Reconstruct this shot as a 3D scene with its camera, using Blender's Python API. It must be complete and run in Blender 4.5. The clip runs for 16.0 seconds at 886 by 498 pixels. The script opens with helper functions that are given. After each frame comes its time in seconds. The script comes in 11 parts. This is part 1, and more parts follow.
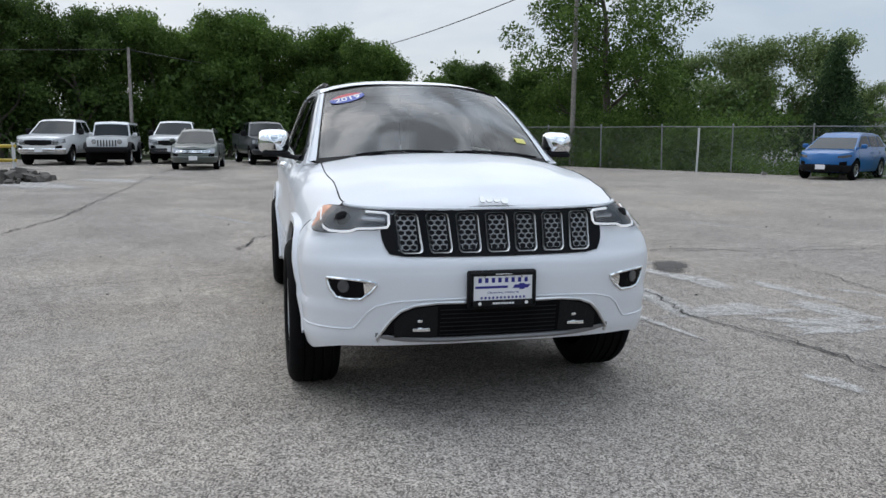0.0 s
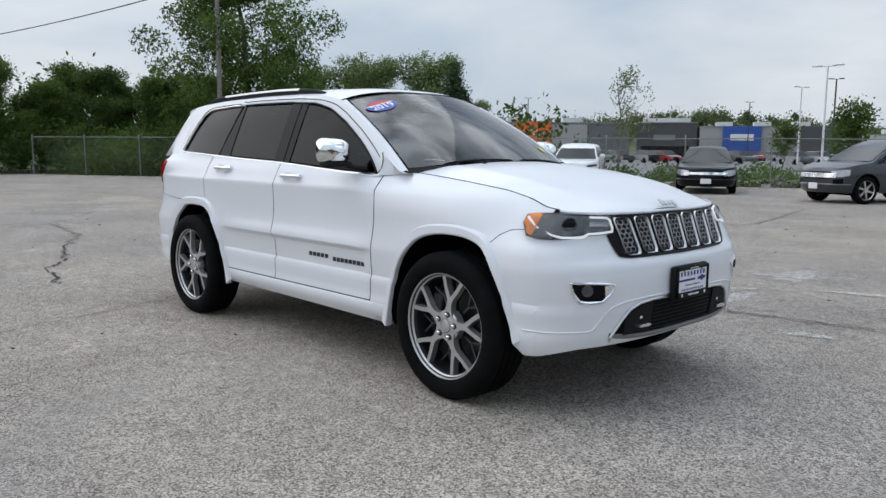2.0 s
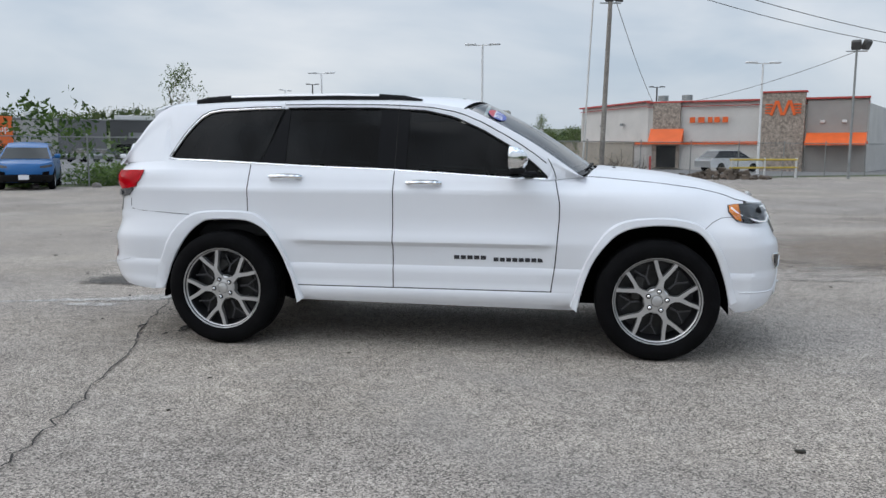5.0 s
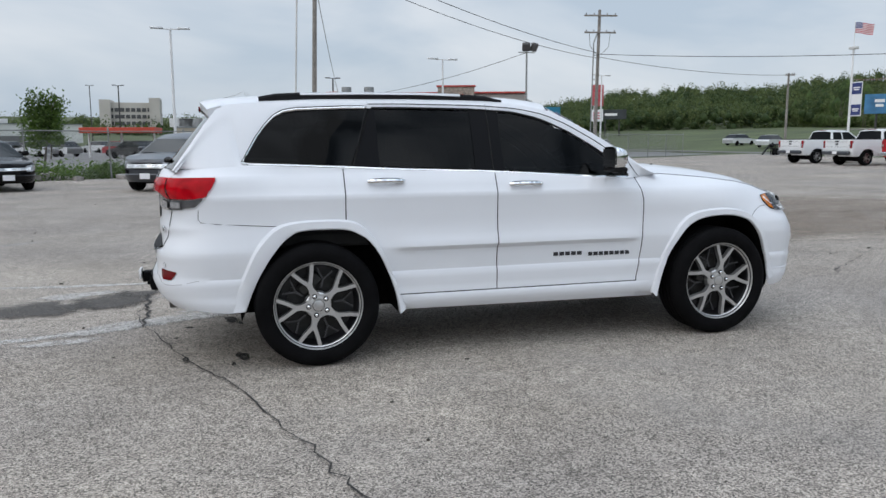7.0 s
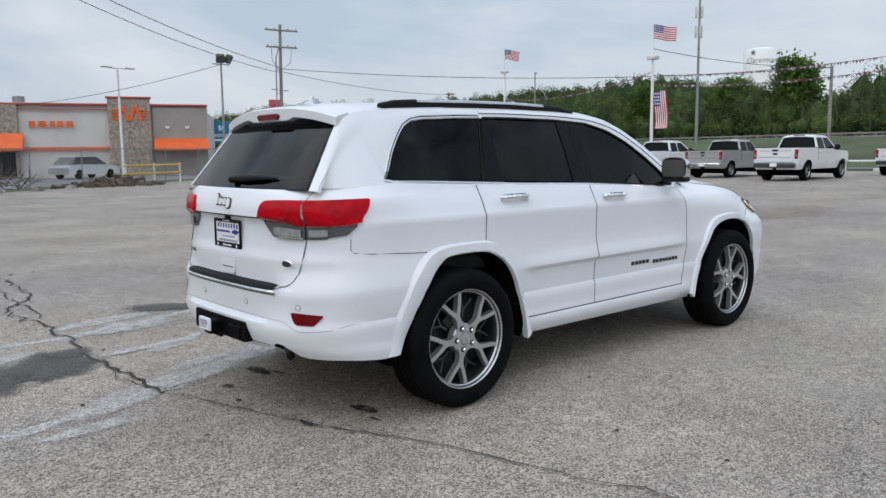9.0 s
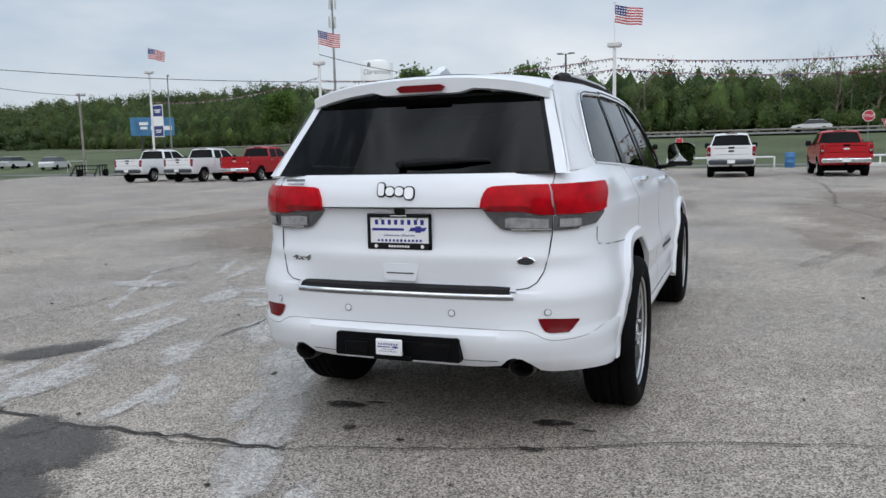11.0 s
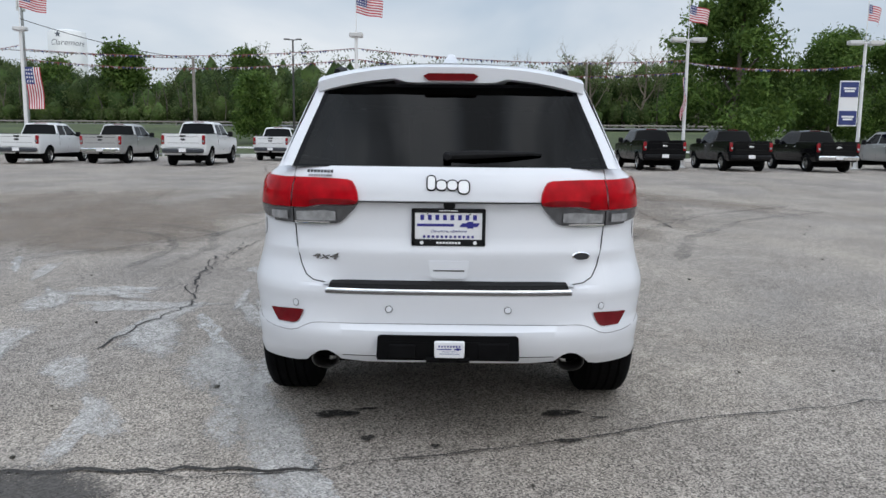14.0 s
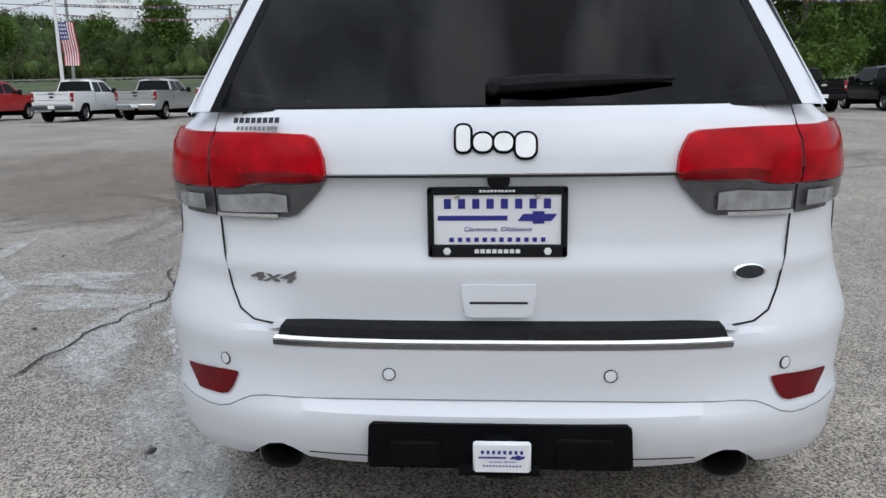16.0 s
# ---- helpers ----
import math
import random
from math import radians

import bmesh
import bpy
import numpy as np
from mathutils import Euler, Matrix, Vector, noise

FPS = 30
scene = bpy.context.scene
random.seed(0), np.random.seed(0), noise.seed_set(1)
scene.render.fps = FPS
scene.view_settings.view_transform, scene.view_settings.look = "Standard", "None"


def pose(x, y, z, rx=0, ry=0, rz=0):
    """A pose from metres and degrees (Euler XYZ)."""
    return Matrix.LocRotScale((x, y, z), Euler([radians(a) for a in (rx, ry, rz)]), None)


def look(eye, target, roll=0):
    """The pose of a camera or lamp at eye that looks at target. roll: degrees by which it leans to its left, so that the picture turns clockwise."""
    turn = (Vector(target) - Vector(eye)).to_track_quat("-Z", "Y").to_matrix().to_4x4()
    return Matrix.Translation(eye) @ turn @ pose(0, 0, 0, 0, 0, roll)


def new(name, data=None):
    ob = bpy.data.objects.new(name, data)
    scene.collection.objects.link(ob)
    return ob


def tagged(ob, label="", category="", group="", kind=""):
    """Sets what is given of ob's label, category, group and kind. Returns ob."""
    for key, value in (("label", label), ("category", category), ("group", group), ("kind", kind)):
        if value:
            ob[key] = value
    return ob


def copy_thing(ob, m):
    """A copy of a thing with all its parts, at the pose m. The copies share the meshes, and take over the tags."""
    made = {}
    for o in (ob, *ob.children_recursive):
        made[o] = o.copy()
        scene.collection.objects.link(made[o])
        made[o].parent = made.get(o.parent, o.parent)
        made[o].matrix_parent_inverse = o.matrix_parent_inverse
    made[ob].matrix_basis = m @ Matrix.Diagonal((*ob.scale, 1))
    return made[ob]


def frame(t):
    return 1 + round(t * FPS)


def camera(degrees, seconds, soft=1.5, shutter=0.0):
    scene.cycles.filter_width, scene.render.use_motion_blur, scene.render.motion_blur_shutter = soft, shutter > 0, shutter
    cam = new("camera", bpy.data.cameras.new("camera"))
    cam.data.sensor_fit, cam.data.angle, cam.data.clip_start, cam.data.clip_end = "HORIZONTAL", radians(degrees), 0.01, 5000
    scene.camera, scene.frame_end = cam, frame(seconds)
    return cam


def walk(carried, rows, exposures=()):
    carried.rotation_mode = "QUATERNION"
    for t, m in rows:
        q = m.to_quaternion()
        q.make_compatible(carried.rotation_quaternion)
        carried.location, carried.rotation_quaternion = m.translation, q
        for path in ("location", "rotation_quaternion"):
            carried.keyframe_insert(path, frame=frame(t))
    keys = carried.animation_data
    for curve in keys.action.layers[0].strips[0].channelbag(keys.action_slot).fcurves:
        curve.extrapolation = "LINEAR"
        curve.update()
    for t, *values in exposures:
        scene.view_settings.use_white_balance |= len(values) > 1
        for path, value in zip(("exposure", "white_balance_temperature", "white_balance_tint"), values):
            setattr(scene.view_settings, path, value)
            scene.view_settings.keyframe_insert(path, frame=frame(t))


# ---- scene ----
cam = camera(59.5, 16.0)
PATH = [
    (0, (5.668, -1.099, 1.332), (3.745, -0.628, 1.044), 0.5),
    (0.5, (5.49, -1.767, 1.316), (3.648, -1.04, 1.04), 0.5),
    (1, (5.191, -2.44, 1.294), (3.459, -1.476, 1.027), 0.4),
    (1.5, (4.811, -3.068, 1.29), (3.209, -1.899, 1.03), 0.4),
    (2, (4.332, -3.627, 1.299), (2.886, -2.269, 1.046), 0.4),
    (2.5, (3.836, -4.159, 1.323), (2.559, -2.639, 1.074), 0.4),
    (3, (3.296, -4.619, 1.333), (2.199, -2.965, 1.09), 0.5),
    (3.5, (2.765, -5.108, 1.317), (1.858, -3.342, 1.08), 0.5),
    (4, (2.166, -5.495, 1.319), (1.456, -3.64, 1.088), 0.7),
    (4.2, (1.92, -5.642, 1.301), (1.292, -3.758, 1.071), 0.7),
    (6.3, (-1.063, -5.98, 1.4), (-0.8, -4.016, 1.13), -0.3),
    (6.5, (-1.343, -5.915, 1.389), (-0.993, -3.965, 1.115), -0.2),
    (7, (-2.055, -5.693, 1.413), (-1.495, -3.793, 1.135), -0.2),
    (7.5, (-2.713, -5.375, 1.424), (-1.951, -3.546, 1.151), -0.1),
    (8, (-3.347, -5.004, 1.446), (-2.388, -3.269, 1.183), -0.1),
    (8.2, (-3.564, -4.824, 1.447), (-2.53, -3.132, 1.189), -0.2),
    (10.3, (-5.274, -2.382, 1.361), (-3.576, -1.354, 1.115), -1.4),
    (10.5, (-5.361, -2.117, 1.365), (-3.616, -1.172, 1.119), -1.5),
    (11, (-5.505, -1.421, 1.33), (-3.657, -0.695, 1.084), -1.3),
    (11.5, (-5.54, -0.764, 1.323), (-3.622, -0.255, 1.073), -1.0),
    (12, (-5.537, -0.282, 1.325), (-3.579, 0.037, 1.068), -0.5),
    (12.5, (-5.511, -0.053, 1.337), (-3.537, 0.124, 1.07), -0.0),
    (13, (-5.55, 0.003, 1.35), (-3.571, 0.089, 1.075), 0.4),
    (13.5, (-5.601, 0.009, 1.356), (-3.621, 0.045, 1.077), 0.6),
    (14, (-5.634, 0.004, 1.358), (-3.654, 0.017, 1.076), 0.6),
    (14.5, (-5.527, -0.024, 1.353), (-3.548, -0.02, 1.067), 0.4),
    (15, (-5.19, -0.081, 1.373), (-3.213, -0.065, 1.07), 0.1),
    (15.5, (-4.68, -0.035, 1.369), (-2.71, 0.022, 1.027), -0.3),
    (16, (-4.104, 0.008, 1.284), (-2.15, 0.142, 0.876), -0.9),
]
walk(cam, [(t, look(eye, target, roll)) for t, eye, target, roll in PATH], exposures=[(0, 0.0), (14.8, 0.0), (16, -0.05)])

# ---------------------------------------------------------------- world and light
SUN_EL, SUN_AZ = 46.0, -162.0
world = bpy.data.worlds.new("sky")
scene.world = world
world.use_nodes = True
wn, wl = world.node_tree.nodes, world.node_tree.links
wn.clear()
w_out = wn.new("ShaderNodeOutputWorld")
w_bg = wn.new("ShaderNodeBackground")
w_sky = wn.new("ShaderNodeTexSky")
w_sky.sky_type = "NISHITA"
w_sky.sun_disc = False
w_sky.sun_elevation, w_sky.sun_rotation = radians(SUN_EL), radians(90 - SUN_AZ)
w_sky.dust_density = 3.0
w_scale = wn.new("ShaderNodeVectorMath")
w_scale.operation = "SCALE"
w_scale.inputs["Scale"].default_value = 0.11
wl.new(w_sky.outputs[0], w_scale.inputs[0])
# overcast: two octaves of stretched cloud over the clear sky
w_tc = wn.new("ShaderNodeTexCoord")
w_map = wn.new("ShaderNodeMapping")
w_map.inputs["Scale"].default_value = (1.6, 1.6, 4.6)
wl.new(w_tc.outputs["Generated"], w_map.inputs[0])
w_n = wn.new("ShaderNodeTexNoise")
w_n.inputs["Scale"].default_value = 1.5
w_n.inputs["Detail"].default_value = 5.0
w_n.inputs["Roughness"].default_value = 0.5
w_n.inputs["Distortion"].default_value = 0.4
wl.new(w_map.outputs[0], w_n.inputs["Vector"])
w_ramp = wn.new("ShaderNodeValToRGB")
w_ramp.color_ramp.elements[0].position = 0.36
w_ramp.color_ramp.elements[0].color = (0.47, 0.555, 0.655, 1)
w_ramp.color_ramp.elements[1].position = 0.66
w_ramp.color_ramp.elements[1].color = (0.75, 0.785, 0.83, 1)
wl.new(w_n.outputs["Fac"], w_ramp.inputs[0])
w_mix = wn.new("ShaderNodeMixRGB")
w_mix.inputs[0].default_value = 0.86
wl.new(w_scale.outputs[0], w_mix.inputs[1])
wl.new(w_ramp.outputs[0], w_mix.inputs[2])
# an overcast sky grows brighter towards the zenith
w_sep = wn.new("ShaderNodeSeparateXYZ")
wl.new(w_tc.outputs["Generated"], w_sep.inputs[0])
w_up = wn.new("ShaderNodeMapRange")
w_up.inputs[1].default_value, w_up.inputs[2].default_value = 0.25, 1.0
w_up.inputs[3].default_value, w_up.inputs[4].default_value = 1.0, 1.75
wl.new(w_sep.outputs[2], w_up.inputs[0])
w_lift = wn.new("ShaderNodeVectorMath")
w_lift.operation = "SCALE"
wl.new(w_mix.outputs[0], w_lift.inputs[0])
# broken cloud overhead
w_n2 = wn.new("ShaderNodeTexNoise")
w_n2.inputs["Scale"].default_value = 4.2
w_n2.inputs["Detail"].default_value = 6.0
w_n2.inputs["Distortion"].default_value = 0.6
w_map2 = wn.new("ShaderNodeMapping")
w_map2.inputs["Location"].default_value = (1.7, 0.4, 2.2)
wl.new(w_tc.outputs["Generated"], w_map2.inputs[0])
wl.new(w_map2.outputs[0], w_n2.inputs["Vector"])
w_patch = wn.new("ShaderNodeMapRange")
w_patch.inputs[1].default_value, w_patch.inputs[2].default_value = 0.40, 0.62
w_patch.inputs[3].default_value, w_patch.inputs[4].default_value = 0.42, 1.75
wl.new(w_n2.outputs["Fac"], w_patch.inputs[0])
w_high = wn.new("ShaderNodeMapRange")
w_high.inputs[1].default_value, w_high.inputs[2].default_value = 0.30, 0.62
wl.new(w_sep.outputs[2], w_high.inputs[0])
w_m = wn.new("ShaderNodeMix")
w_m.inputs[2].default_value = 1.0
wl.new(w_high.outputs[0], w_m.inputs[0])
wl.new(w_patch.outputs[0], w_m.inputs[3])
w_mul = wn.new("ShaderNodeMath")
w_mul.operation = "MULTIPLY"
wl.new(w_up.outputs[0], w_mul.inputs[0])
wl.new(w_m.outputs[0], w_mul.inputs[1])
wl.new(w_mul.outputs[0], w_lift.inputs["Scale"])
w_fac = wn.new("ShaderNodeMapRange")
w_fac.inputs[1].default_value, w_fac.inputs[2].default_value = 0.40, 0.60
w_fac.inputs[3].default_value, w_fac.inputs[4].default_value = 1.0, 0.0
wl.new(w_n2.outputs["Fac"], w_fac.inputs[0])
w_gap = wn.new("ShaderNodeMath")
w_gap.operation = "MULTIPLY"
wl.new(w_fac.outputs[0], w_gap.inputs[0])
wl.new(w_high.outputs[0], w_gap.inputs[1])
w_blue = wn.new("ShaderNodeMixRGB")
w_blue.blend_type = "MULTIPLY"
w_blue.inputs[2].default_value = (0.86, 0.97, 1.09, 1)
wl.new(w_gap.outputs[0], w_blue.inputs[0])
wl.new(w_lift.outputs[0], w_blue.inputs[1])
wl.new(w_blue.outputs[0], w_bg.inputs["Color"])
w_bg.inputs["Strength"].default_value = 1.10
wl.new(w_bg.outputs[0], w_out.inputs["Surface"])

sun_data = bpy.data.lights.new("sun", "SUN")
sun_data.energy, sun_data.angle, sun_data.color = 1.15, radians(110), (1.0, 0.97, 0.935)
sun = new("sun", sun_data)
sun.matrix_world = look((30 * math.cos(radians(SUN_AZ)), 30 * math.sin(radians(SUN_AZ)), 30 * math.tan(radians(SUN_EL))), (0, 0, 0))


# ---------------------------------------------------------------- materials
def mat(name, color=(0.5, 0.5, 0.5), rough=0.5, metal=0.0, coat=0.0, grain=0.0, grain_scale=60.0, vary=0.0, vary_scale=2.0, bump=0.0, spec=0.5, alpha=1.0, emit=0.0, trans=0.0):
    m = bpy.data.materials.new(name)
    m.use_nodes = True
    n, l = m.node_tree.nodes, m.node_tree.links
    b = n["Principled BSDF"]
    b.inputs["Base Color"].default_value = (*color, 1)
    b.inputs["Roughness"].default_value = rough
    b.inputs["Metallic"].default_value = metal
    b.inputs["Coat Weight"].default_value = coat
    b.inputs["Coat Roughness"].default_value = 0.04
    b.inputs["Specular IOR Level"].default_value = spec
    b.inputs["Alpha"].default_value = alpha
    b.inputs["Transmission Weight"].default_value = trans
    if emit:
        b.inputs["Emission Color"].default_value = (*color, 1)
        b.inputs["Emission Strength"].default_value = emit
    if vary or grain or bump:
        tc = n.new("ShaderNodeTexCoord")
        last = None
        for amount, scale in ((vary, vary_scale), (grain, grain_scale)):
            if not amount:
                continue
            nz = n.new("ShaderNodeTexNoise")
            nz.inputs["Scale"].default_value = scale
            nz.inputs["Detail"].default_value = 4
            l.new(tc.outputs["Object"], nz.inputs["Vector"])
            mr = n.new("ShaderNodeMapRange")
            mr.inputs[1].default_value, mr.inputs[2].default_value = 0.3, 0.7
            mr.inputs[3].default_value, mr.inputs[4].default_value = 1 - amount, 1 + amount
            l.new(nz.outputs["Fac"], mr.inputs[0])
            mul = n.new("ShaderNodeVectorMath")
            mul.operation = "SCALE"
            if last is None:
                mul.inputs[0].default_value = color
            else:
                l.new(last.outputs[0], mul.inputs[0])
            l.new(mr.outputs[0], mul.inputs["Scale"])
            last = mul
        if last:
            l.new(last.outputs[0], b.inputs["Base Color"])
        if bump:
            nz = n.new("ShaderNodeTexNoise")
            nz.inputs["Scale"].default_value = grain_scale
            nz.inputs["Detail"].default_value = 3
            l.new(tc.outputs["Object"], nz.inputs["Vector"])
            bp = n.new("ShaderNodeBump")
            bp.inputs["Strength"].default_value = bump
            bp.inputs["Distance"].default_value = 0.01
            l.new(nz.outputs["Fac"], bp.inputs["Height"])
            l.new(bp.outputs[0], b.inputs["Normal"])
    return m


def tinted_glass(name, tint, through_amount, ior=1.52):
    """Glass that lets a part of the light straight through, with a clear reflection."""
    m = bpy.data.materials.new(name)
    m.use_nodes = True
    n, l = m.node_tree.nodes, m.node_tree.links
    n.clear()
    out = n.new("ShaderNodeOutputMaterial")
    tr = n.new("ShaderNodeBsdfTransparent")
    tr.inputs[0].default_value = (*[c * through_amount for c in tint], 1)
    gl = n.new("ShaderNodeBsdfGlossy")
    gl.inputs["Roughness"].default_value = 0.015
    gl.inputs["Color"].default_value = (1, 1, 1, 1)
    fr = n.new("ShaderNodeFresnel")
    fr.inputs["IOR"].default_value = ior
    mx = n.new("ShaderNodeMixShader")
    l.new(fr.outputs[0], mx.inputs[0])
    l.new(tr.outputs[0], mx.inputs[1])
    l.new(gl.outputs[0], mx.inputs[2])
    l.new(mx.outputs[0], out.inputs[0])
    return m


WHITE_PAINT = mat("white_paint", (0.735, 0.75, 0.785), 0.36, coat=0.5, spec=0.3, vary=0.02, vary_scale=1.3)
BLACK_GLOSS = mat("black_gloss", (0.005, 0.005, 0.006), 0.2, spec=0.09)
BLACK_PLASTIC = mat("black_plastic", (0.010, 0.010, 0.011), 0.6, grain=0.25, grain_scale=90, bump=0.15, spec=0.14)
# for open joints, and for shade lines drawn on the tailgate
DARK_GAP_SHADE = mat("dark_gap_and_shade", (0.012, 0.012, 0.012), 0.9)
GREY_GAP = mat("paint_gap_shadow", (0.22, 0.22, 0.23), 0.7)
LINER = mat("arch_liner", (0.004, 0.004, 0.004), 0.95, spec=0.05, vary=0.4, vary_scale=5)
CHROME = mat("chrome", (0.85, 0.86, 0.87), 0.07, metal=1.0, vary=0.02, vary_scale=9)
BRIGHT_TRIM = mat("bright_trim", (0.80, 0.81, 0.82), 0.18, metal=0.9, vary=0.03, vary_scale=9)
SATIN = mat("satin_silver", (0.62, 0.62, 0.62), 0.28, metal=1.0, vary=0.05, vary_scale=6)
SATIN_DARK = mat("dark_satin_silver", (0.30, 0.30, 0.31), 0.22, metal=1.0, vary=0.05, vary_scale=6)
RIM_FACE = mat("machined_alloy", (0.54, 0.54, 0.54), 0.30, metal=0.75, vary=0.07, vary_scale=14)
RIM_INNER = mat("grey_alloy_rib", (0.075, 0.075, 0.08), 0.4, metal=0.6, vary=0.1, vary_scale=20)
RIM_DARK = mat("dark_alloy_pocket", (0.022, 0.022, 0.024), 0.4, metal=0.4, vary=0.2, vary_scale=20)
BRAKE = mat("brake_iron", (0.035, 0.034, 0.033), 0.55, metal=0.6, vary=0.3, vary_scale=18)
RUBBER = mat("tyre_rubber", (0.0045, 0.0045, 0.005), 0.8, vary=0.35, vary_scale=7, grain=0.2, grain_scale=120, bump=0.2, spec=0.08)
TINT_GLASS = tinted_glass("tinted_glass", (0.75, 0.85, 0.88), 0.020, 1.25)
REAR_GLASS = tinted_glass("rear_tinted_glass", (0.7, 0.8, 0.85), 0.03, 1.25)
WIND_GLASS = tinted_glass("windscreen_glass", (0.80, 0.95, 0.92), 0.5, 1.78)
CLEAR_COVER = tinted_glass("clear_cover", (0.97, 0.98, 1.0), 0.92)
CABIN_DARK = mat("cabin_black_trim", (0.02, 0.02, 0.021), 0.8, vary=0.3, vary_scale=6)
CABIN_LEATHER = mat("seat_leather", (0.09, 0.085, 0.08), 0.55, vary=0.2, vary_scale=8)
RED_LENS = mat("red_lens", (0.40, 0.002, 0.008), 0.14, spec=0.12, vary=0.3, vary_scale=16)
DARK_RED = mat("dark_red_lens", (0.13, 0.002, 0.005), 0.2, spec=0.3, vary=0.2, vary_scale=20)
LIGHT_PIPE = mat("light_pipe", (0.9, 0.92, 0.95), 0.3, emit=0.45)
SMOKE_LENS = mat("smoked_lens", (0.06, 0.06, 0.063), 0.18, coat=0.15, vary=0.15, vary_scale=30)
LAMP_BRIGHT = mat("lamp_reflector", (0.46, 0.47, 0.49), 0.18, metal=0.7, grain=0.25, grain_scale=30, bump=0.2)
AMBER = mat("amber_lens", (0.80, 0.24, 0.010), 0.2, coat=0.2, spec=0.3, vary=0.25, vary_scale=25)
PLATE_WHITE = mat("plate_white", (0.80, 0.80, 0.82), 0.4, vary=0.03, vary_scale=8)
INK_BLUE = mat("ink_blue", (0.02, 0.02, 0.22), 0.5)
INK_BLACK = mat("ink_black", (0.02, 0.02, 0.025), 0.5)
INK_GREY = mat("ink_grey", (0.22, 0.22, 0.23), 0.5)
INK_WHITE = mat("ink_white", (0.78, 0.78, 0.78), 0.5)
STICKER_BLUE = mat("sticker_blue", (0.05, 0.09, 0.42), 0.4)
STICKER_RED = mat("sticker_red", (0.50, 0.03, 0.05), 0.4)
STICKER_YELLOW = mat("sticker_yellow", (0.65, 0.60, 0.15), 0.5)
DEEP_BLACK = mat("deep_black_plastic", (0.0045, 0.0045, 0.005), 0.55, spec=0.06, vary=0.3, vary_scale=12)
TAIL_CLEAR = mat("clear_tail_lens", (0.10, 0.10, 0.105), 0.2, metal=0.3, coat=0.2, vary=0.2, vary_scale=30)
EXHAUST = mat("exhaust_steel", (0.12, 0.115, 0.11), 0.35, metal=0.9, vary=0.3, vary_scale=25)


# ---------------------------------------------------------------- mesh helpers
def mesh_of(name, verts, faces, materials, smooth=True, face_mats=None):
    me = bpy.data.meshes.new(name)
    me.from_pydata([tuple(v) for v in verts], [], [tuple(f) for f in faces])
    for m in materials if isinstance(materials, (list, tuple)) else [materials]:
        me.materials.append(m)
    if face_mats is not None:
        me.polygons.foreach_set("material_index", face_mats)
    if smooth:
        me.polygons.foreach_set("use_smooth", [True] * len(me.polygons))
    me.update()
    return me


def thing(name, label, category, m=None, group="", kind=""):
    ob = new(name)
    if m is not None:
        ob.matrix_world = m
    return tagged(ob, label, category, group, kind)


def part(name, me, parent, label="", m=None):
    ob = new(name, me)
    ob.parent = parent
    if m is not None:
        ob.matrix_local = m
    if label:
        tagged(ob, label)
    return ob


def solo(name, me, label, category, group="", kind="", m=None):
    ob = new(name, me)
    if m is not None:
        ob.matrix_world = m
    return tagged(ob, label, category, group, kind)


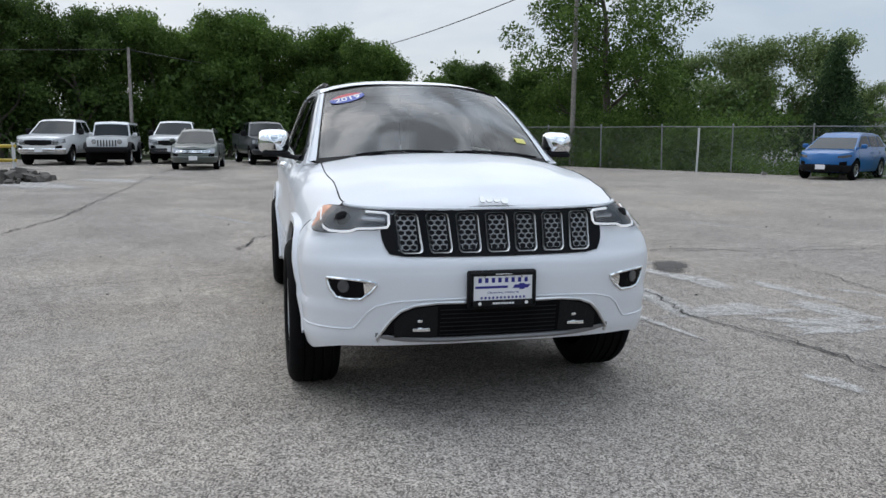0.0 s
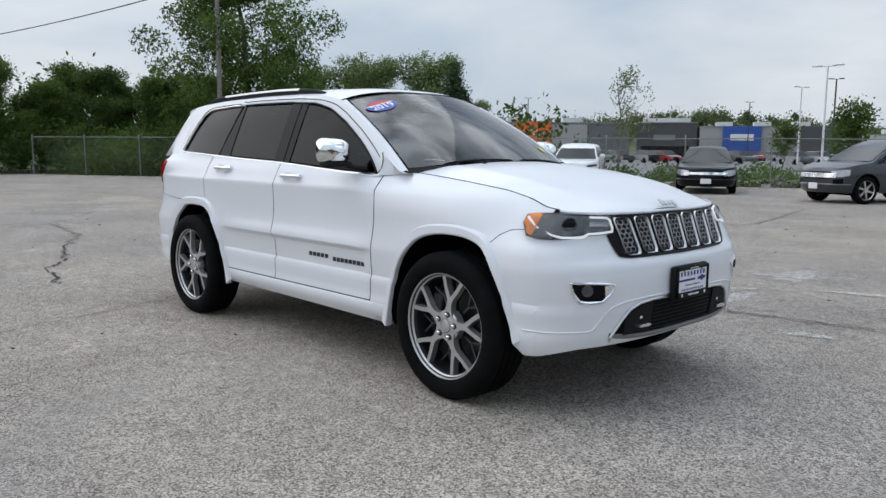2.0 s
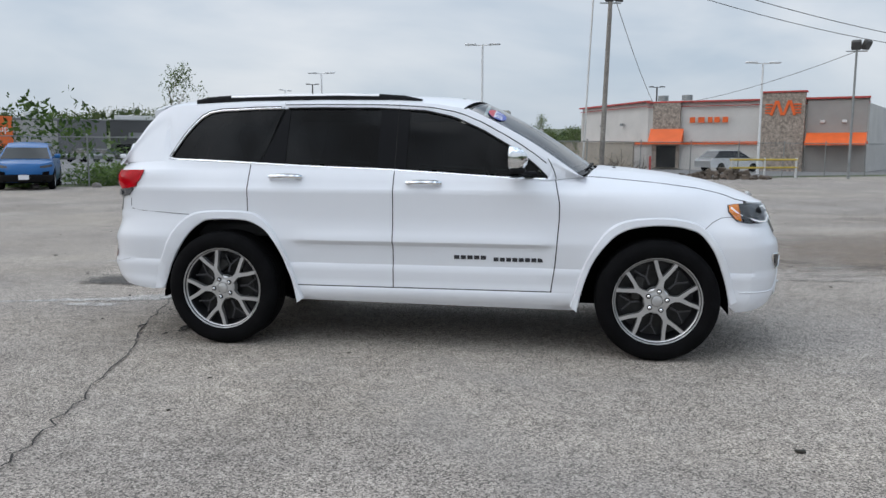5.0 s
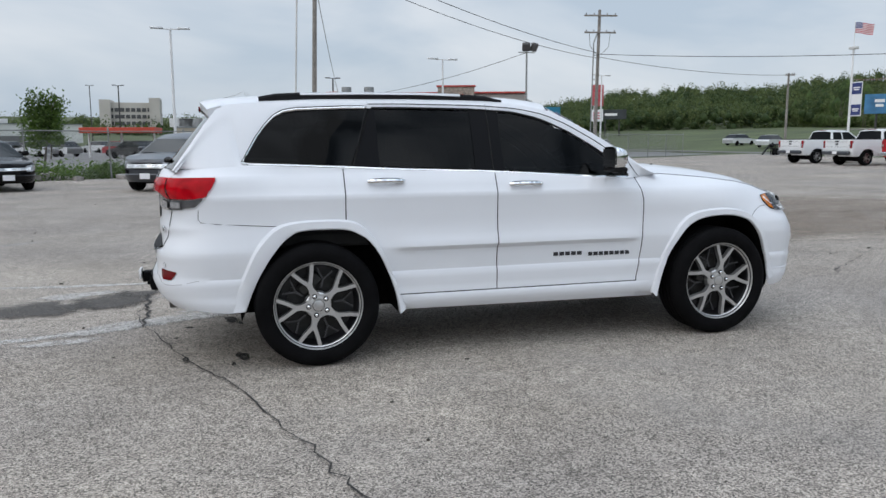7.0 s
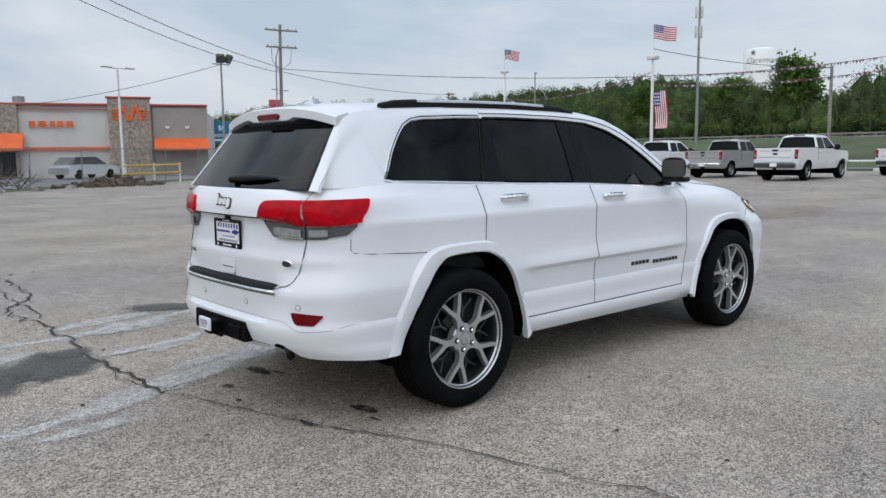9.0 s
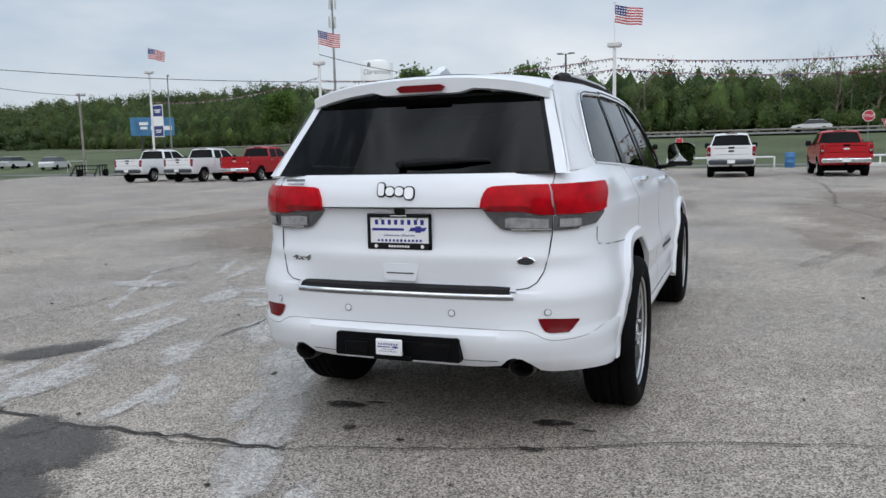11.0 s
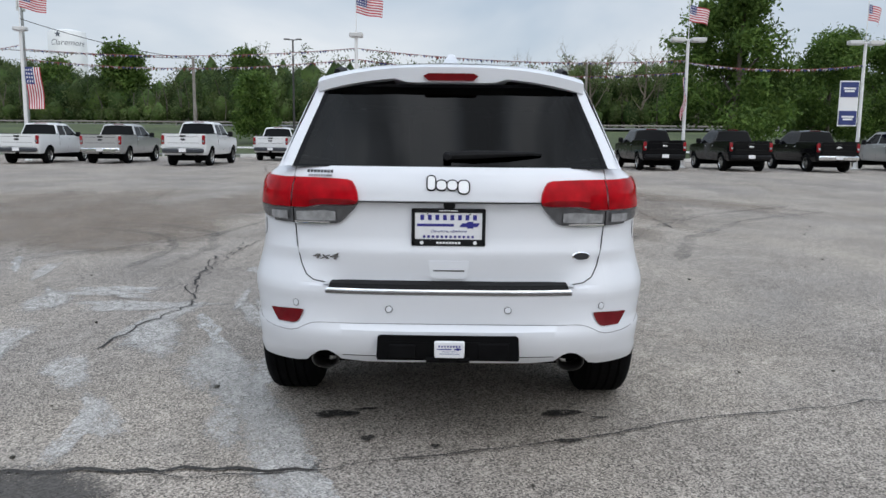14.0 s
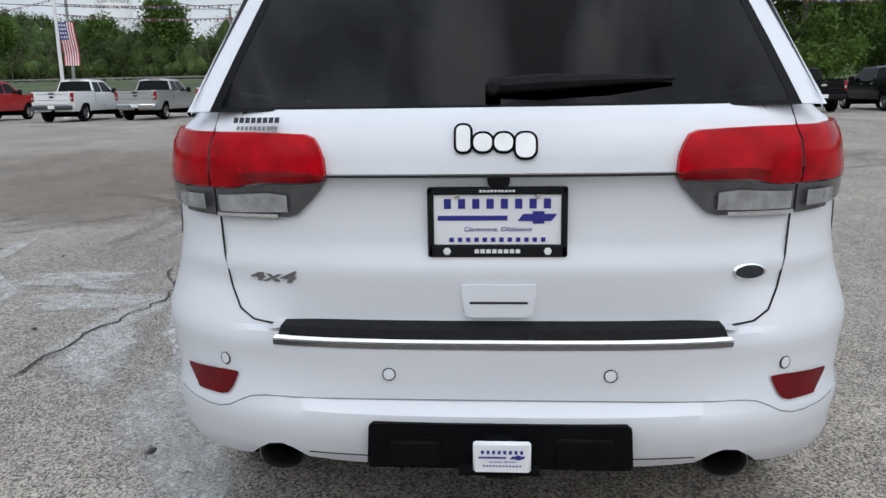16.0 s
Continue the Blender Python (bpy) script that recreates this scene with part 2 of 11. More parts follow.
class Buf:
    """Collects vertices and faces of one mesh."""

    def __init__(self):
        self.v, self.f, self.mi = [], [], []

    def add(self, verts, faces, mi=0):
        o = len(self.v)
        self.v += [tuple(p) for p in verts]
        self.f += [tuple(i + o for i in f) for f in faces]
        self.mi += [mi] * len(faces)
        return self

    def grid(self, rows, mi=0, close_u=False, close_v=False, flip=False):
        nr, nc = len(rows), len(rows[0])
        vs = [p for r in rows for p in r]
        fs = []
        for i in range(nr if close_v else nr - 1):
            for j in range(nc if close_u else nc - 1):
                a, b = i * nc + j, i * nc + (j + 1) % nc
                c, d = ((i + 1) % nr) * nc + (j + 1) % nc, ((i + 1) % nr) * nc + j
                fs.append((a, d, c, b) if flip else (a, b, c, d))
        return self.add(vs, fs, mi)

    def box(self, cx, cy, cz, sx, sy, sz, mi=0, bevel=0.0, m=None):
        b = min(bevel, 0.49 * min(sx, sy, sz))
        hx, hy, hz = sx / 2, sy / 2, sz / 2
        if b <= 0:
            vs = [(x, y, z) for z in (-hz, hz) for y in (-hy, hy) for x in (-hx, hx)]
            fs = [(0, 2, 3, 1), (4, 5, 7, 6), (0, 1, 5, 4), (2, 6, 7, 3), (0, 4, 6, 2), (1, 3, 7, 5)]
        else:
            vs, idx = [], {}
            for sxn in (-1, 1):
                for syn in (-1, 1):
                    for szn in (-1, 1):
                        for ax in range(3):
                            p = [sxn * (hx - b), syn * (hy - b), szn * (hz - b)]
                            p[ax] = (sxn * hx, syn * hy, szn * hz)[ax]
                            idx[(sxn, syn, szn, ax)] = len(vs)
                            vs.append(tuple(p))
            fs = []
            for ax in range(3):
                o1, o2 = [(1, 2), (2, 0), (0, 1)][ax]
                for s in (-1, 1):
                    quad = []
                    for a, c in ((-1, -1), (1, -1), (1, 1), (-1, 1)):
                        k = [0, 0, 0]
                        k[ax], k[o1], k[o2] = s, a, c
                        quad.append(idx[(*k, ax)])
                    fs.append(tuple(quad if s > 0 else quad[::-1]))
            for ax in range(3):
                o1, o2 = [(1, 2), (2, 0), (0, 1)][ax]
                for a in (-1, 1):
                    for c in (-1, 1):
                        lo, hi = [0, 0, 0], [0, 0, 0]
                        lo[ax], hi[ax] = -1, 1
                        lo[o1] = hi[o1] = a
                        lo[o2] = hi[o2] = c
                        q = [idx[(*lo, o1)], idx[(*hi, o1)], idx[(*hi, o2)], idx[(*lo, o2)]]
                        fs.append(tuple(q if a * c > 0 else q[::-1]))
            for a in (-1, 1):
                for c in (-1, 1):
                    for d in (-1, 1):
                        q = [idx[(a, c, d, 0)], idx[(a, c, d, 1)], idx[(a, c, d, 2)]]
                        fs.append(tuple(q if a * c * d > 0 else q[::-1]))
        t = Matrix.Translation((cx, cy, cz)) if m is None else m @ Matrix.Translation((cx, cy, cz))
        return self.add([tuple(t @ Vector(p)) for p in vs], fs, mi)

    def tube(self, pts, r, n=6, mi=0, closed=False, flat=1.0, caps=True):
        """A round bar along points; r is one radius or one a point."""
        pts = [Vector(p) for p in pts]
        k = len(pts)
        rows = []
        up = Vector((0, 0, 1))
        for i, p in enumerate(pts):
            a = pts[(i - 1) % k] if (closed or i) else p
            b = pts[(i + 1) % k] if (closed or i < k - 1) else p
            d = (b - a).normalized()
            ref = up if abs(d.z) < 0.95 else Vector((0, 1, 0))
            s = d.cross(ref).normalized()
            u = s.cross(d).normalized()
            rad = r[i] if isinstance(r, (list, tuple)) else r
            rows.append([tuple(p + rad * (math.cos(2 * math.pi * j / n) * s + flat * math.sin(2 * math.pi * j / n) * u)) for j in range(n)])
        self.grid(rows, mi, close_u=True, close_v=closed)
        if not closed and caps:
            o = len(self.v) - k * n
            self.f.append(tuple(range(o, o + n))[::-1])
            self.f.append(tuple(range(o + (k - 1) * n, o + k * n)))
            self.mi += [mi, mi]
        return self

    def lathe(self, prof, n=32, mi=0, axis="y", m=None, arc=1.0):
        """prof: (radius, along) points turned round an axis."""
        rows = []
        for rad, al in prof:
            row = []
            for j in range(n):
                a = 2 * math.pi * j / n
                p = {"y": (rad * math.cos(a), al, rad * math.sin(a)), "z": (rad * math.cos(a), rad * math.sin(a), al), "x": (al, rad * math.cos(a), rad * math.sin(a))}[axis]
                row.append(tuple(m @ Vector(p)) if m is not None else p)
            rows.append(row)
        return self.grid(rows, mi, close_u=True)

    def prism(self, poly, lo, hi, mi=0, axis="z", m=None):
        """A flat polygon given thickness along an axis."""
        def place(a, b, c):
            p = {"z": (a, b, c), "y": (a, c, b), "x": (c, a, b)}[axis]
            return tuple(m @ Vector(p)) if m is not None else p
        n = len(poly)
        vs = [place(a, b, lo) for a, b in poly] + [place(a, b, hi) for a, b in poly]
        fs = [tuple(range(n))[::-1], tuple(range(n, 2 * n))] + [(i, (i + 1) % n, n + (i + 1) % n, n + i) for i in range(n)]
        return self.add(vs, fs, mi)

    def mirror_y(self):
        o = len(self.v)
        self.v += [(x, -y, z) for x, y, z in self.v]
        self.f += [tuple(i + o for i in f[::-1]) for f in list(self.f)]
        self.mi += list(self.mi)
        return self

    def mesh(self, name, materials, smooth=True, sharp=40.0):
        me = mesh_of(name, self.v, self.f, materials, smooth, self.mi)
        if smooth and sharp:
            bm = bmesh.new()
            bm.from_mesh(me)
            bmesh.ops.remove_doubles(bm, verts=bm.verts, dist=0.0002)
            bmesh.ops.recalc_face_normals(bm, faces=bm.faces)
            lim = radians(sharp)
            for e in bm.edges:
                if len(e.link_faces) == 2 and e.calc_face_angle(0) > lim:
                    e.smooth = False
            bm.to_mesh(me)
            bm.free()
        return me


def lerp_table(table, x):
    """Straight interpolation in rows of (x, value, ...)."""
    if x <= table[0][0]:
        return table[0][1:] if len(table[0]) > 2 else table[0][1]
    for a, b in zip(table, table[1:]):
        if x <= b[0]:
            f = (x - a[0]) / (b[0] - a[0])
            vals = [p + f * (q - p) for p, q in zip(a[1:], b[1:])]
            return vals if len(vals) > 1 else vals[0]
    return table[-1][1:] if len(table[-1]) > 2 else table[-1][1]


def text_mesh(body, size, material, extrude=0.0, bold=0.0, shear=0.0, name="lettering", sx=1.0):
    cu = bpy.data.curves.new(name, "FONT")
    cu.body, cu.size, cu.extrude, cu.offset, cu.shear = body, size, extrude, bold, shear
    cu.align_x, cu.align_y = "CENTER", "CENTER"
    cu.resolution_u = 3
    tmp = bpy.data.objects.new(name, cu)
    scene.collection.objects.link(tmp)
    dg = bpy.context.evaluated_depsgraph_get()
    me = bpy.data.meshes.new_from_object(tmp.evaluated_get(dg))
    bpy.data.objects.remove(tmp)
    if sx != 1.0:
        me.transform(Matrix.Diagonal((sx, 1, 1, 1)))
    me.materials.clear()
    me.materials.append(material)
    return me


# poses that turn flat things (x right, y up, facing +z) to face a world direction
FACE_REAR = Matrix(((0, 0, -1, 0), (-1, 0, 0, 0), (0, 1, 0, 0), (0, 0, 0, 1)))     # seen from -x
FACE_FRONT = Matrix(((0, 0, 1, 0), (1, 0, 0, 0), (0, 1, 0, 0), (0, 0, 0, 1)))      # seen from +x
FACE_RIGHT = Matrix(((1, 0, 0, 0), (0, 0, -1, 0), (0, 1, 0, 0), (0, 0, 0, 1)))     # seen from -y


# ---------------------------------------------------------------- car bodies
def smooth01(t):
    t = min(1.0, max(0.0, t))
    return t * t * (3 - 2 * t)


class Shell:
    """A car's lower body: plan outlines that change with height. rows: (z, rear x, front x, half width)."""

    def __init__(self, rows, xar, xaf, pr, pf, top, bottom, arches, taper=None, soften=None):
        self.soften = soften
        self.rows, self.xar, self.xaf, self.pr, self.pf = rows, xar, xaf, pr, pf
        self.top, self.bottom, self.arches, self.taper = top, bottom, arches, taper

    def raw(self, col, z):
        xr, xf, w = lerp_table(self.rows, z)
        kind, a = col
        if kind == "x":
            x, y = a, w
        else:
            p = self.pr if kind == "r" else self.pf
            if kind == "r" and self.soften:
                xr = self.soften(xr, z, a)
            c, s = math.cos(radians(a)) ** (2 / p), math.sin(radians(a)) ** (2 / p)
            x = self.xar - (self.xar - xr) * c if kind == "r" else self.xaf + (xf - self.xaf) * c
            y = w * s
            if self.taper:
                return x, y + self.taper(x, z) * s
        if self.taper:
            y += self.taper(x, z)
        return x, y

    def pos(self, col, z, off=0.0, side=1):
        x, y = self.raw(col, z)
        if off:
            kind, a = col
            if kind == "x":
                y += off
            else:
                d = 1.5
                x0, y0 = self.raw((kind, max(0.01, a - d)), z)
                x1, y1 = self.raw((kind, min(89.99, a + d)), z)
                t = Vector((x1 - x0, y1 - y0)).normalized()
                nrm = Vector((-t.y, t.x)) if kind == "r" else Vector((t.y, -t.x))
                if nrm.y < 0 and a > 5:
                    nrm = -nrm
                x, y = x + off * nrm.x, y + off * nrm.y
        return (x, side * y, z)

    def col_y(self, kind, y, z):
        """The end column that lies at half width y."""
        lo, hi = 0.0, 90.0
        for _ in range(40):
            m = (lo + hi) / 2
            if self.raw((kind, m), z)[1] < y:
                lo = m
            else:
                hi = m
        return (kind, lo)

    def col_x(self, x, z=0.7):
        if self.xar <= x <= self.xaf:
            return ("x", x)
        kind = "r" if x < self.xar else "f"
        lo, hi = 0.0, 90.0
        for _ in range(40):
            m = (lo + hi) / 2
            v = self.raw((kind, m), z)[0]
            if (v < x) if kind == "r" else (v > x):
                lo = m
            else:
                hi = m
        return (kind, lo)

    def zbot(self, col):
        x = self.raw(col, 0.55)[0]
        z = lerp_table(self.bottom, x)
        y = self.raw(col, 0.55)[1]
        for arch in self.arches:
            if arch[0][0] < x < arch[-1][0] and y > 0.5:
                z = max(z, lerp_table(arch, x))
        return z

    def ztop(self, col):
        return lerp_table(self.top, self.raw(col, 1.0)[0])

    def band(self, buf, cols, zf0, zf1, n, off=0.0, side=1, mi=0, zs=None):
        """A strip over columns between two heights, each a number or a function of the column."""
        grid_rows = []
        for c in cols:
            a = zf0(c) if callable(zf0) else zf0
            b = zf1(c) if callable(zf1) else zf1
            if zs:
                lv = sorted({a, b, *[z for z in zs if a < z < b]})
                lv = [a + (b - a) * i / n for i in range(n + 1)]
            else:
                lv = [a + (b - a) * i / n for i in range(n + 1)]
            grid_rows.append([self.pos(c, z, off, side) for z in lv])
        buf.grid(grid_rows, mi)


def wheel_parts(parent, r, width, rim_r, cx, side, cy, kind="y", rim_mat=None, n=40, turn=0.0):
    """A wheel with tyre, rim and hub under a car; side -1 is the car's right."""
    hub = new("wheel")
    hub.parent = parent
    hub.matrix_local = Matrix.Translation((cx, side * cy, r)) @ (Matrix.Identity(4) if side < 0 else Matrix.Rotation(math.pi, 4, "Z")) @ Matrix.Rotation(turn, 4, "Y")
    key = ("wheel", r, width, rim_r, kind, n, rim_mat.name if rim_mat else "")
    if key not in MESHES:
        h = width / 2
        t = Buf()
        prof = [(rim_r - 0.005, h * 0.72), (rim_r + 0.004, h * 0.86), (rim_r + 0.02, h * 0.95), ((r + rim_r) / 2, h * 1.0), (r - 0.035, h * 0.96), (r - 0.012, h * 0.84), (r - 0.002, h * 0.7)]
        if kind == "y":
            for k in range(5):
                c = h * (0.7 - 0.35 * k)
                prof += [(r, c - 0.006 if k else c - 0.012)]
                if k < 4:
                    prof += [(r, c - 0.028), (r - 0.009, c - 0.030), (r - 0.009, c - 0.040), (r, c - 0.042)]
        prof += [(r - 0.002, -h * 0.7), (r - 0.012, -h * 0.84), (r - 0.035, -h * 0.96), ((r + rim_r) / 2, -h), (rim_r + 0.01, -h * 0.92), (rim_r - 0.005, -h * 0.8)]
        t.lathe([(a, -b) for a, b in prof], n)
        f = Buf()
        f.lathe([(rim_r - 0.012, -h * 0.62), (rim_r - 0.004, -h * 0.80)], n, 3 if kind == "y" else 0)
        f.lathe([(rim_r - 0.004, -h * 0.80), (rim_r, -h * 0.845), (rim_r + 0.008, -h * 0.86), (rim_r + 0.009, -h * 0.80)], n, 0)
        f.lathe([(rim_r - 0.012, -h * 0.70), (rim_r - 0.03, -h * 0.1), (rim_r - 0.04, h * 0.6)], n, 1)
        f.lathe([(rim_r - 0.035, h * 0.15), (0.03, h * 0.15)], n, 1)
        face = -h * (0.70 if kind == "y" else 0.60)
        if kind == "y":
            half = [(0.05, 0.046), (0.080, 0.026), (0.110, 0.0165), (0.138, 0.0180), (0.20, 0.053), (rim_r - 0.008, 0.086), (rim_r - 0.002, 0.064), (0.205, 0.030), (0.170, 0.0080)]
            fork = [(x, -y) for x, y in half] + [(0.160, 0.0)] + half[::-1]
            small = [(0.105, 0.006), (0.158, 0.006), (0.222, 0.052), (0.226, 0.044), (0.170, 0.004)]
            thin = [(x, -y) for x, y in small] + [(0.166, 0.0)] + small[::-1]
            for k in range(5):
                m = Matrix.Rotation(-2 * math.pi * k / 5 - math.pi / 2, 4, "Y")
                f.prism(fork, face, face + 0.036, 0, "y", m)
                f.prism([(x * 1.0, y * 0.86) for x, y in fork], face + 0.036, face + 0.060, 1, "y", m)
                m2 = Matrix.Rotation(-2 * math.pi * (k + 0.5) / 5 - math.pi / 2, 4, "Y")
                f.prism(thin, face + 0.050, face + 0.062, 3, "y", m2)
            f.lathe([(rim_r - 0.019, face + 0.040), (rim_r - 0.017, face + 0.004)], n, 3)
            f.lathe([(rim_r - 0.017, face + 0.004), (rim_r - 0.014, face - 0.001), (rim_r - 0.009, face - 0.004)], n, 0)
            f.lathe([(0.088, face + 0.050), (0.082, face + 0.012), (0.070, face + 0.003), (0.050, face - 0.002), (0.038, face - 0.002)], 30, 0)
            f.lathe([(0.038, face + 0.004), (0.034, face - 0.005), (0.020, face - 0.008), (0.0, face - 0.009)], 20, 0)
            for k in range(5):
                a = 2 * math.pi * k / 5 + math.pi / 2
                nut = Matrix.Translation((0.062 * math.cos(a), 0, 0.062 * math.sin(a)))
                f.lathe([(0.0165, face + 0.006), (0.0165, face - 0.0035), (0.011, face - 0.0035)], 12, 1, m=nut)
                f.lathe([(0.011, face - 0.002), (0.0105, face - 0.013), (0.006, face - 0.017), (0.0, face - 0.018)], 8, 2, m=nut)
        else:
            for k in range(kind):
                m = Matrix.Rotation(2 * math.pi * k / kind + 0.3, 4, "Y")
                sp = [(0.03, -0.028), (rim_r - 0.004, -0.020), (rim_r - 0.004, 0.020), (0.03, 0.028)]
                f.prism(sp, face, face + 0.03, 0, "y", m)
            f.lathe([(0.065, face + 0.02), (0.06, face - 0.008), (0.0, face - 0.012)], 14, 0)
        d = Buf()
        d.lathe([(0.0, 0.03), (rim_r * 0.66, 0.03), (rim_r * 0.68, 0.022), (rim_r * 0.68, 0.008), (0.07, 0.008)], 24, 0)
        if kind == "y":
            d.box(-0.13, -0.01, 0.05, 0.07, 0.09, 0.16, 0, 0.01)
        MESHES[key] = (t.mesh("tyre", RUBBER), f.mesh("rim", [rim_mat or RIM_FACE, RIM_DARK, CHROME, RIM_INNER], sharp=30), d.mesh("brake_disc", BRAKE))
    me = MESHES[key]
    part("tyre", me[0], hub)
    part("rim", me[1], hub)
    part("brake_disc", me[2], hub)
    return hub


MESHES = {}


def rounded(pts, k=3):
    """A smooth run of points through the given ones."""
    out = []
    for i in range(len(pts) - 1):
        a, c = pts[i], pts[i + 1]
        p, q = pts[max(0, i - 1)], pts[min(len(pts) - 1, i + 2)]
        for j in range(k):
            t = j / k
            out.append(tuple(0.5 * (2 * a[d] + (c[d] - p[d]) * t + (2 * p[d] - 5 * a[d] + 4 * c[d] - q[d]) * t * t + (3 * a[d] - p[d] - 3 * c[d] + q[d]) * t ** 3) for d in range(2)))
    return out + [pts[-1]]


def suv():
    car = thing("suv", "clean white midsize suv with black grille parked on asphalt lot", "car")
    front_gap = [(0.30, 0.80), (0.42, 0.785), (0.6, 0.81), (0.9, 0.832), (1.0, 0.832), (1.16, 0.80), (1.3, 0.72)]
    rows = [(0.20, -2.24, 2.10, 0.80), (0.28, -2.30, 2.18, 0.82), (0.34, -2.34, 2.245, 0.866), (0.40, -2.402, 2.275, 0.882), (0.435, -2.436, 2.285, 0.884), (0.45, -2.446, 2.287, 0.880),
            (0.525, -2.474, 2.297, 0.888), (0.556, -2.472, 2.302, 0.892), (0.578, -2.432, 2.303, 0.882), (0.65, -2.444, 2.305, 0.894), (0.705, -2.452, 2.303, 0.900), (0.715, -2.453, 2.301, 0.901), (0.735, -2.452, 2.298, 0.902), (0.745, -2.405, 2.296, 0.9015),
            (0.765, -2.402, 2.290, 0.899), (0.80, -2.404, 2.262, 0.894), (0.87, -2.413, 2.235, 0.887), (0.895, -2.412, 2.227, 0.886), (0.915, -2.401, 2.220, 0.886), (1.0, -2.392, 2.190, 0.887), (1.045, -2.392, 2.185, 0.890), (1.07, -2.393, 2.175, 0.891), (1.085, -2.396, 2.17, 0.883), (1.10, -2.428, 2.165, 0.875),
            (1.16, -2.420, 2.15, 0.848), (1.22, -2.390, 2.14, 0.812), (1.28, -2.35, 2.12, 0.79)]
    top = [(-2.5, 1.235), (-2.2, 1.25), (-1.87, 1.258), (-1.24, 1.24), (-0.31, 1.204), (0.48, 1.157), (0.75, 1.15), (0.92, 1.164), (1.03, 1.170), (1.16, 1.160), (1.44, 1.135), (1.71, 1.10), (1.86, 1.065), (1.95, 1.03), (2.05, 1.012), (2.2, 1.002)]
    bottom = [(-2.5, 0.385), (-2.25, 0.385), (-1.95, 0.36), (-1.90, 0.33), (0.9, 0.30), (1.93, 0.32), (2.05, 0.33), (2.2, 0.37), (2.3, 0.375)]
    arch_r = rounded([(-1.925, 0.30), (-1.90, 0.37), (-1.855, 0.49), (-1.81, 0.59), (-1.75, 0.69), (-1.68, 0.78), (-1.62, 0.83), (-1.56, 0.858), (-1.42, 0.866), (-1.28, 0.860), (-1.20, 0.832), (-1.13, 0.785), (-1.06, 0.69), (-1.0, 0.56), (-0.955, 0.43), (-0.93, 0.30)])
    arch_f = rounded([(0.955, 0.30), (0.985, 0.44), (1.03, 0.58), (1.09, 0.69), (1.17, 0.785), (1.24, 0.83), (1.31, 0.853), (1.42, 0.868), (1.55, 0.866), (1.65, 0.846), (1.72, 0.81), (1.79, 0.715), (1.84, 0.60), (1.885, 0.45), (1.91, 0.30)])

    def taper(x, z):
        d = 0.0
        if x > 0.62:
            zt = lerp_table(top, x)
            t = min(1.0, max(0.0, (z - (zt - 0.20)) / 0.20))
            d -= 0.135 * t * t * smooth01((x - 0.62) / 0.4)
        if x > 1.4 and z > 0.8:
            d -= 0.055 * smooth01((x - 1.4) / 0.5) * smooth01((z - 0.8) / 0.15)
        if x < -1.2 and z > 0.70:
            d -= 0.028 * smooth01((-1.2 - x) / 1.0) * smooth01((z - 0.70) / 0.25)
        if x < -1.6 and z > 1.06:
            d += lerp_table([(1.06, 0.0), (1.10, 0.008), (1.16, 0.026), (1.19, 0.032), (1.205, 0.028), (1.24, 0.0)], z) * smooth01((-1.6 - x) / 0.45)
        # pressed crease low on the doors: a ridge with a hollow under it
        g = smooth01((x + 1.02) / 0.22) * smooth01((0.82 - x) / 0.12)
        if g > 0 and 0.44 < z < 0.84:
            if z >= 0.735:
                d += 0.012 * g * smooth01((0.84 - z) / 0.105)
            else:
                d += g * (0.012 - 0.030 * smooth01((0.735 - z) / 0.03)) * (1.0 if z > 0.69 else smooth01((z - 0.44) / 0.25))
        return d

    def soften(xr, z, a):
        """The bumper's ledge fades out towards the corner."""
        if 0.525 < z < 0.65:
            f = smooth01((a - 2) / 32)
            return xr + f * (-2.474 + 0.030 * (z - 0.525) / 0.125 - xr)
        if not 0.69 < z < 0.86:
            return xr
        f = smooth01((a - 16) / 22)
        return xr + f * (-2.453 + 0.049 * smooth01((z - 0.69) / 0.17) - xr)

    sh = Shell(rows, -1.9, 1.9, 3.1, 2.8, top, bottom, [arch_r, arch_f], taper, soften)
    gap = 0.0035
    base_x = sorted({round(-1.9 + 0.05 * i, 3) for i in range(77)} | {a[0] for a in arch_r + arch_f if -1.9 < a[0] < 1.9})
    clear = lambda lo, hi: [x for x in base_x if lo + 0.012 < x < hi - 0.012]
    # columns of each panel along the side
    cols_quarter = [("r", a) for a in range(40, 90, 5)] + [("x", x) for x in [-1.9] + clear(-1.9, -1.27) + [-1.27 - gap]]
    cols_rear_door = [("x", x) for x in [-1.27 + gap] + clear(-1.27, -0.26) + [-0.26 - gap]]
    cols_front_door = [("x", x) for x in [-0.26 + gap] + clear(-0.26, 0.82) + [0.82 - gap]]
    cols_fender = [("x", x) for x in [0.82 + gap] + clear(0.82, 1.9) + [1.9]] + [("f", a) for a in (86, 82, 78)]
    cols_rear = [("r", a) for a in range(0, 41, 1)]
    cols_front = [("f", a) for a in (78, 74, 70, 65, 60, 55, 50, 45, 40, 35, 30, 25, 20, 15, 10, 5, 0)]
    zlist = sorted([r[0] for r in rows] + [0.48, 0.60, 0.68, 0.725, 0.78, 0.82, 0.85, 0.95, 1.13, 1.19, 1.205])

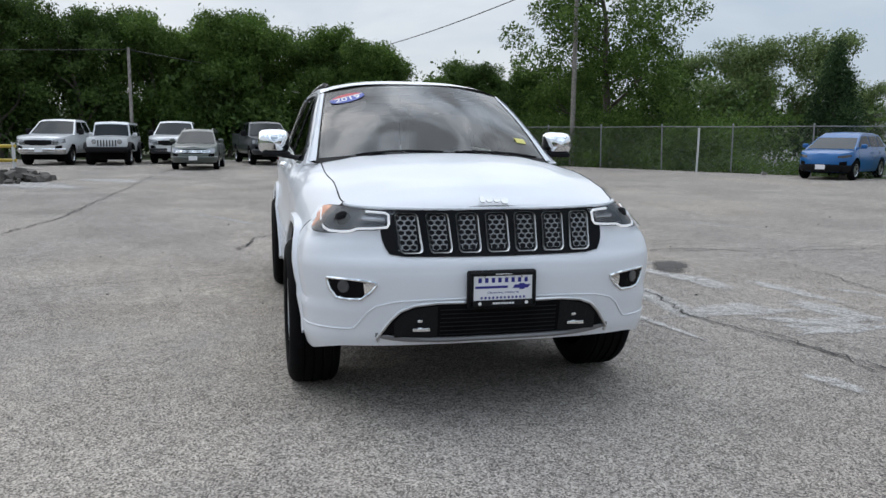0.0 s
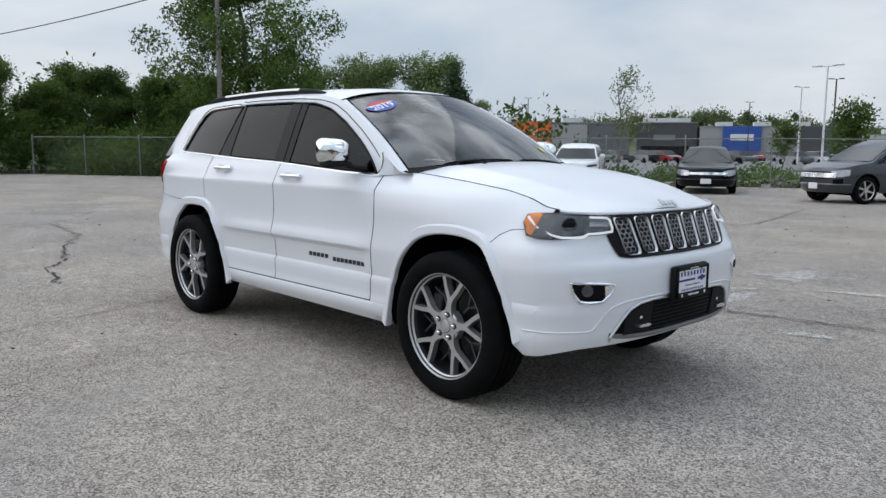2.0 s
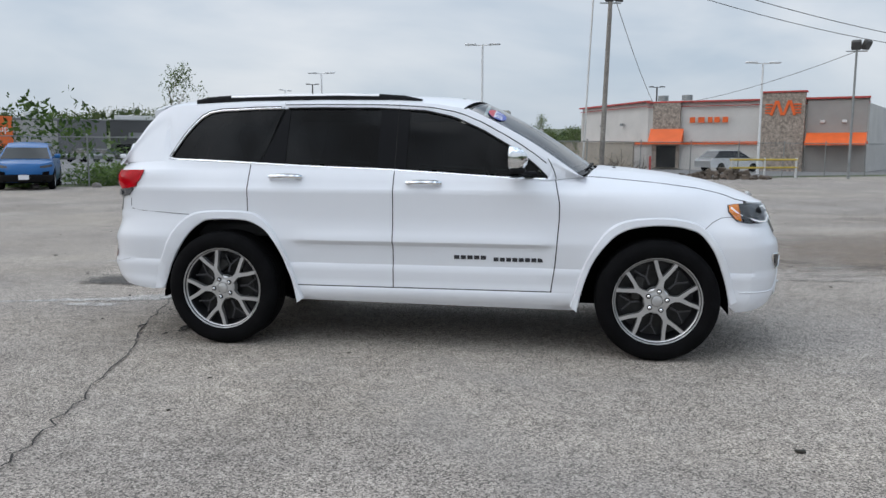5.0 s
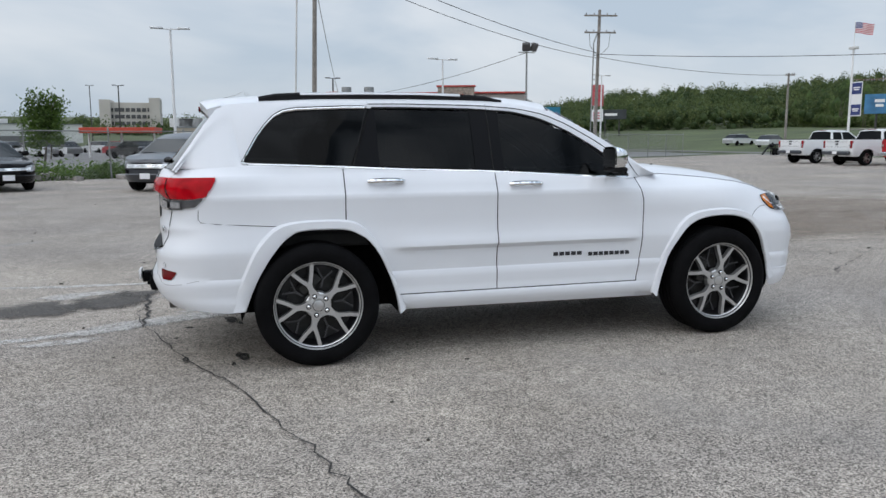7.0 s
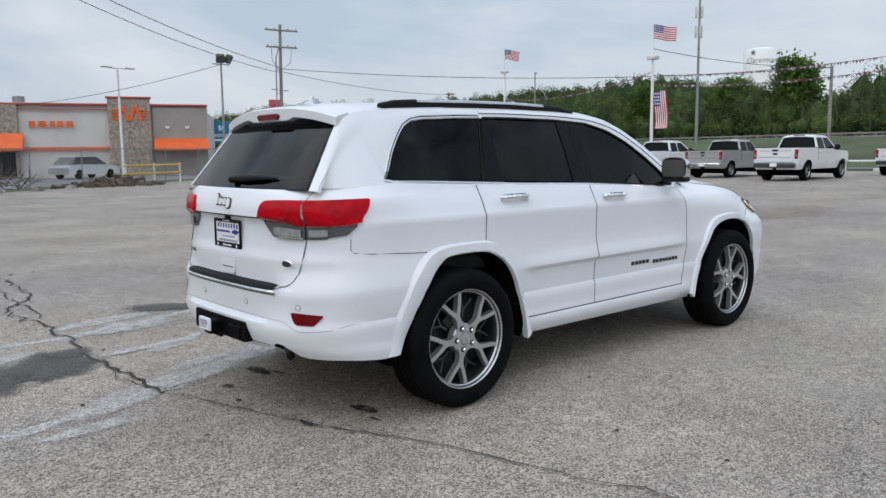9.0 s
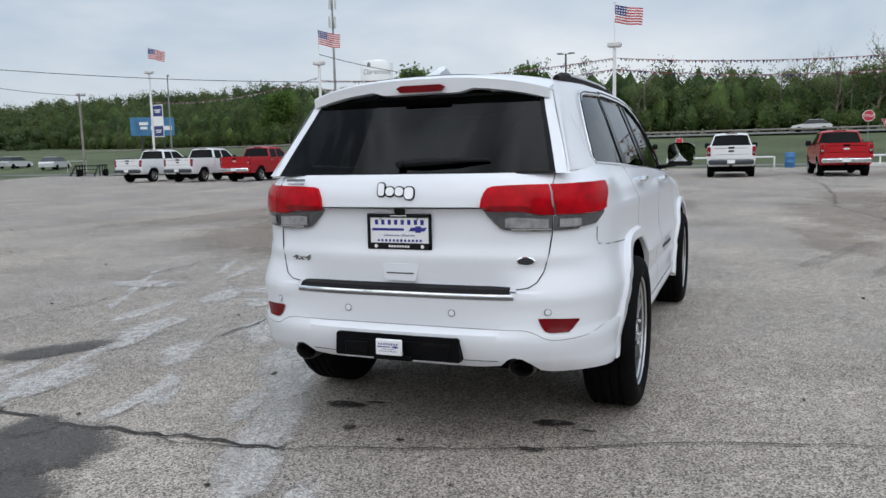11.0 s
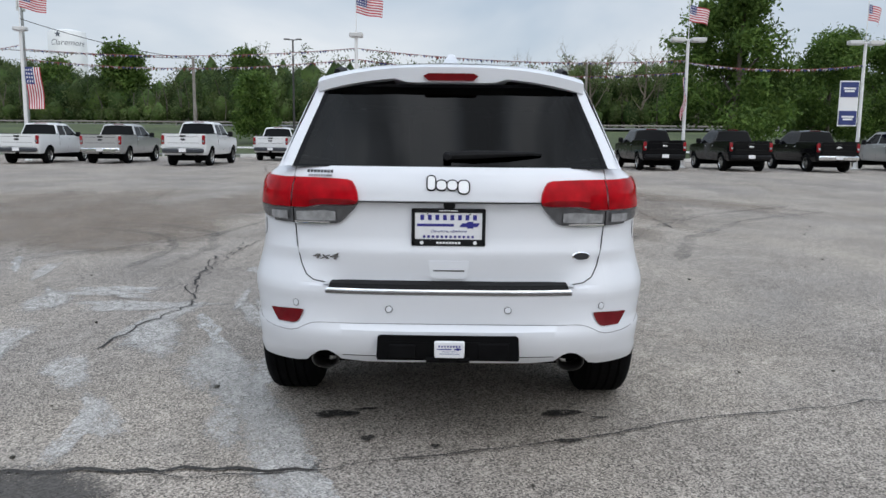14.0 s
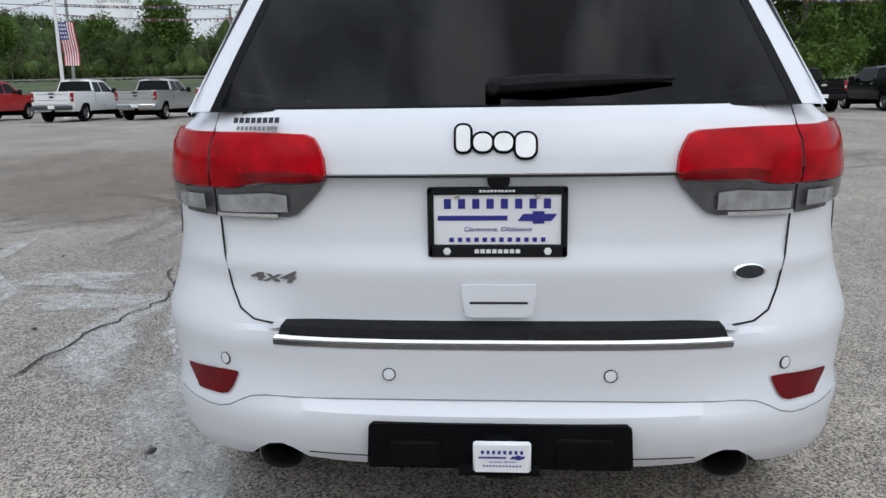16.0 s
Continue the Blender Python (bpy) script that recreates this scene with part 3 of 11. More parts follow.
    def panel(name, cols, z0=None, z1=None, label="", warp=None):
        for side in (-1, 1):
            b = Buf()
            grid_rows = []
            for c in cols:
                lo = sh.zbot(c) if z0 is None else max(sh.zbot(c), z0)
                hi = sh.ztop(c) if z1 is None else min(sh.ztop(c), z1)
                line = []
                for z in zlist:
                    z = min(max(z, lo), hi)
                    p = sh.pos(c, z, 0, side)
                    if warp and c[0] == "x":
                        wgt = max(0.0, 1 - abs(c[1] - 0.82) / 0.28)
                        p = (p[0] + wgt * (lerp_table(front_gap, z) - 0.82), p[1], p[2])
                    line.append(p)
                grid_rows.append([tuple(lohi) for lohi in [line[0]] + line])
            b.grid(grid_rows)
            part(name, b.mesh(name, WHITE_PAINT, sharp=32), car, label)

    panel("rear_quarter", cols_quarter, 0.0)
    panel("rear_door", cols_rear_door, 0.428)
    panel("front_door", cols_front_door, 0.428, warp=True)
    panel("front_fender", cols_fender, 0.0, warp=True)
    panel("rocker_cover", cols_rear_door + cols_front_door + [("x", 0.82), ("x", 0.9)], None, 0.422)

    # rear end: bumper and liftgate meet along a step
    b = Buf()
    for side in (-1, 1):
        sh_rows = [[sh.pos(c, min(max(z, lerp_bot), 0.745), 0, side) for z in zlist if z <= 0.745] for c in cols_rear for lerp_bot in (lerp_table([(0.0, 0.405), (14.0, 0.405), (21.0, 0.415), (23.5, 0.447), (26, 0.458), (29, 0.452), (32, 0.425), (35, 0.395), (40.0, 0.385)], c[1]),)]
        b.grid(sh_rows)
    part("rear_bumper", b.mesh("rear_bumper", WHITE_PAINT, sharp=30), car)
    gate_cols = [("r", a) for a in range(0, 41, 2)]
    b = Buf()
    for side in (-1, 1):
        b.grid([[sh.pos(c, z, 0, side) for z in zlist if z >= 0.745 and z <= 1.235] + [sh.pos(c, 1.24, -0.004, side)] for c in gate_cols])
    part("liftgate", b.mesh("liftgate", WHITE_PAINT, sharp=30), car)

    # front bumper, open over the grille and the lower intake
    b = Buf()
    for side in (-1, 1):
        b.grid([[sh.pos(c, min(max(z, sh.zbot(c)), min(1.0, sh.ztop(c))), 0, side) for z in zlist if z <= 1.01] for c in cols_front])
    part("front_bumper", b.mesh("front_bumper", WHITE_PAINT, sharp=30), car)

    # hood
    zc = [(0.95, 1.225), (1.1, 1.232), (1.29, 1.222), (1.56, 1.192), (1.83, 1.145), (2.0, 1.095), (2.1, 1.055), (2.16, 1.025), (2.2, 1.003)]
    hood_cols = [("x", x) for x in (1.0, 1.05, 1.1, 1.2, 1.3, 1.4, 1.5, 1.6, 1.7, 1.78, 1.86, 1.9)] + [("f", a) for a in (86, 80, 74, 68, 62, 56, 50, 44, 38, 32, 26, 20, 14, 8)]
    b = Buf()
    grid_rows = []
    for c in hood_cols:
        x, y, z = sh.pos(c, sh.ztop(c), -0.003)
        line = []
        for i in range(25):
            v = -1 + i / 12
            crown = (lerp_table(zc, x) - z) * (1 - abs(v) ** 2.6)
            crease = 0.006 * math.exp(-((abs(v) * y - 0.50) / 0.05) ** 2) * smooth01((2.05 - x) / 0.3)
            back = 0.10 * (1 - v * v) * max(0.0, (1.15 - x) / 0.15) if x < 1.15 else 0.0
            line.append((x + back, v * y, z + crown + crease))
        grid_rows.append(line)
    b.grid(grid_rows)
    part("hood", b.mesh("hood", WHITE_PAINT, sharp=35), car)
    for side in (-1, 1):
        b = Buf()
        pts = [sh.pos(c, sh.ztop(c), 0.0, side) for c in hood_cols]
        b.tube([(p[0], p[1], p[2] - 0.001) for p in pts[:-3]], 0.0035, 5)
        part("hood_seam", b.mesh("hood_seam", DARK_GAP_SHADE), car)
    b = Buf()
    nose = [c for c in hood_cols if c[0] == "f" and c[1] <= 76]
    edge = [sh.pos(c, sh.ztop(c) - 0.005, 0.001, -1) for c in nose] + [sh.pos(c, sh.ztop(c) - 0.005, 0.001, 1) for c in nose[::-1]]
    b.tube(edge, 0.0095, 8)
    part("hood_lip", b.mesh("hood_lip", WHITE_PAINT), car)
    for side in (-1, 1):
        b = Buf()
        b.lathe([(0.012, 0.0), (0.011, 0.006), (0.0, 0.008)], 8, 0, "z", Matrix.Translation((1.2, side * 0.36, 1.222)))
        part("washer_jet", b.mesh("washer_jet", BLACK_PLASTIC), car)

    # dark backing behind the gaps, wheel housings and floor
    b = Buf()
    for side in (-1, 1):
        for x in (-1.27, -0.26):
            b.grid([[sh.pos(("x", x + d), z, -0.012, side) for z in zlist if (0.88 if x < -1 else 0.42) <= z <= lerp_table(top, x)] for d in (-0.02, 0.02)])
        b.grid([[(lerp_table(front_gap, z) + d, *sh.pos(("x", 0.82), z, -0.012, side)[1:]) for z in zlist if 0.42 <= z <= 1.16] for d in (-0.02, 0.02)])
        b.grid([[sh.pos(("x", x), z, -0.012, side) for z in (0.40, 0.45)] for x in [-0.95 + 0.1 * i for i in range(19)]])
        for arch, xc in ((arch_r, -1.42), (arch_f, 1.43)):
            rim = [(x, z) for x, z in arch]
            b.grid([[(x, side * (sh.raw(("x", min(1.9, max(-1.9, x))), z)[1] - 0.006), z) for x, z in rim], [(x, side * 0.55, z + 0.01) for x, z in rim]])
            b.add([(x, side * 0.55, z + 0.01) for x, z in rim], [tuple(range(len(rim)))])
    b.box(-0.15, 0, 0.35, 3.7, 1.05, 0.12)
    b.box(-0.02, 0, 0.37, 1.80, 1.66, 0.10)
    b.box(1.86, 0, 0.45, 0.30, 1.0, 0.08)
    b.box(-2.1, 0, 0.44, 0.40, 1.2, 0.08)
    b.box(1.45, 0, 0.37, 0.10, 1.5, 0.08)
    b.box(-1.45, 0, 0.37, 0.12, 1.5, 0.09)
    part("underbody", b.mesh("underbody", LINER, sharp=25), car, "dark underbody and wheel housings")

    # wheel arch mouldings
    arch_out_r = rounded([(-1.975, 0.36), (-1.962, 0.43), (-1.95, 0.50), (-1.90, 0.63), (-1.84, 0.755), (-1.765, 0.845), (-1.69, 0.898), (-1.58, 0.922), (-1.42, 0.928), (-1.26, 0.922), (-1.17, 0.885), (-1.08, 0.785), (-1.0, 0.63), (-0.94, 0.47), (-0.915, 0.40), (-0.885, 0.335)])
    arch_out_f = rounded([(0.91, 0.335), (0.94, 0.44), (0.98, 0.575), (1.03, 0.69), (1.10, 0.80), (1.18, 0.872), (1.28, 0.908), (1.42, 0.922), (1.55, 0.918), (1.67, 0.894), (1.75, 0.845), (1.83, 0.735), (1.885, 0.61), (1.92, 0.50), (1.95, 0.40), (1.96, 0.33)])
    for inner, outer in ((arch_r, arch_out_r), (arch_f, arch_out_f)):
        for side in (-1, 1):
            b = Buf()
            lines = [[], [], [], [], []]
            for (xi, zi), (xo, zo) in zip(inner, outer):
                if abs(xi) > 1.8:
                    zi, zo = max(zi, 0.372), max(zo, 0.372)
                yi = sh.raw(sh.col_x(xi), max(zi, 0.4))[1]
                yo = sh.raw(sh.col_x(xo), max(zo, 0.4))[1]
                fade = 1.0 - smooth01((abs((xi + xo) / 2) - 1.84) / 0.09)
                ym = max(yi, yo) * fade + (1 - fade) * max(yi, yo - 0.01) + 0.006 + 0.016 * fade
                lines[0].append((xi, side * (ym - 0.045), zi + 0.003))
                lines[1].append((xi, side * (ym - 0.006), zi))
                lines[2].append((xi + 0.12 * (xo - xi), side * ym, zi + 0.12 * (zo - zi)))
                lines[3].append((xi + 0.8 * (xo - xi), side * (ym - 0.003), zi + 0.8 * (zo - zi)))
                lines[4].append((xo, side * (yo - 0.004), zo))
            b.grid(lines)
            part("wheel_arch_moulding", b.mesh("wheel_arch_moulding", WHITE_PAINT, sharp=35), car)

    # greenhouse
    def yside(x, z):
        y = 0.805 - 0.40 * (z - 1.21) - 0.05 * max(0.0, z - 1.5)
        y -= 0.062 * max(0.0, (-1.25 - x) / 1.0) ** 1.7
        y -= 0.035 * smooth01((x - 0.2) / 0.8)
        return y

    dlo_lo = [(-1.885, 1.275), (-1.6, 1.265), (-1.24, 1.249), (-0.87, 1.231), (-0.31, 1.212), (0.08, 1.190), (0.48, 1.166), (0.755, 1.158)]
    dlo_hi = [(-1.885, 1.277), (-1.87, 1.30), (-1.80, 1.42), (-1.74, 1.50), (-1.68, 1.56), (-1.62, 1.592), (-1.54, 1.606), (-1.24, 1.619), (-0.84, 1.623), (-0.40, 1.618), (-0.08, 1.600), (0.12, 1.556), (0.32, 1.468), (0.52, 1.352), (0.66, 1.252), (0.74, 1.175), (0.755, 1.16)]
    roof_z = [(-2.285, 1.236), (-2.20, 1.36), (-2.10, 1.515), (-2.03, 1.60), (-1.96, 1.638), (-1.8, 1.652), (-1.4, 1.668), (-0.8, 1.674), (-0.3, 1.668), (0.0, 1.650), (0.18, 1.618), (0.30, 1.572), (0.52, 1.458), (0.74, 1.325), (0.86, 1.238), (0.93, 1.192), (0.98, 1.172), (1.0, 1.168)]
    xs = sorted({round(a[0], 3) for a in dlo_lo + dlo_hi + roof_z} | {round(-2.25 + 0.08 * i, 3) for i in range(40)})
    for side in (-1, 1):
        b = Buf()
        low, high = [], []
        for x in xs:
            zb, zt = lerp_table(top, x) - 0.004, lerp_table(roof_z, x)
            if x < -2.28:
                zb = zt - 0.001
            zb = min(zb, zt)
            zl = min(max(lerp_table(dlo_lo, x), zb), zt)
            zh = min(max(lerp_table(dlo_hi, x), zl), zt)
            if x < -1.885 or x > 0.755:
                zl = zh = zb + (zt - zb) * 0.7
            yb = sh.raw(sh.col_x(x, 1.2), zb)[1]
            bow = 1.0 - 0.35 * smooth01((x - 0.76) / 0.08)
            low.append([(x, side * (yb + (yside(x, zl) - yb) * f), zb + (zl - zb) * f ** bow) for f in (0, 0.2, 0.4, 0.6, 0.8, 1)])
            high.append([(x, side * (yside(x, zh + (zt - zh) * f) + 0.006 * math.sin(math.pi * f)), zh + (zt - zh) * f) for f in (0, 0.25, 0.5, 0.75, 1)])
        b.grid(low)
        b.grid(high)
        part("body_side_frame", b.mesh("body_side_frame", WHITE_PAINT, sharp=40), car)
        # window openings
        def glass(name, x0, x1, z_in, material, off, lean0=0.0, lean1=0.0, label=""):
            g = Buf()
            lines = []
            n = max(4, int((x1 - x0) / 0.05))
            for i in range(n + 1):
                f = i / n
                line = []
                for k in range(7):
                    v = k / 6
                    x = x0 + (x1 - x0) * f + (lean0 + (lean1 - lean0) * f) * v
                    lo, hi = lerp_table(dlo_lo, x) + z_in, lerp_table(dlo_hi, x) - z_in
                    hi = max(lo + 0.002, hi)
                    z = lo + (hi - lo) * v
                    line.append((x, side * (yside(x, z) + off), z))
                lines.append(line)
            g.grid(lines)
            return part(name, g.mesh(name, material), car, label)
        glass("quarter_window", -1.872, -1.215, 0.006, TINT_GLASS, -0.002, 0.0, 0.14)
        glass("rear_door_window", -1.05, -0.36, 0.012, TINT_GLASS, -0.004)
        glass("front_door_window", -0.20, 0.715, 0.012, TINT_GLASS, -0.004)
        glass("pillar_backing", -1.27, -1.0, 0.004, DARK_GAP_SHADE, -0.018, 0.14, 0.06)
        glass("pillar_backing", -0.41, -0.17, 0.004, DARK_GAP_SHADE, -0.018)
        glass("pillar_cover", -1.20, -1.03, 0.002, BLACK_GLOSS, 0.001, 0.14, 0.0, "gloss black pillar cover")
        glass("pillar_cover", -0.385, -0.265, 0.002, BLACK_GLOSS, 0.001)
        glass("pillar_cover", -0.257, -0.185, 0.002, BLACK_GLOSS, 0.001)
        # bright strip under the windows and round the quarter window
        b = Buf()
        loop = [(x, side * (yside(x, lerp_table(dlo_lo, x)) + 0.007), lerp_table(dlo_lo, x) - 0.005) for x in [0.74 - 0.06 * i for i in range(44)]]
        loop += [(x, side * (yside(x, lerp_table(dlo_hi, x)) + 0.007), lerp_table(dlo_hi, x) + 0.005) for x in (-1.885, -1.86, -1.83, -1.80, -1.77, -1.74, -1.71, -1.68, -1.65, -1.62, -1.58, -1.54, -1.4, -1.24, -1.1)]
        b.tube(loop, 0.0085, 6)
        part("window_trim", b.mesh("window_trim", BRIGHT_TRIM), car, "bright chrome window trim")
        b = Buf()
        b.tube([(x, y + side * 0.003, z - 0.0105 if i < 44 else z + 0.0095) for i, (x, y, z) in enumerate(loop)], 0.0035, 5)
        part("trim_gap", b.mesh("trim_gap", DARK_GAP_SHADE), car)
        def seam(pts, r=0.0028):
            sb = Buf()
            sb.tube(pts, r, 4)
            part("panel_seam", sb.mesh("panel_seam", DARK_GAP_SHADE), car)
        b = Buf()
        b.tube([(x, side * (yside(x, lerp_table(dlo_hi, x)) + 0.003), lerp_table(dlo_hi, x) + 0.003) for x in [-1.05 + 0.06 * i for i in range(31)]], 0.006, 5)
        part("window_seal", b.mesh("window_seal", DARK_GAP_SHADE), car)
        for xg, ln in ((-1.215, 0.14), (-0.261, 0.0)):
            pts = []
            for k in range(9):
                v = k / 8
                x = xg + ln * v
                z = lerp_table(dlo_lo, x) - 0.04 + (lerp_table(roof_z, x) - 0.012 - lerp_table(dlo_lo, x) + 0.04) * v
                pts.append((x, side * (yside(x, z) + 0.002), z))
            seam(pts, 0.0032)
        zed = lambda x: lerp_table(dlo_hi, x) + 0.55 * (lerp_table(roof_z, x) - lerp_table(dlo_hi, x))
        seam([(x, side * (yside(x, zed(x)) + 0.007), zed(x)) for x in [-1.075 + 0.06 * i for i in range(31)] + [0.74]], 0.0032)
        seam([(x, side * (yside(x, z) + o), z) for x, z, o in ((0.806, 1.160, 0.050), (0.803, 1.172, 0.034), (0.798, 1.190, 0.020), (0.788, 1.215, 0.011), (0.772, 1.250, 0.007), (0.752, 1.285, 0.006))], 0.003)
        # seams of the bumper and quarter panel
        seam([sh.pos(sh.col_x(x, 0.95), z, 0.0005, side) for x, z in ((-2.155, 1.0), (-2.155, 0.945), (-2.14, 0.925), (-2.05, 0.915), (-1.9, 0.905), (-1.78, 0.897), (-1.70, 0.893))], 0.002)
        seam([sh.pos(sh.col_x(x, z), z, 0.0005, side) for x, z in ((1.74, 0.852), (1.78, 0.89), (1.84, 0.92), (1.90, 0.925), (1.95, 0.912))], 0.002)
        ridge = [sh.pos(c, 0.455, 0.0005, side) for c in [("f", a) for a in (86, 80, 74, 68, 62, 56, 50, 46)]] + [sh.pos(("f", 43), 0.46, 0.0005, side), sh.pos(("f", 40), 0.49, 0.0005, side), sh.pos(("f", 37), 0.53, 0.0005, side), sh.pos(("f", 33), 0.565, 0.0005, side), sh.pos(("f", 26), 0.585, 0.0005, side), sh.pos(("f", 18), 0.592, 0.0005, side), sh.pos(("f", 9), 0.595, 0.0005, side), sh.pos(("f", 0), 0.595, 0.0005, side)]
        rb = Buf()
        rb.tube(ridge, 0.005, 6)
        part("bumper_ridge", rb.mesh("bumper_ridge", WHITE_PAINT), car)

    # roof, with a slight groove beside the rails
    zr_c = [(-2.10, 1.690), (-1.9, 1.706), (-1.79, 1.714), (-1.38, 1.729), (-0.88, 1.739), (-0.36, 1.738), (0.03, 1.724), (0.18, 1.706), (0.30, 1.682)]
    b = Buf()
    lines = []
    for i in range(31):
        x = 0.18 - (0.18 + 2.03) * i / 30
        ze = lerp_table(roof_z, x)
        ye = yside(x, ze)
        line = []
        for k in range(25):
            v = -1 + k / 12
            y = v * ye
            z = ze + (lerp_table(zr_c, x + 0.1 * (1 - v * v) * smooth01((x + 0.1) / 0.28)) - ze) * (1 - abs(v) ** 2.8)
            line.append((x + 0.10 * (1 - v * v) * smooth01((x + 0.1) / 0.28), y, z))
        lines.append(line)
    b.grid(lines)
    part("roof", b.mesh("roof", WHITE_PAINT, sharp=50), car)

    # windscreen with its black border, cowl and wipers
    def ws(v, t, off=0.0):
        x0, x1 = 0.95 + 0.13 * (1 - v * v), 0.20 + 0.10 * (1 - v * v)
        z0, z1 = 1.176 + 0.044 * (1 - v * v), 1.613 + 0.068 * (1 - abs(v) ** 2.4)
        y0, y1 = 0.745, 0.622
        bulge = 0.022 * math.sin(math.pi * t)
        return (x0 + (x1 - x0) * t + bulge * 0.5 + off * 0.5, v * (y0 + (y1 - y0) * t), z0 + (z1 - z0) * t + bulge + off * 0.85)
    b = Buf()
    b.grid([[ws(-0.965 + 1.93 * k / 20, 0.03 + 0.95 * i / 12) for k in range(21)] for i in range(13)])
    part("windscreen", b.mesh("windscreen", WIND_GLASS), car)
    b = Buf()
    for t0, t1 in ((-0.01, 0.045), (0.965, 1.0)):
        b.grid([[ws(-1 + k / 10, t0 + (t1 - t0) * i, -0.002) for k in range(21)] for i in range(2)])
    for s in (-1, 1):
        b.grid([[ws(s * v, i / 12, -0.002) for v in (0.955, 0.985)] for i in range(13)])
    part("windscreen_border", b.mesh("windscreen_border", BLACK_GLOSS), car)
    for s in (-1, 1):
        b = Buf()
        b.grid([[ws(s * 0.982, i / 12, 0.002), tuple(Vector(ws(s * 1.0, i / 12, 0.008))), (lambda p: (p[0] - 0.005, s * yside(p[0], p[2]), p[2]))(ws(s * 1.012, i / 12, -0.004))] for i in range(13)])
        part("front_pillar", b.mesh("front_pillar", WHITE_PAINT), car)
    b = Buf()
    b.grid([[(1.0 + 0.13 * (1 - v * v) + d, 0.70 * v, 1.150 + 0.045 * (1 - v * v) + (0.01 if d < 0.05 else 0.012)) for v in [-1 + k / 8 for k in range(17)]] for d in (-0.06, 0.02, 0.10)])
    part("cowl", b.mesh("cowl", BLACK_PLASTIC), car)
    for y0, y1 in ((-0.50, 0.02), (0.10, 0.66)):
        b = Buf()
        n = 8
        b.tube([(lambda p: (p[0] + 0.008, p[1], p[2] + 0.008))(ws((y0 + (y1 - y0) * i / n) / 0.74, 0.022 + 0.012 * math.sin(math.pi * i / n))) for i in range(n + 1)], [0.004] + [0.008] * (n - 1) + [0.004], 6)
        b.tube([(1.05, y0 + 0.05, 1.210), (1.03, y0 + 0.1, 1.225), (1.02, y0 + 0.25, 1.228)], 0.007, 6)
        part("wiper", b.mesh("wiper", BLACK_PLASTIC), car)

    # rear window, spoiler, brake light
    def rw(v, t, off=0.0):
        x = -2.285 + 0.255 * t
        z = 1.236 + 0.364 * t
        y = yside(x, lerp_table(roof_z, x)) if t < 1 else yside(-2.03, 1.6)
        return (x - 0.085 * (1 - v * v) * (1 - 0.5 * t) - off * 0.8, v * y, z + off * 0.5)
    b = Buf()
    b.grid([[rw(-0.93 + 1.86 * k / 20, i / 8, 0.0) for k in range(21)] for i in range(9)])
    part("rear_window", b.mesh("rear_window", REAR_GLASS), car)
    b = Buf()
    b.grid([[rw(0.92 * (-1 + k / 10), 0.0 + 0.025 * i, 0.001) for k in range(21)] for i in range(2)])
    # black arc over the upper glass: the spoiler's shade drawn as a panel
    b.grid([[(rw(v, 1, 0)[0] - 0.012, rw(v, 1, 0)[1] * 0.94, 1.60 - 0.10 * (1 - abs(v) ** 6) * i) for v in [-1 + k / 12 for k in range(25)]] for i in (0, 0.5, 1)])
    for s in (-1, 1):
        b.grid([[rw(s * v, i / 8, 0.001) for v in (0.895, 0.935)] for i in range(9)])
    part("rear_border_and_shade", b.mesh("rear_border_and_shade", BLACK_GLOSS), car)
    for s in (-1, 1):
        b = Buf()
        b.grid([[rw(s * v, 1.0 * i / 8, o) for v, o in ((0.925, -0.004), (0.928, 0.002), (0.965, 0.002), (0.995, -0.001), (1.006, -0.02))] for i in range(9)])
        part("rear_pillar", b.mesh("rear_pillar", WHITE_PAINT, sharp=50), car)
    b = Buf()
    lines = []
    for k in range(25):
        v = -1 + k / 12
        y = 0.598 * v
        cr = 1 - abs(v) ** 2.6
        zt = 1.628 + 0.066 * cr
        tip = -2.075 - 0.05 * (1 - abs(v) ** 3)
        lines.append([(-1.99, y * 1.0, zt + 0.004), (tip + 0.02, y, zt - 0.012), (tip, y, zt - 0.022), (tip + 0.006, y, zt - 0.066 - 0.022 * smooth01((0.42 - abs(v)) / 0.12)), (tip + 0.04, y * 0.99, zt - 0.072 - 0.022 * smooth01((0.42 - abs(v)) / 0.12)), (-2.0, y * 0.97, zt - 0.05)])
    b.grid(lines)
    b.f += [tuple(range(6)), tuple(range(24 * 6, 25 * 6))]
    b.mi += [0, 0]
    part("roof_spoiler", b.mesh("roof_spoiler", WHITE_PAINT, sharp=45), car)
    b = Buf()
    b.prism([(-0.122, 1.632), (-0.100, 1.612), (0.100, 1.612), (0.122, 1.632), (0.10, 1.644), (-0.10, 1.644)], -2.134, -2.09, 0, "x")
    part("high_brake_light", b.mesh("high_brake_light", DARK_RED, sharp=20), car, "dark red high brake light")
    b = Buf()
    b.tube([(-2.34, 0.02, 1.285), (-2.345, -0.1, 1.292), (-2.335, -0.25, 1.296), (-2.31, -0.39, 1.297)], [0.018, 0.019, 0.013, 0.005], 8)
    b.lathe([(0.017, 0.02), (0.018, -0.012), (0.012, -0.022), (0.0, -0.024)], 14, 0, "x", Matrix.Translation((-2.355, 0.012, 1.283)))
    part("rear_wiper", b.mesh("rear_wiper", BLACK_PLASTIC), car)
    b = Buf()
    b.grid([[(x, s * w * f, z) for x, w, z in ((-1.98, 0.006, 1.70), (-1.90, 0.02, 1.716), (-1.84, 0.018, 1.752), (-1.825, 0.006, 1.758), (-1.82, 0.022, 1.735), (-1.80, 0.03, 1.716))] for s, f in ((-1, 1), (1, 1))])
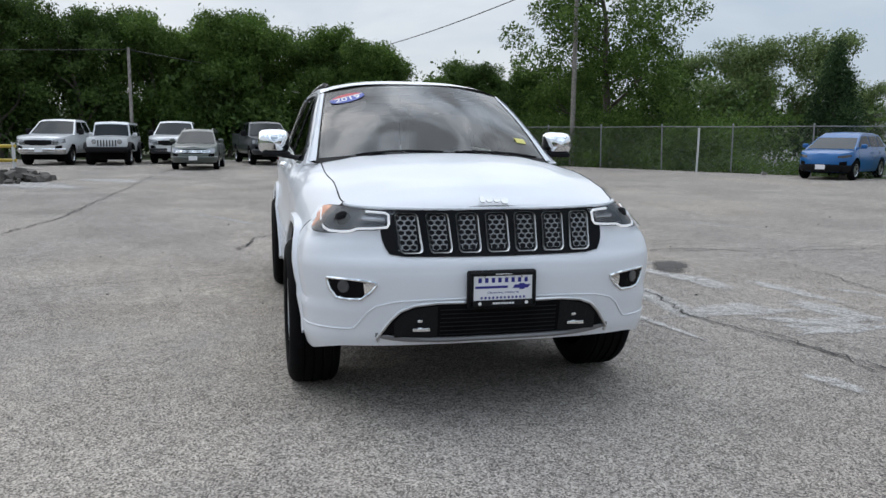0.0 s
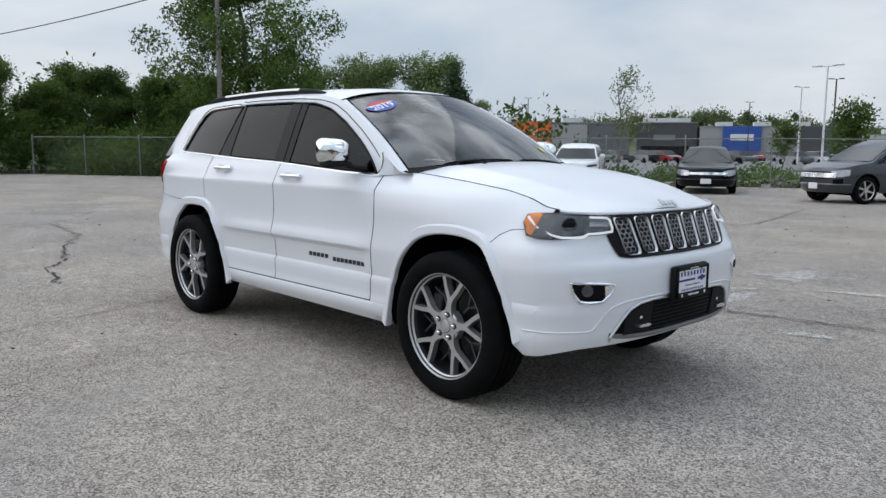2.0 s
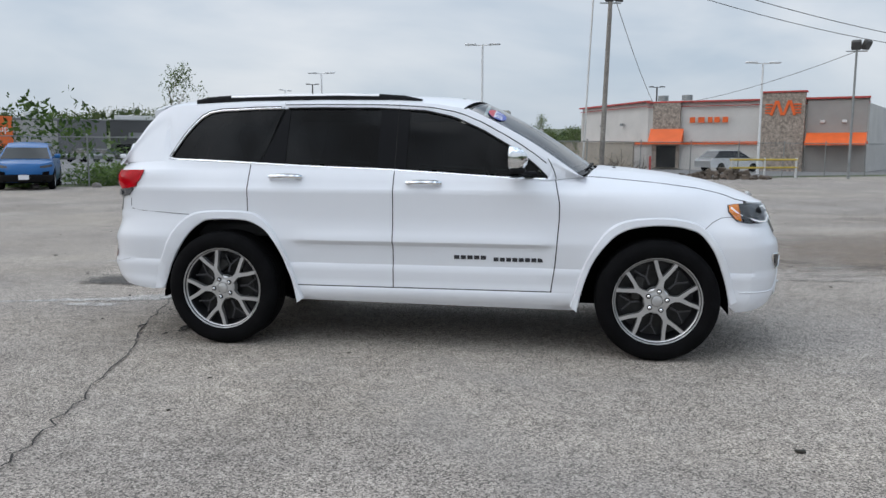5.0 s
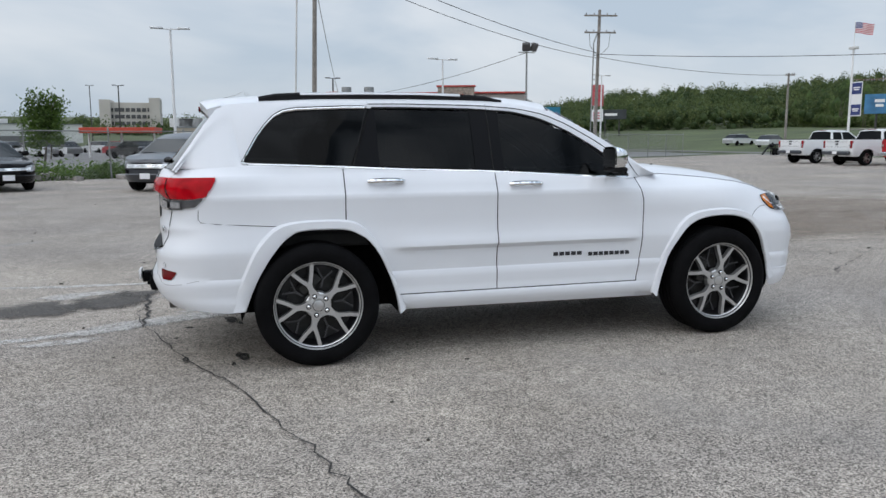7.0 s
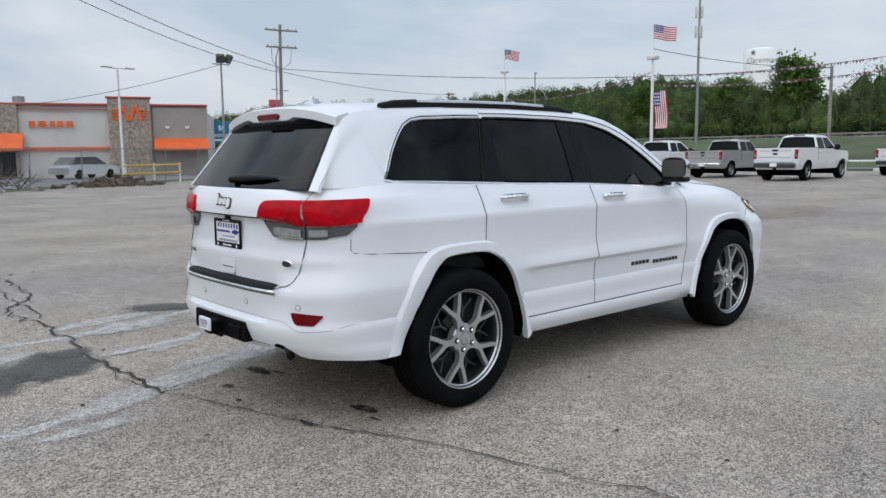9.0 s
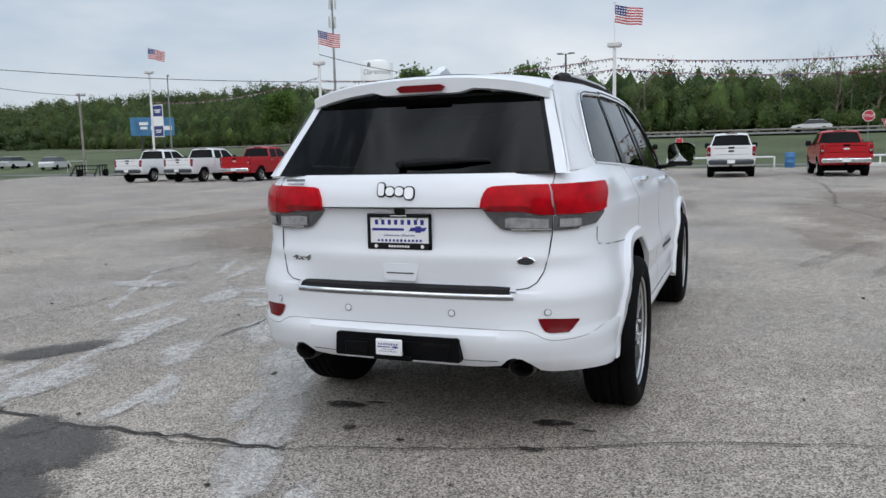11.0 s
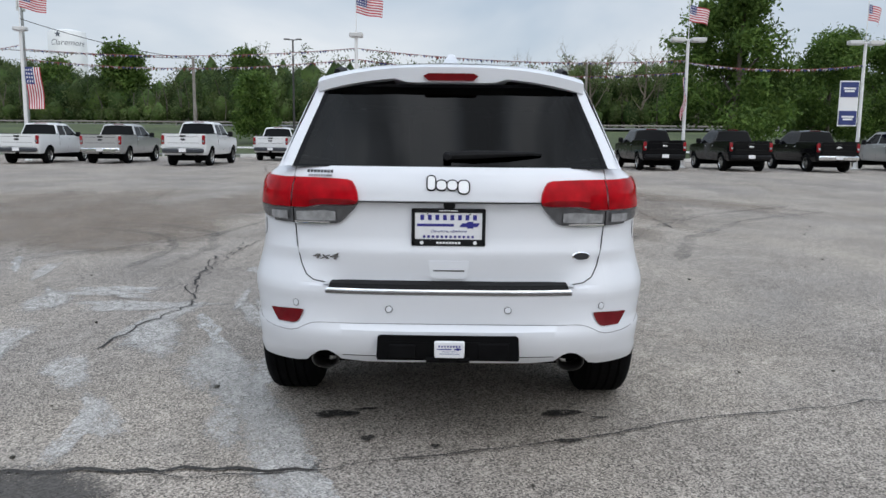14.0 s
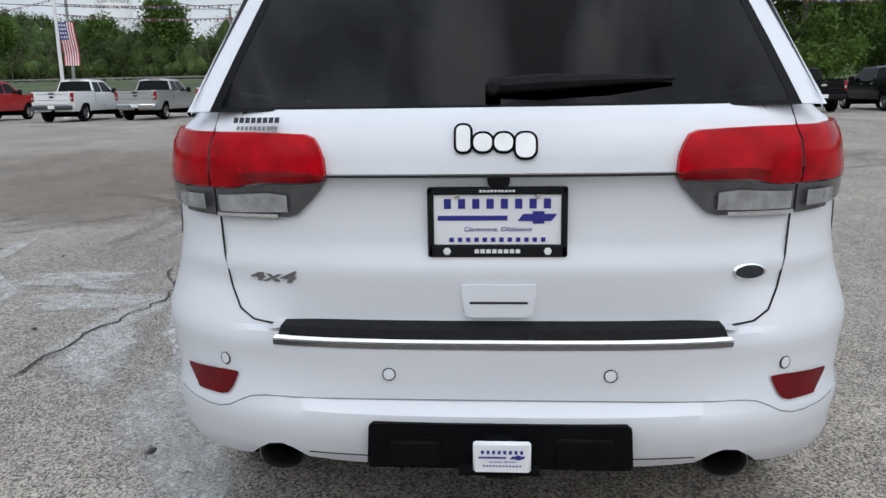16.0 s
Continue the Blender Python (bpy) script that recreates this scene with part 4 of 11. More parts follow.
    b.grid([[(-1.99, y, 1.70), (-1.86, y * 0.75, 1.738), (-1.83, y * 0.2, 1.752), (-1.80, y * 0.5, 1.742), (-1.785, y, 1.71)] for y in (-0.032, -0.022, 0, 0.022, 0.032)])
    part("roof_antenna", b.mesh("roof_antenna", WHITE_PAINT, sharp=60), car)
    for side in (-1, 1):
        b = Buf()
        yr = 0.555
        rail = [(-1.76, 1.676), (-1.66, 1.696), (-1.50, 1.706), (-1.1, 1.714), (-0.7, 1.716), (-0.42, 1.710), (-0.24, 1.697), (-0.12, 1.672)]
        b.tube([(x, side * yr, z) for x, z in rail], [0.006, 0.013, 0.015, 0.015, 0.015, 0.015, 0.013, 0.006], 8, 0)
        for y in (-0.016, 0.016):
            b.grid([[(x, side * yr + y, z + dz) for x, z in rail] for dz in (-0.004, -0.034)], 1)
        for a, c in ((0, 2), (5, 7)):
            b.tube([(x, side * yr, z - 0.001) for x, z in rail[a:c + 1]], 0.0165, 8, 1)
        part("roof_rail", b.mesh("roof_rail", [SATIN, BLACK_PLASTIC]), car, "satin silver roof rail with black feet")

    # mirrors and handles
    for side in (-1, 1):
        b = Buf()
        ox, oy, oz = 0.600, side * 0.965, 1.292
        lines = []
        for k in range(29):
            a = math.pi * 2 * k / 28
            cx_, cz_ = math.cos(a), math.sin(a)
            sq = 1 / max(abs(cx_) ** 4 + abs(cz_) ** 4, 1e-6) ** 0.25
            lines.append([(ox - 0.085 + dx, oy + side * (0.100 * sq * cx_ * sc + 0.0), oz + 0.076 * sq * cz_ * sc - 0.10 * dx) for dx, sc in ((0.0, 0.97), (0.015, 1.0), (0.055, 0.95), (0.085, 0.82), (0.108, 0.5), (0.115, 0.01))])
        b.grid(lines)
        part("mirror_cap", b.mesh("mirror_cap", CHROME), car, "chrome mirror cap")
        b = Buf()
        b.box(ox - 0.035, oy - side * 0.01, oz - 0.080, 0.10, 0.18, 0.034, 0, 0.012)
        b.tube([(ox - 0.02, oy - side * 0.05, oz - 0.085), (ox + 0.02, oy - side * 0.12, oz - 0.100), (0.665, side * 0.80, 1.188)], [0.026, 0.022, 0.026], 8, 0, flat=0.7)
        part("mirror_foot", b.mesh("mirror_foot", BLACK_PLASTIC), car)
        b = Buf()
        b.prism([(-0.085, -0.06), (0.085, -0.06), (0.092, 0.0), (0.085, 0.06), (-0.085, 0.06), (-0.092, 0.0)], -0.004, 0.0, 0, "x", Matrix.Translation((ox - 0.086, oy, oz)))
        part("mirror_glass", b.mesh("mirror_glass", mirror_mat()), car)
        for hx, hz in ((-1.005, 1.158), (-0.055, 1.125)):
            y0 = sh.raw(("x", hx), hz)[1]
            b = Buf()
            n = 9
            pts = []
            for i in range(n):
                f = i / (n - 1)
                out = 0.026 * (math.sin(math.pi * min(1, max(0, f))) ** 0.45)
                pts.append((hx - 0.115 + 0.23 * f, side * (y0 + 0.012 + out), hz + 0.004 * math.sin(math.pi * f)))
            b.tube(pts, [0.014] + [0.017] * (n - 2) + [0.014], 8, 0, flat=0.95)
            b.box(hx + 0.085, side * (y0 + 0.012), hz, 0.055, 0.03, 0.034, 0, 0.01)
            b.box(hx - 0.10, side * (y0 + 0.010), hz, 0.035, 0.03, 0.032, 0, 0.01)
            part("door_handle", b.mesh("door_handle", CHROME), car, "chrome door handle")
            b = Buf()
            b.lathe([(0.040, 0.0), (0.034, 0.0015), (0.0, 0.0018)], 16, 0, "y", Matrix.Translation((hx + 0.0, side * (y0 + 0.0005), hz - 0.006)) @ Matrix.Diagonal((1.5, side * 1.0, 0.8, 1)))
            part("handle_recess", b.mesh("handle_recess", WHITE_PAINT), car)
    return car, sh, yside, ws


def mirror_mat():
    if "mirror" not in MESHES:
        MESHES["mirror"] = mat("mirror_silver", (0.9, 0.9, 0.9), 0.01, metal=1.0)
    return MESHES["mirror"]


car, sh, yside, ws = suv()


# ---------------------------------------------------------------- the suv's fittings
def shell_patch(shell, kind, spec, off, n=3, side=1, buf=None, mi=0):
    """A patch that lies on the end of a body: spec rows of (y or ('x', x), low z, high z)."""
    b = buf or Buf()
    lines = []
    for at, lo, hi in spec:
        zm = (lo + hi) / 2
        col = shell.col_x(at[1], zm) if isinstance(at, tuple) else shell.col_y(kind, at, zm)
        lines.append([shell.pos(col, lo + (hi - lo) * i / n, off, side) for i in range(n + 1)])
    b.grid(lines, mi)
    return b


def dense(spec, n=4):
    out = []
    for a, c in zip(spec, spec[1:]):
        if isinstance(a[0], tuple) != isinstance(c[0], tuple):
            out.append(a)
            continue
        for i in range(n):
            f = i / n
            v = ("x", a[0][1] + f * (c[0][1] - a[0][1])) if isinstance(a[0], tuple) else a[0] + f * (c[0] - a[0])
            out.append((v, a[1] + f * (c[1] - a[1]), a[2] + f * (c[2] - a[2])))
    return out + [spec[-1]]


def bar_row(name, parent, m, widths, height, gap_w, material, thick=0.002, label=""):
    """A row of plain rounded bars standing in for lettering, centred, facing +z, each a part."""
    total = sum(widths) + gap_w * (len(widths) - 1)
    shared, x = {}, -total / 2
    for w in widths:
        if w not in shared:
            b = Buf()
            b.box(0, 0, thick / 2, w, height, thick, 0, min(height, w) * 0.2)
            shared[w] = b.mesh(name, material, sharp=30)
        part(name, shared[w], parent, label, m @ Matrix.Translation((x + w / 2, 0, 0)))
        x += w + gap_w


def dealer_plate(parent, m, w=0.31, h=0.158, small=False):
    """A dealer's plate: frame, white card and printed bars."""
    holder = new("number_plate")
    holder.parent = parent
    holder.matrix_local = m
    tagged(holder, "white dealer plate in black frame" if not small else "small white dealer card")
    if not small:
        b = Buf()
        t = 0.014
        for cx, cy, sx, sy in ((0, h / 2 - t * 0.62, w, t * 1.25), (0, -h / 2 + t, w, t * 2), (-w / 2 + t / 2, 0, t, h), (w / 2 - t / 2, 0, t, h)):
            b.box(cx, cy, 0.006, sx, sy, 0.012, 0, 0.004)
        part("plate_frame", b.mesh("plate_frame", BLACK_PLASTIC), holder)
    b = Buf()
    b.box(0, 0, 0.002, w * 0.97, h * 0.96, 0.003)
    part("plate_card", b.mesh("plate_card", PLATE_WHITE), holder)
    k = w / 0.31
    z = 0.0045
    for nm, x, y, wd, ht, gp, mt in (("title_bar", 0, 0.041, [0.016] * 8, 0.022, 0.0155, INK_BLUE), ("stripe", -0.055, 0.009, [0.155], 0.011, 0, INK_BLUE), ("line_bar", 0, -0.040, [0.010] * 12, 0.010, 0.0085, INK_BLUE)):
        if small and nm == "line_bar":
            y = -0.042
        bar_row(nm, holder, Matrix.Translation((x * k, y * k, z)), [q * k for q in wd], ht * k, gp * k, mt, 0.0008)
    part("town_line", text_mesh("Claremore, Oklahoma", 0.0145 * k, INK_BLUE, 0.0003, 0.0, 0.3, "town_line", 1.15), holder, m=Matrix.Translation((0, -0.0165 * k, z + 0.0004)))
    b = Buf()
    b.prism([(0.045 * k, 0.002 * k), (0.120 * k, 0.002 * k), (0.132 * k, 0.018 * k), (0.057 * k, 0.018 * k)], z, z + 0.0008)
    b.prism([(0.078 * k, -0.004 * k), (0.104 * k, -0.004 * k), (0.104 * k, 0.024 * k), (0.078 * k, 0.024 * k)], z, z + 0.0009)
    part("emblem_shape", b.mesh("emblem_shape", INK_BLUE, sharp=20), holder)
    if not small:
        bar_row("frame_bar", holder, Matrix.Translation((0, -h / 2 + 0.014, 0.0122)), [0.010] * 8, 0.009, 0.003, INK_WHITE, 0.0006)
        bar_row("frame_bar", holder, Matrix.Translation((0, h / 2 - 0.009, 0.0122)), [0.006] * 10, 0.005, 0.002, INK_WHITE, 0.0006)
        for s in (-1, 1):
            part("plate_bolt", Buf().lathe([(0.006, 0.0), (0.005, 0.003), (0.0, 0.004)], 10, 0, "z").mesh("plate_bolt", CHROME), holder, m=Matrix.Translation((s * 0.089, h * 0.36, 0.005)))
            part("frame_emblem", Buf().lathe([(0.009, 0.0), (0.008, 0.0008), (0.0, 0.001)], 6, 0, "z").mesh("frame_emblem", INK_WHITE), holder, m=Matrix.Translation((s * 0.112, -h / 2 + 0.014, 0.0122)))
    return holder


BADGE_SILVER = mat("bright_badge_silver", (0.82, 0.83, 0.84), 0.3, metal=0.4, vary=0.04, vary_scale=20)


def badge_blocks(parent, m, k=1.0, outline=True):
    """The maker's raised badge, as plain rounded blocks."""
    holder = new("maker_badge")
    holder.parent = parent
    holder.matrix_local = m
    tagged(holder, "chrome maker badge with black outline")
    def slab(w, h, r):
        return [(cx + r * math.cos(radians(a0 + 18 * j)), cy + r * math.sin(radians(a0 + 18 * j))) for cx, cy, a0 in ((w / 2 - r, h / 2 - r, 0), (r - w / 2, h / 2 - r, 90), (r - w / 2, r - h / 2, 180), (w / 2 - r, r - h / 2, 270)) for j in range(6)]
    for x, y, w, h, r in ((-0.072, 0.004, 0.030, 0.056, 0.012), (-0.030, -0.005, 0.040, 0.038, 0.017), (0.015, -0.005, 0.040, 0.038, 0.017), (0.062, -0.012, 0.042, 0.052, 0.017)):
        at = Matrix.Translation((x * k, y * k, 0))
        if outline:
            part("badge_outline", Buf().prism(slab((w + 0.011) * k, (h + 0.011) * k, (r + 0.005) * k), 0, 0.004, m=at).mesh("badge_outline", DEEP_BLACK, sharp=25), holder)
        part("badge_block", Buf().prism(slab(w * k, h * k, r * k), 0.001, 0.008, m=at).mesh("badge_block", BADGE_SILVER if outline else SATIN, sharp=25), holder)
    return holder


# --- front
def fx(y, z, off=0.0):
    return sh.pos(sh.col_y("f", abs(y), z), z, off, 1)[0]


SLOT_SILVER = mat("dull_silver_mesh", (0.26, 0.26, 0.265), 0.35, metal=0.7, vary=0.15, vary_scale=30)


def front_details():
    # black grille field with seven framed openings
    b = Buf()
    for s in (-1, 1):
        shell_patch(sh, "f", dense([(0.0, 0.785, 0.997), (0.25, 0.787, 0.998), (0.40, 0.79, 1.0), (0.46, 0.80, 1.0), (0.505, 0.90, 1.0), (0.53, 0.965, 1.0)]), 0.006, 4, s, b)
    part("grille_panel", b.mesh("grille_panel", BLACK_GLOSS), car, "gloss black seven-slot grille panel")
    pitch, hw, z0, z1 = 0.1415, 0.056, 0.803, 0.982
    for k in range(-3, 4):
        yc = k * pitch
        loop = []
        rr = 0.022
        lean = 0.006 * k
        for cy, cz, a0 in ((hw - rr, z1 - rr, 0), (-hw + rr, z1 - rr, 90), (-hw + rr, z0 + rr, 180), (hw - rr, z0 + rr, 270)):
            for j in range(5):
                a = radians(a0 + 22.5 * j)
                y = yc + (cy + rr * math.cos(a)) * (1.0 - 0.012 * abs(k)) - lean * ((z1 - (cz + rr * math.sin(a))) / 0.18)
                z = cz + rr * math.sin(a)
                loop.append((fx(y, z, 0.010), y, z))
        slot = new("grille_slot")
        slot.parent = car
        fr = Buf()
        n = len(loop)
        inner = [(p[0] + 0.001, yc + (p[1] - yc) * 0.85, (z0 + z1) / 2 + (p[2] - (z0 + z1) / 2) * 0.945) for p in loop]
        outer_front = [(p[0] + 0.008, yc + (p[1] - yc) * 0.97, (z0 + z1) / 2 + (p[2] - (z0 + z1) / 2) * 0.985) for p in loop]
        fr.grid([loop, outer_front, inner, [(p[0] - 0.006, p[1], p[2]) for p in inner]], close_u=True)
        part("slot_frame", fr.mesh("slot_frame", SATIN, sharp=50), slot, "satin chrome slot frame")
        hx = Buf()
        cw, ch = 0.0345, 0.0235
        for r in range(9):
            for c in range(-2, 3):
                y = yc + (c + (0.5 if r % 2 else 0.0)) * cw - lean * 0.5
                z = z0 + 0.004 + r * ch * 0.92
                if abs(y - yc) > hw * 0.80 or not (z0 + 0.004 < z < z1 - 0.004):
                    continue
                ring_o, ring_i = [], []
                for j in range(6):
                    a = radians(60 * j + 30)
                    yo, zo = y + 0.0195 * math.cos(a), z + 0.0142 * math.sin(a)
                    yi, zi = y + 0.0158 * math.cos(a), z + 0.0112 * math.sin(a)
                    yo = min(max(yo, yc - hw * 0.80), yc + hw * 0.80)
                    yi = min(max(yi, yc - hw * 0.80), yc + hw * 0.80)
                    zo = min(max(zo, z0 + 0.010), z1 - 0.010)
                    zi = min(max(zi, z0 + 0.008), z1 - 0.008)
                    ring_o.append((fx(yo, zo, 0.0085), yo, zo))
                    ring_i.append((fx(yi, zi, 0.0075), yi, zi))
                hx.grid([ring_o, ring_i], close_u=True)
        part("slot_mesh", hx.mesh("slot_mesh", SLOT_SILVER, smooth=False), slot, "silver honeycomb mesh over black")
    for s in (-1, 1):
        # headlamp
        lamp = new("headlamp")
        lamp.parent = car
        tagged(lamp, "clear headlamp with chrome light pipe and amber marker")
        outline = [(0.492, 0.912, 0.995), (0.52, 0.905, 0.998), (0.58, 0.903, 1.001), (0.64, 0.900, 1.003), (0.68, 0.889, 1.005), (0.72, 0.886, 1.006), (0.76, 0.886, 1.006), (("x", 1.985), 0.888, 1.006), (("x", 1.93), 0.900, 1.004), (("x", 1.885), 0.955, 0.998)]
        part("lamp_housing", shell_patch(sh, "f", dense(outline), 0.004, 4, s).mesh("lamp_housing", BLACK_GLOSS), lamp)
        inn = [(0.505, 0.924, 0.982), (0.58, 0.918, 0.988), (0.64, 0.916, 0.990), (0.70, 0.903, 0.992), (0.74, 0.902, 0.993), (0.775, 0.906, 0.992)]
        part("lamp_reflector", shell_patch(sh, "f", dense(inn), 0.007, 4, s).mesh("lamp_reflector", mat("lamp_grey", (0.075, 0.078, 0.082), 0.25, metal=0.5, vary=0.3, vary_scale=20)), lamp)
        b = Buf()
        pts = [(0.60, 0.986), (0.515, 0.981), (0.502, 0.972), (0.503, 0.932), (0.512, 0.918), (0.58, 0.913), (0.645, 0.911), (0.675, 0.899), (0.72, 0.896), (0.765, 0.897), (0.785, 0.906), (0.789, 0.94), (0.785, 0.985)]
        b.tube([(fx(y, z, 0.014), s * y, z) for y, z in pts], 0.0060, 6)
        part("light_pipe", b.mesh("light_pipe", LIGHT_PIPE), lamp)
        b = Buf()
        b.tube([(fx(y, z, 0.012), s * y, z) for y, z in ((0.52, 0.952), (0.58, 0.954), (0.62, 0.955))], 0.011, 6)
        part("light_bar", b.mesh("light_bar", LAMP_BRIGHT), lamp)
        b = Buf()
        m = Matrix.Translation((fx(0.70, 0.945, 0.004), s * 0.70, 0.945)) @ Matrix.Rotation(s * radians(25), 4, "Z")
        b.lathe([(0.042, 0.0), (0.040, 0.008), (0.034, 0.010), (0.030, 0.016), (0.016, 0.022), (0.0, 0.024)], 20, 0, "x", m)
        part("projector", b.mesh("projector", [BLACK_GLOSS]), lamp)
        amb = [(("x", 1.958), 0.902, 1.002), (("x", 1.945), 0.905, 1.002), (("x", 1.925), 0.914, 1.002), (("x", 1.892), 0.960, 0.997)]
        part("side_marker", shell_patch(sh, "f", dense(amb), 0.009, 4, s).mesh("side_marker", AMBER), lamp, "amber side marker")
        part("lamp_cover", shell_patch(sh, "f", dense(outline), 0.026, 4, s).mesh("lamp_cover", CLEAR_COVER), lamp)
        # fog lamp
        fog = new("fog_lamp")
        fog.parent = car
        tagged(fog, "fog lamp in chrome surround")
        fo = [(0.572, 0.662, 0.672), (0.60, 0.628, 0.680), (0.64, 0.598, 0.685), (0.70, 0.597, 0.690), (0.745, 0.604, 0.692), (0.772, 0.640, 0.694), (0.785, 0.680, 0.695)]
        part("fog_recess", shell_patch(sh, "f", dense(fo), 0.003, 3, s).mesh("fog_recess", BLACK_GLOSS), fog)
        b = Buf()
        loop = [(a, hi) for a, lo, hi in dense(fo)] + [(a, lo) for a, lo, hi in dense(fo)[::-1]]
        b.tube([(fx(y, z, 0.004), s * y, z) for y, z in loop], 0.0065, 6, closed=True)
        part("fog_surround", b.mesh("fog_surround", CHROME), fog)
        inner_piece = [(0.578, 0.655, 0.668), (0.60, 0.632, 0.674), (0.625, 0.612, 0.672)]
        part("fog_insert", shell_patch(sh, "f", dense(inner_piece), 0.006, 3, s).mesh("fog_insert", CHROME), fog)
        b = Buf()
        b.lathe([(0.030, 0.0), (0.028, 0.006), (0.0, 0.010)], 16, 0, "x", Matrix.Translation((fx(0.715, 0.655, 0.002), s * 0.715, 0.655)) @ Matrix.Rotation(s * radians(35), 4, "Z"))
        part("fog_bulb", b.mesh("fog_bulb", SMOKE_LENS), fog)
    # lower intake
    b = Buf()
    low = [(0.0, 0.405, 0.575), (0.30, 0.405, 0.572), (0.40, 0.405, 0.562), (0.46, 0.405, 0.54), (0.50, 0.408, 0.50), (0.54, 0.412, 0.445), (0.555, 0.415, 0.425)]
    for s in (-1, 1):
        shell_patch(sh, "f", dense(low), 0.004, 4, s, b)
    part("lower_intake", b.mesh("lower_intake", DEEP_BLACK), car, "black lower intake")
    for z in (0.425, 0.445, 0.465, 0.485, 0.505, 0.525, 0.545):
        b = Buf()
        b.tube([(fx(y, z, 0.006), y, z) for y in [-0.28 + 0.04 * i for i in range(15)]], 0.003, 5)
        part("intake_bar", b.mesh("intake_bar", BLACK_PLASTIC), car)
    for s in (-1, 1):
        pod = [(0.295, 0.415, 0.565), (0.34, 0.413, 0.562), (0.40, 0.413, 0.552), (0.45, 0.415, 0.532), (0.49, 0.418, 0.490)]
        part("intake_pod", shell_patch(sh, "f", dense(pod), 0.010, 3, s).mesh("intake_pod", BLACK_PLASTIC), car, "black plastic tow hook pod")
    b = Buf()
    up = [(y, 0.580) for y in (0.0, 0.1, 0.2, 0.30)] + [(0.40, 0.570), (0.465, 0.545), (0.505, 0.505), (0.545, 0.45), (0.566, 0.415), (0.56, 0.395)]
    for s in (-1, 1):
        b.tube([(fx(y, z, 0.006), s * y, z) for y, z in up], 0.008, 6)
    part("intake_surround", b.mesh("intake_surround", SATIN), car, "satin silver intake surround")
    b = Buf()
    ys = [-0.575 + 1.15 * i / 30 for i in range(31)]
    def lip(y, o, z):
        f = (abs(y) / 0.575) ** 5
        return (fx(y, 0.42, o * (1 - 0.7 * f)), y, z + 0.030 * f)
    b.grid([[lip(y, o, z) for y in ys] for z, o in ((0.414, 0.004), (0.410, 0.012), (0.400, 0.015), (0.390, 0.010), (0.380, -0.03))])
    part("skid_lip", b.mesh("skid_lip", [mat("grey_lip", (0.20, 0.20, 0.205), 0.3, metal=0.6, vary=0.15)]), car, "satin grey lower lip")
    for s in (-1, 1):
        b = Buf()
        yc = s * 0.375
        x = fx(0.375, 0.47, 0.0)
        b.tube([(x - 0.02, yc - 0.035, 0.465), (x + 0.03, yc - 0.035, 0.460), (x + 0.034, yc + 0.035, 0.460), (x - 0.02, yc + 0.035, 0.465)], 0.010, 8)
        b.box(x + 0.0, yc, 0.495, 0.03, 0.028, 0.02, 0, 0.005)
        part("tow_hook", b.mesh("tow_hook", CHROME), car, "chrome tow hook")
    # plate with its bracket
    b = Buf()
    b.box(2.325, 0.0, 0.64, 0.03, 0.33, 0.175, 0, 0.008)
    part("plate_bracket", b.mesh("plate_bracket", BLACK_PLASTIC), car)
    dealer_plate(car, Matrix.Translation((2.341, 0.0, 0.643)) @ FACE_FRONT)
    badge_blocks(car, Matrix.Translation((2.178, 0.0, 1.035)) @ FACE_FRONT @ Matrix.Rotation(radians(-52), 4, "X"), 0.80, False)


def rx(y, z, off=0.0):
    return sh.pos(sh.col_y("r", abs(y), z), z, off, 1)[0]


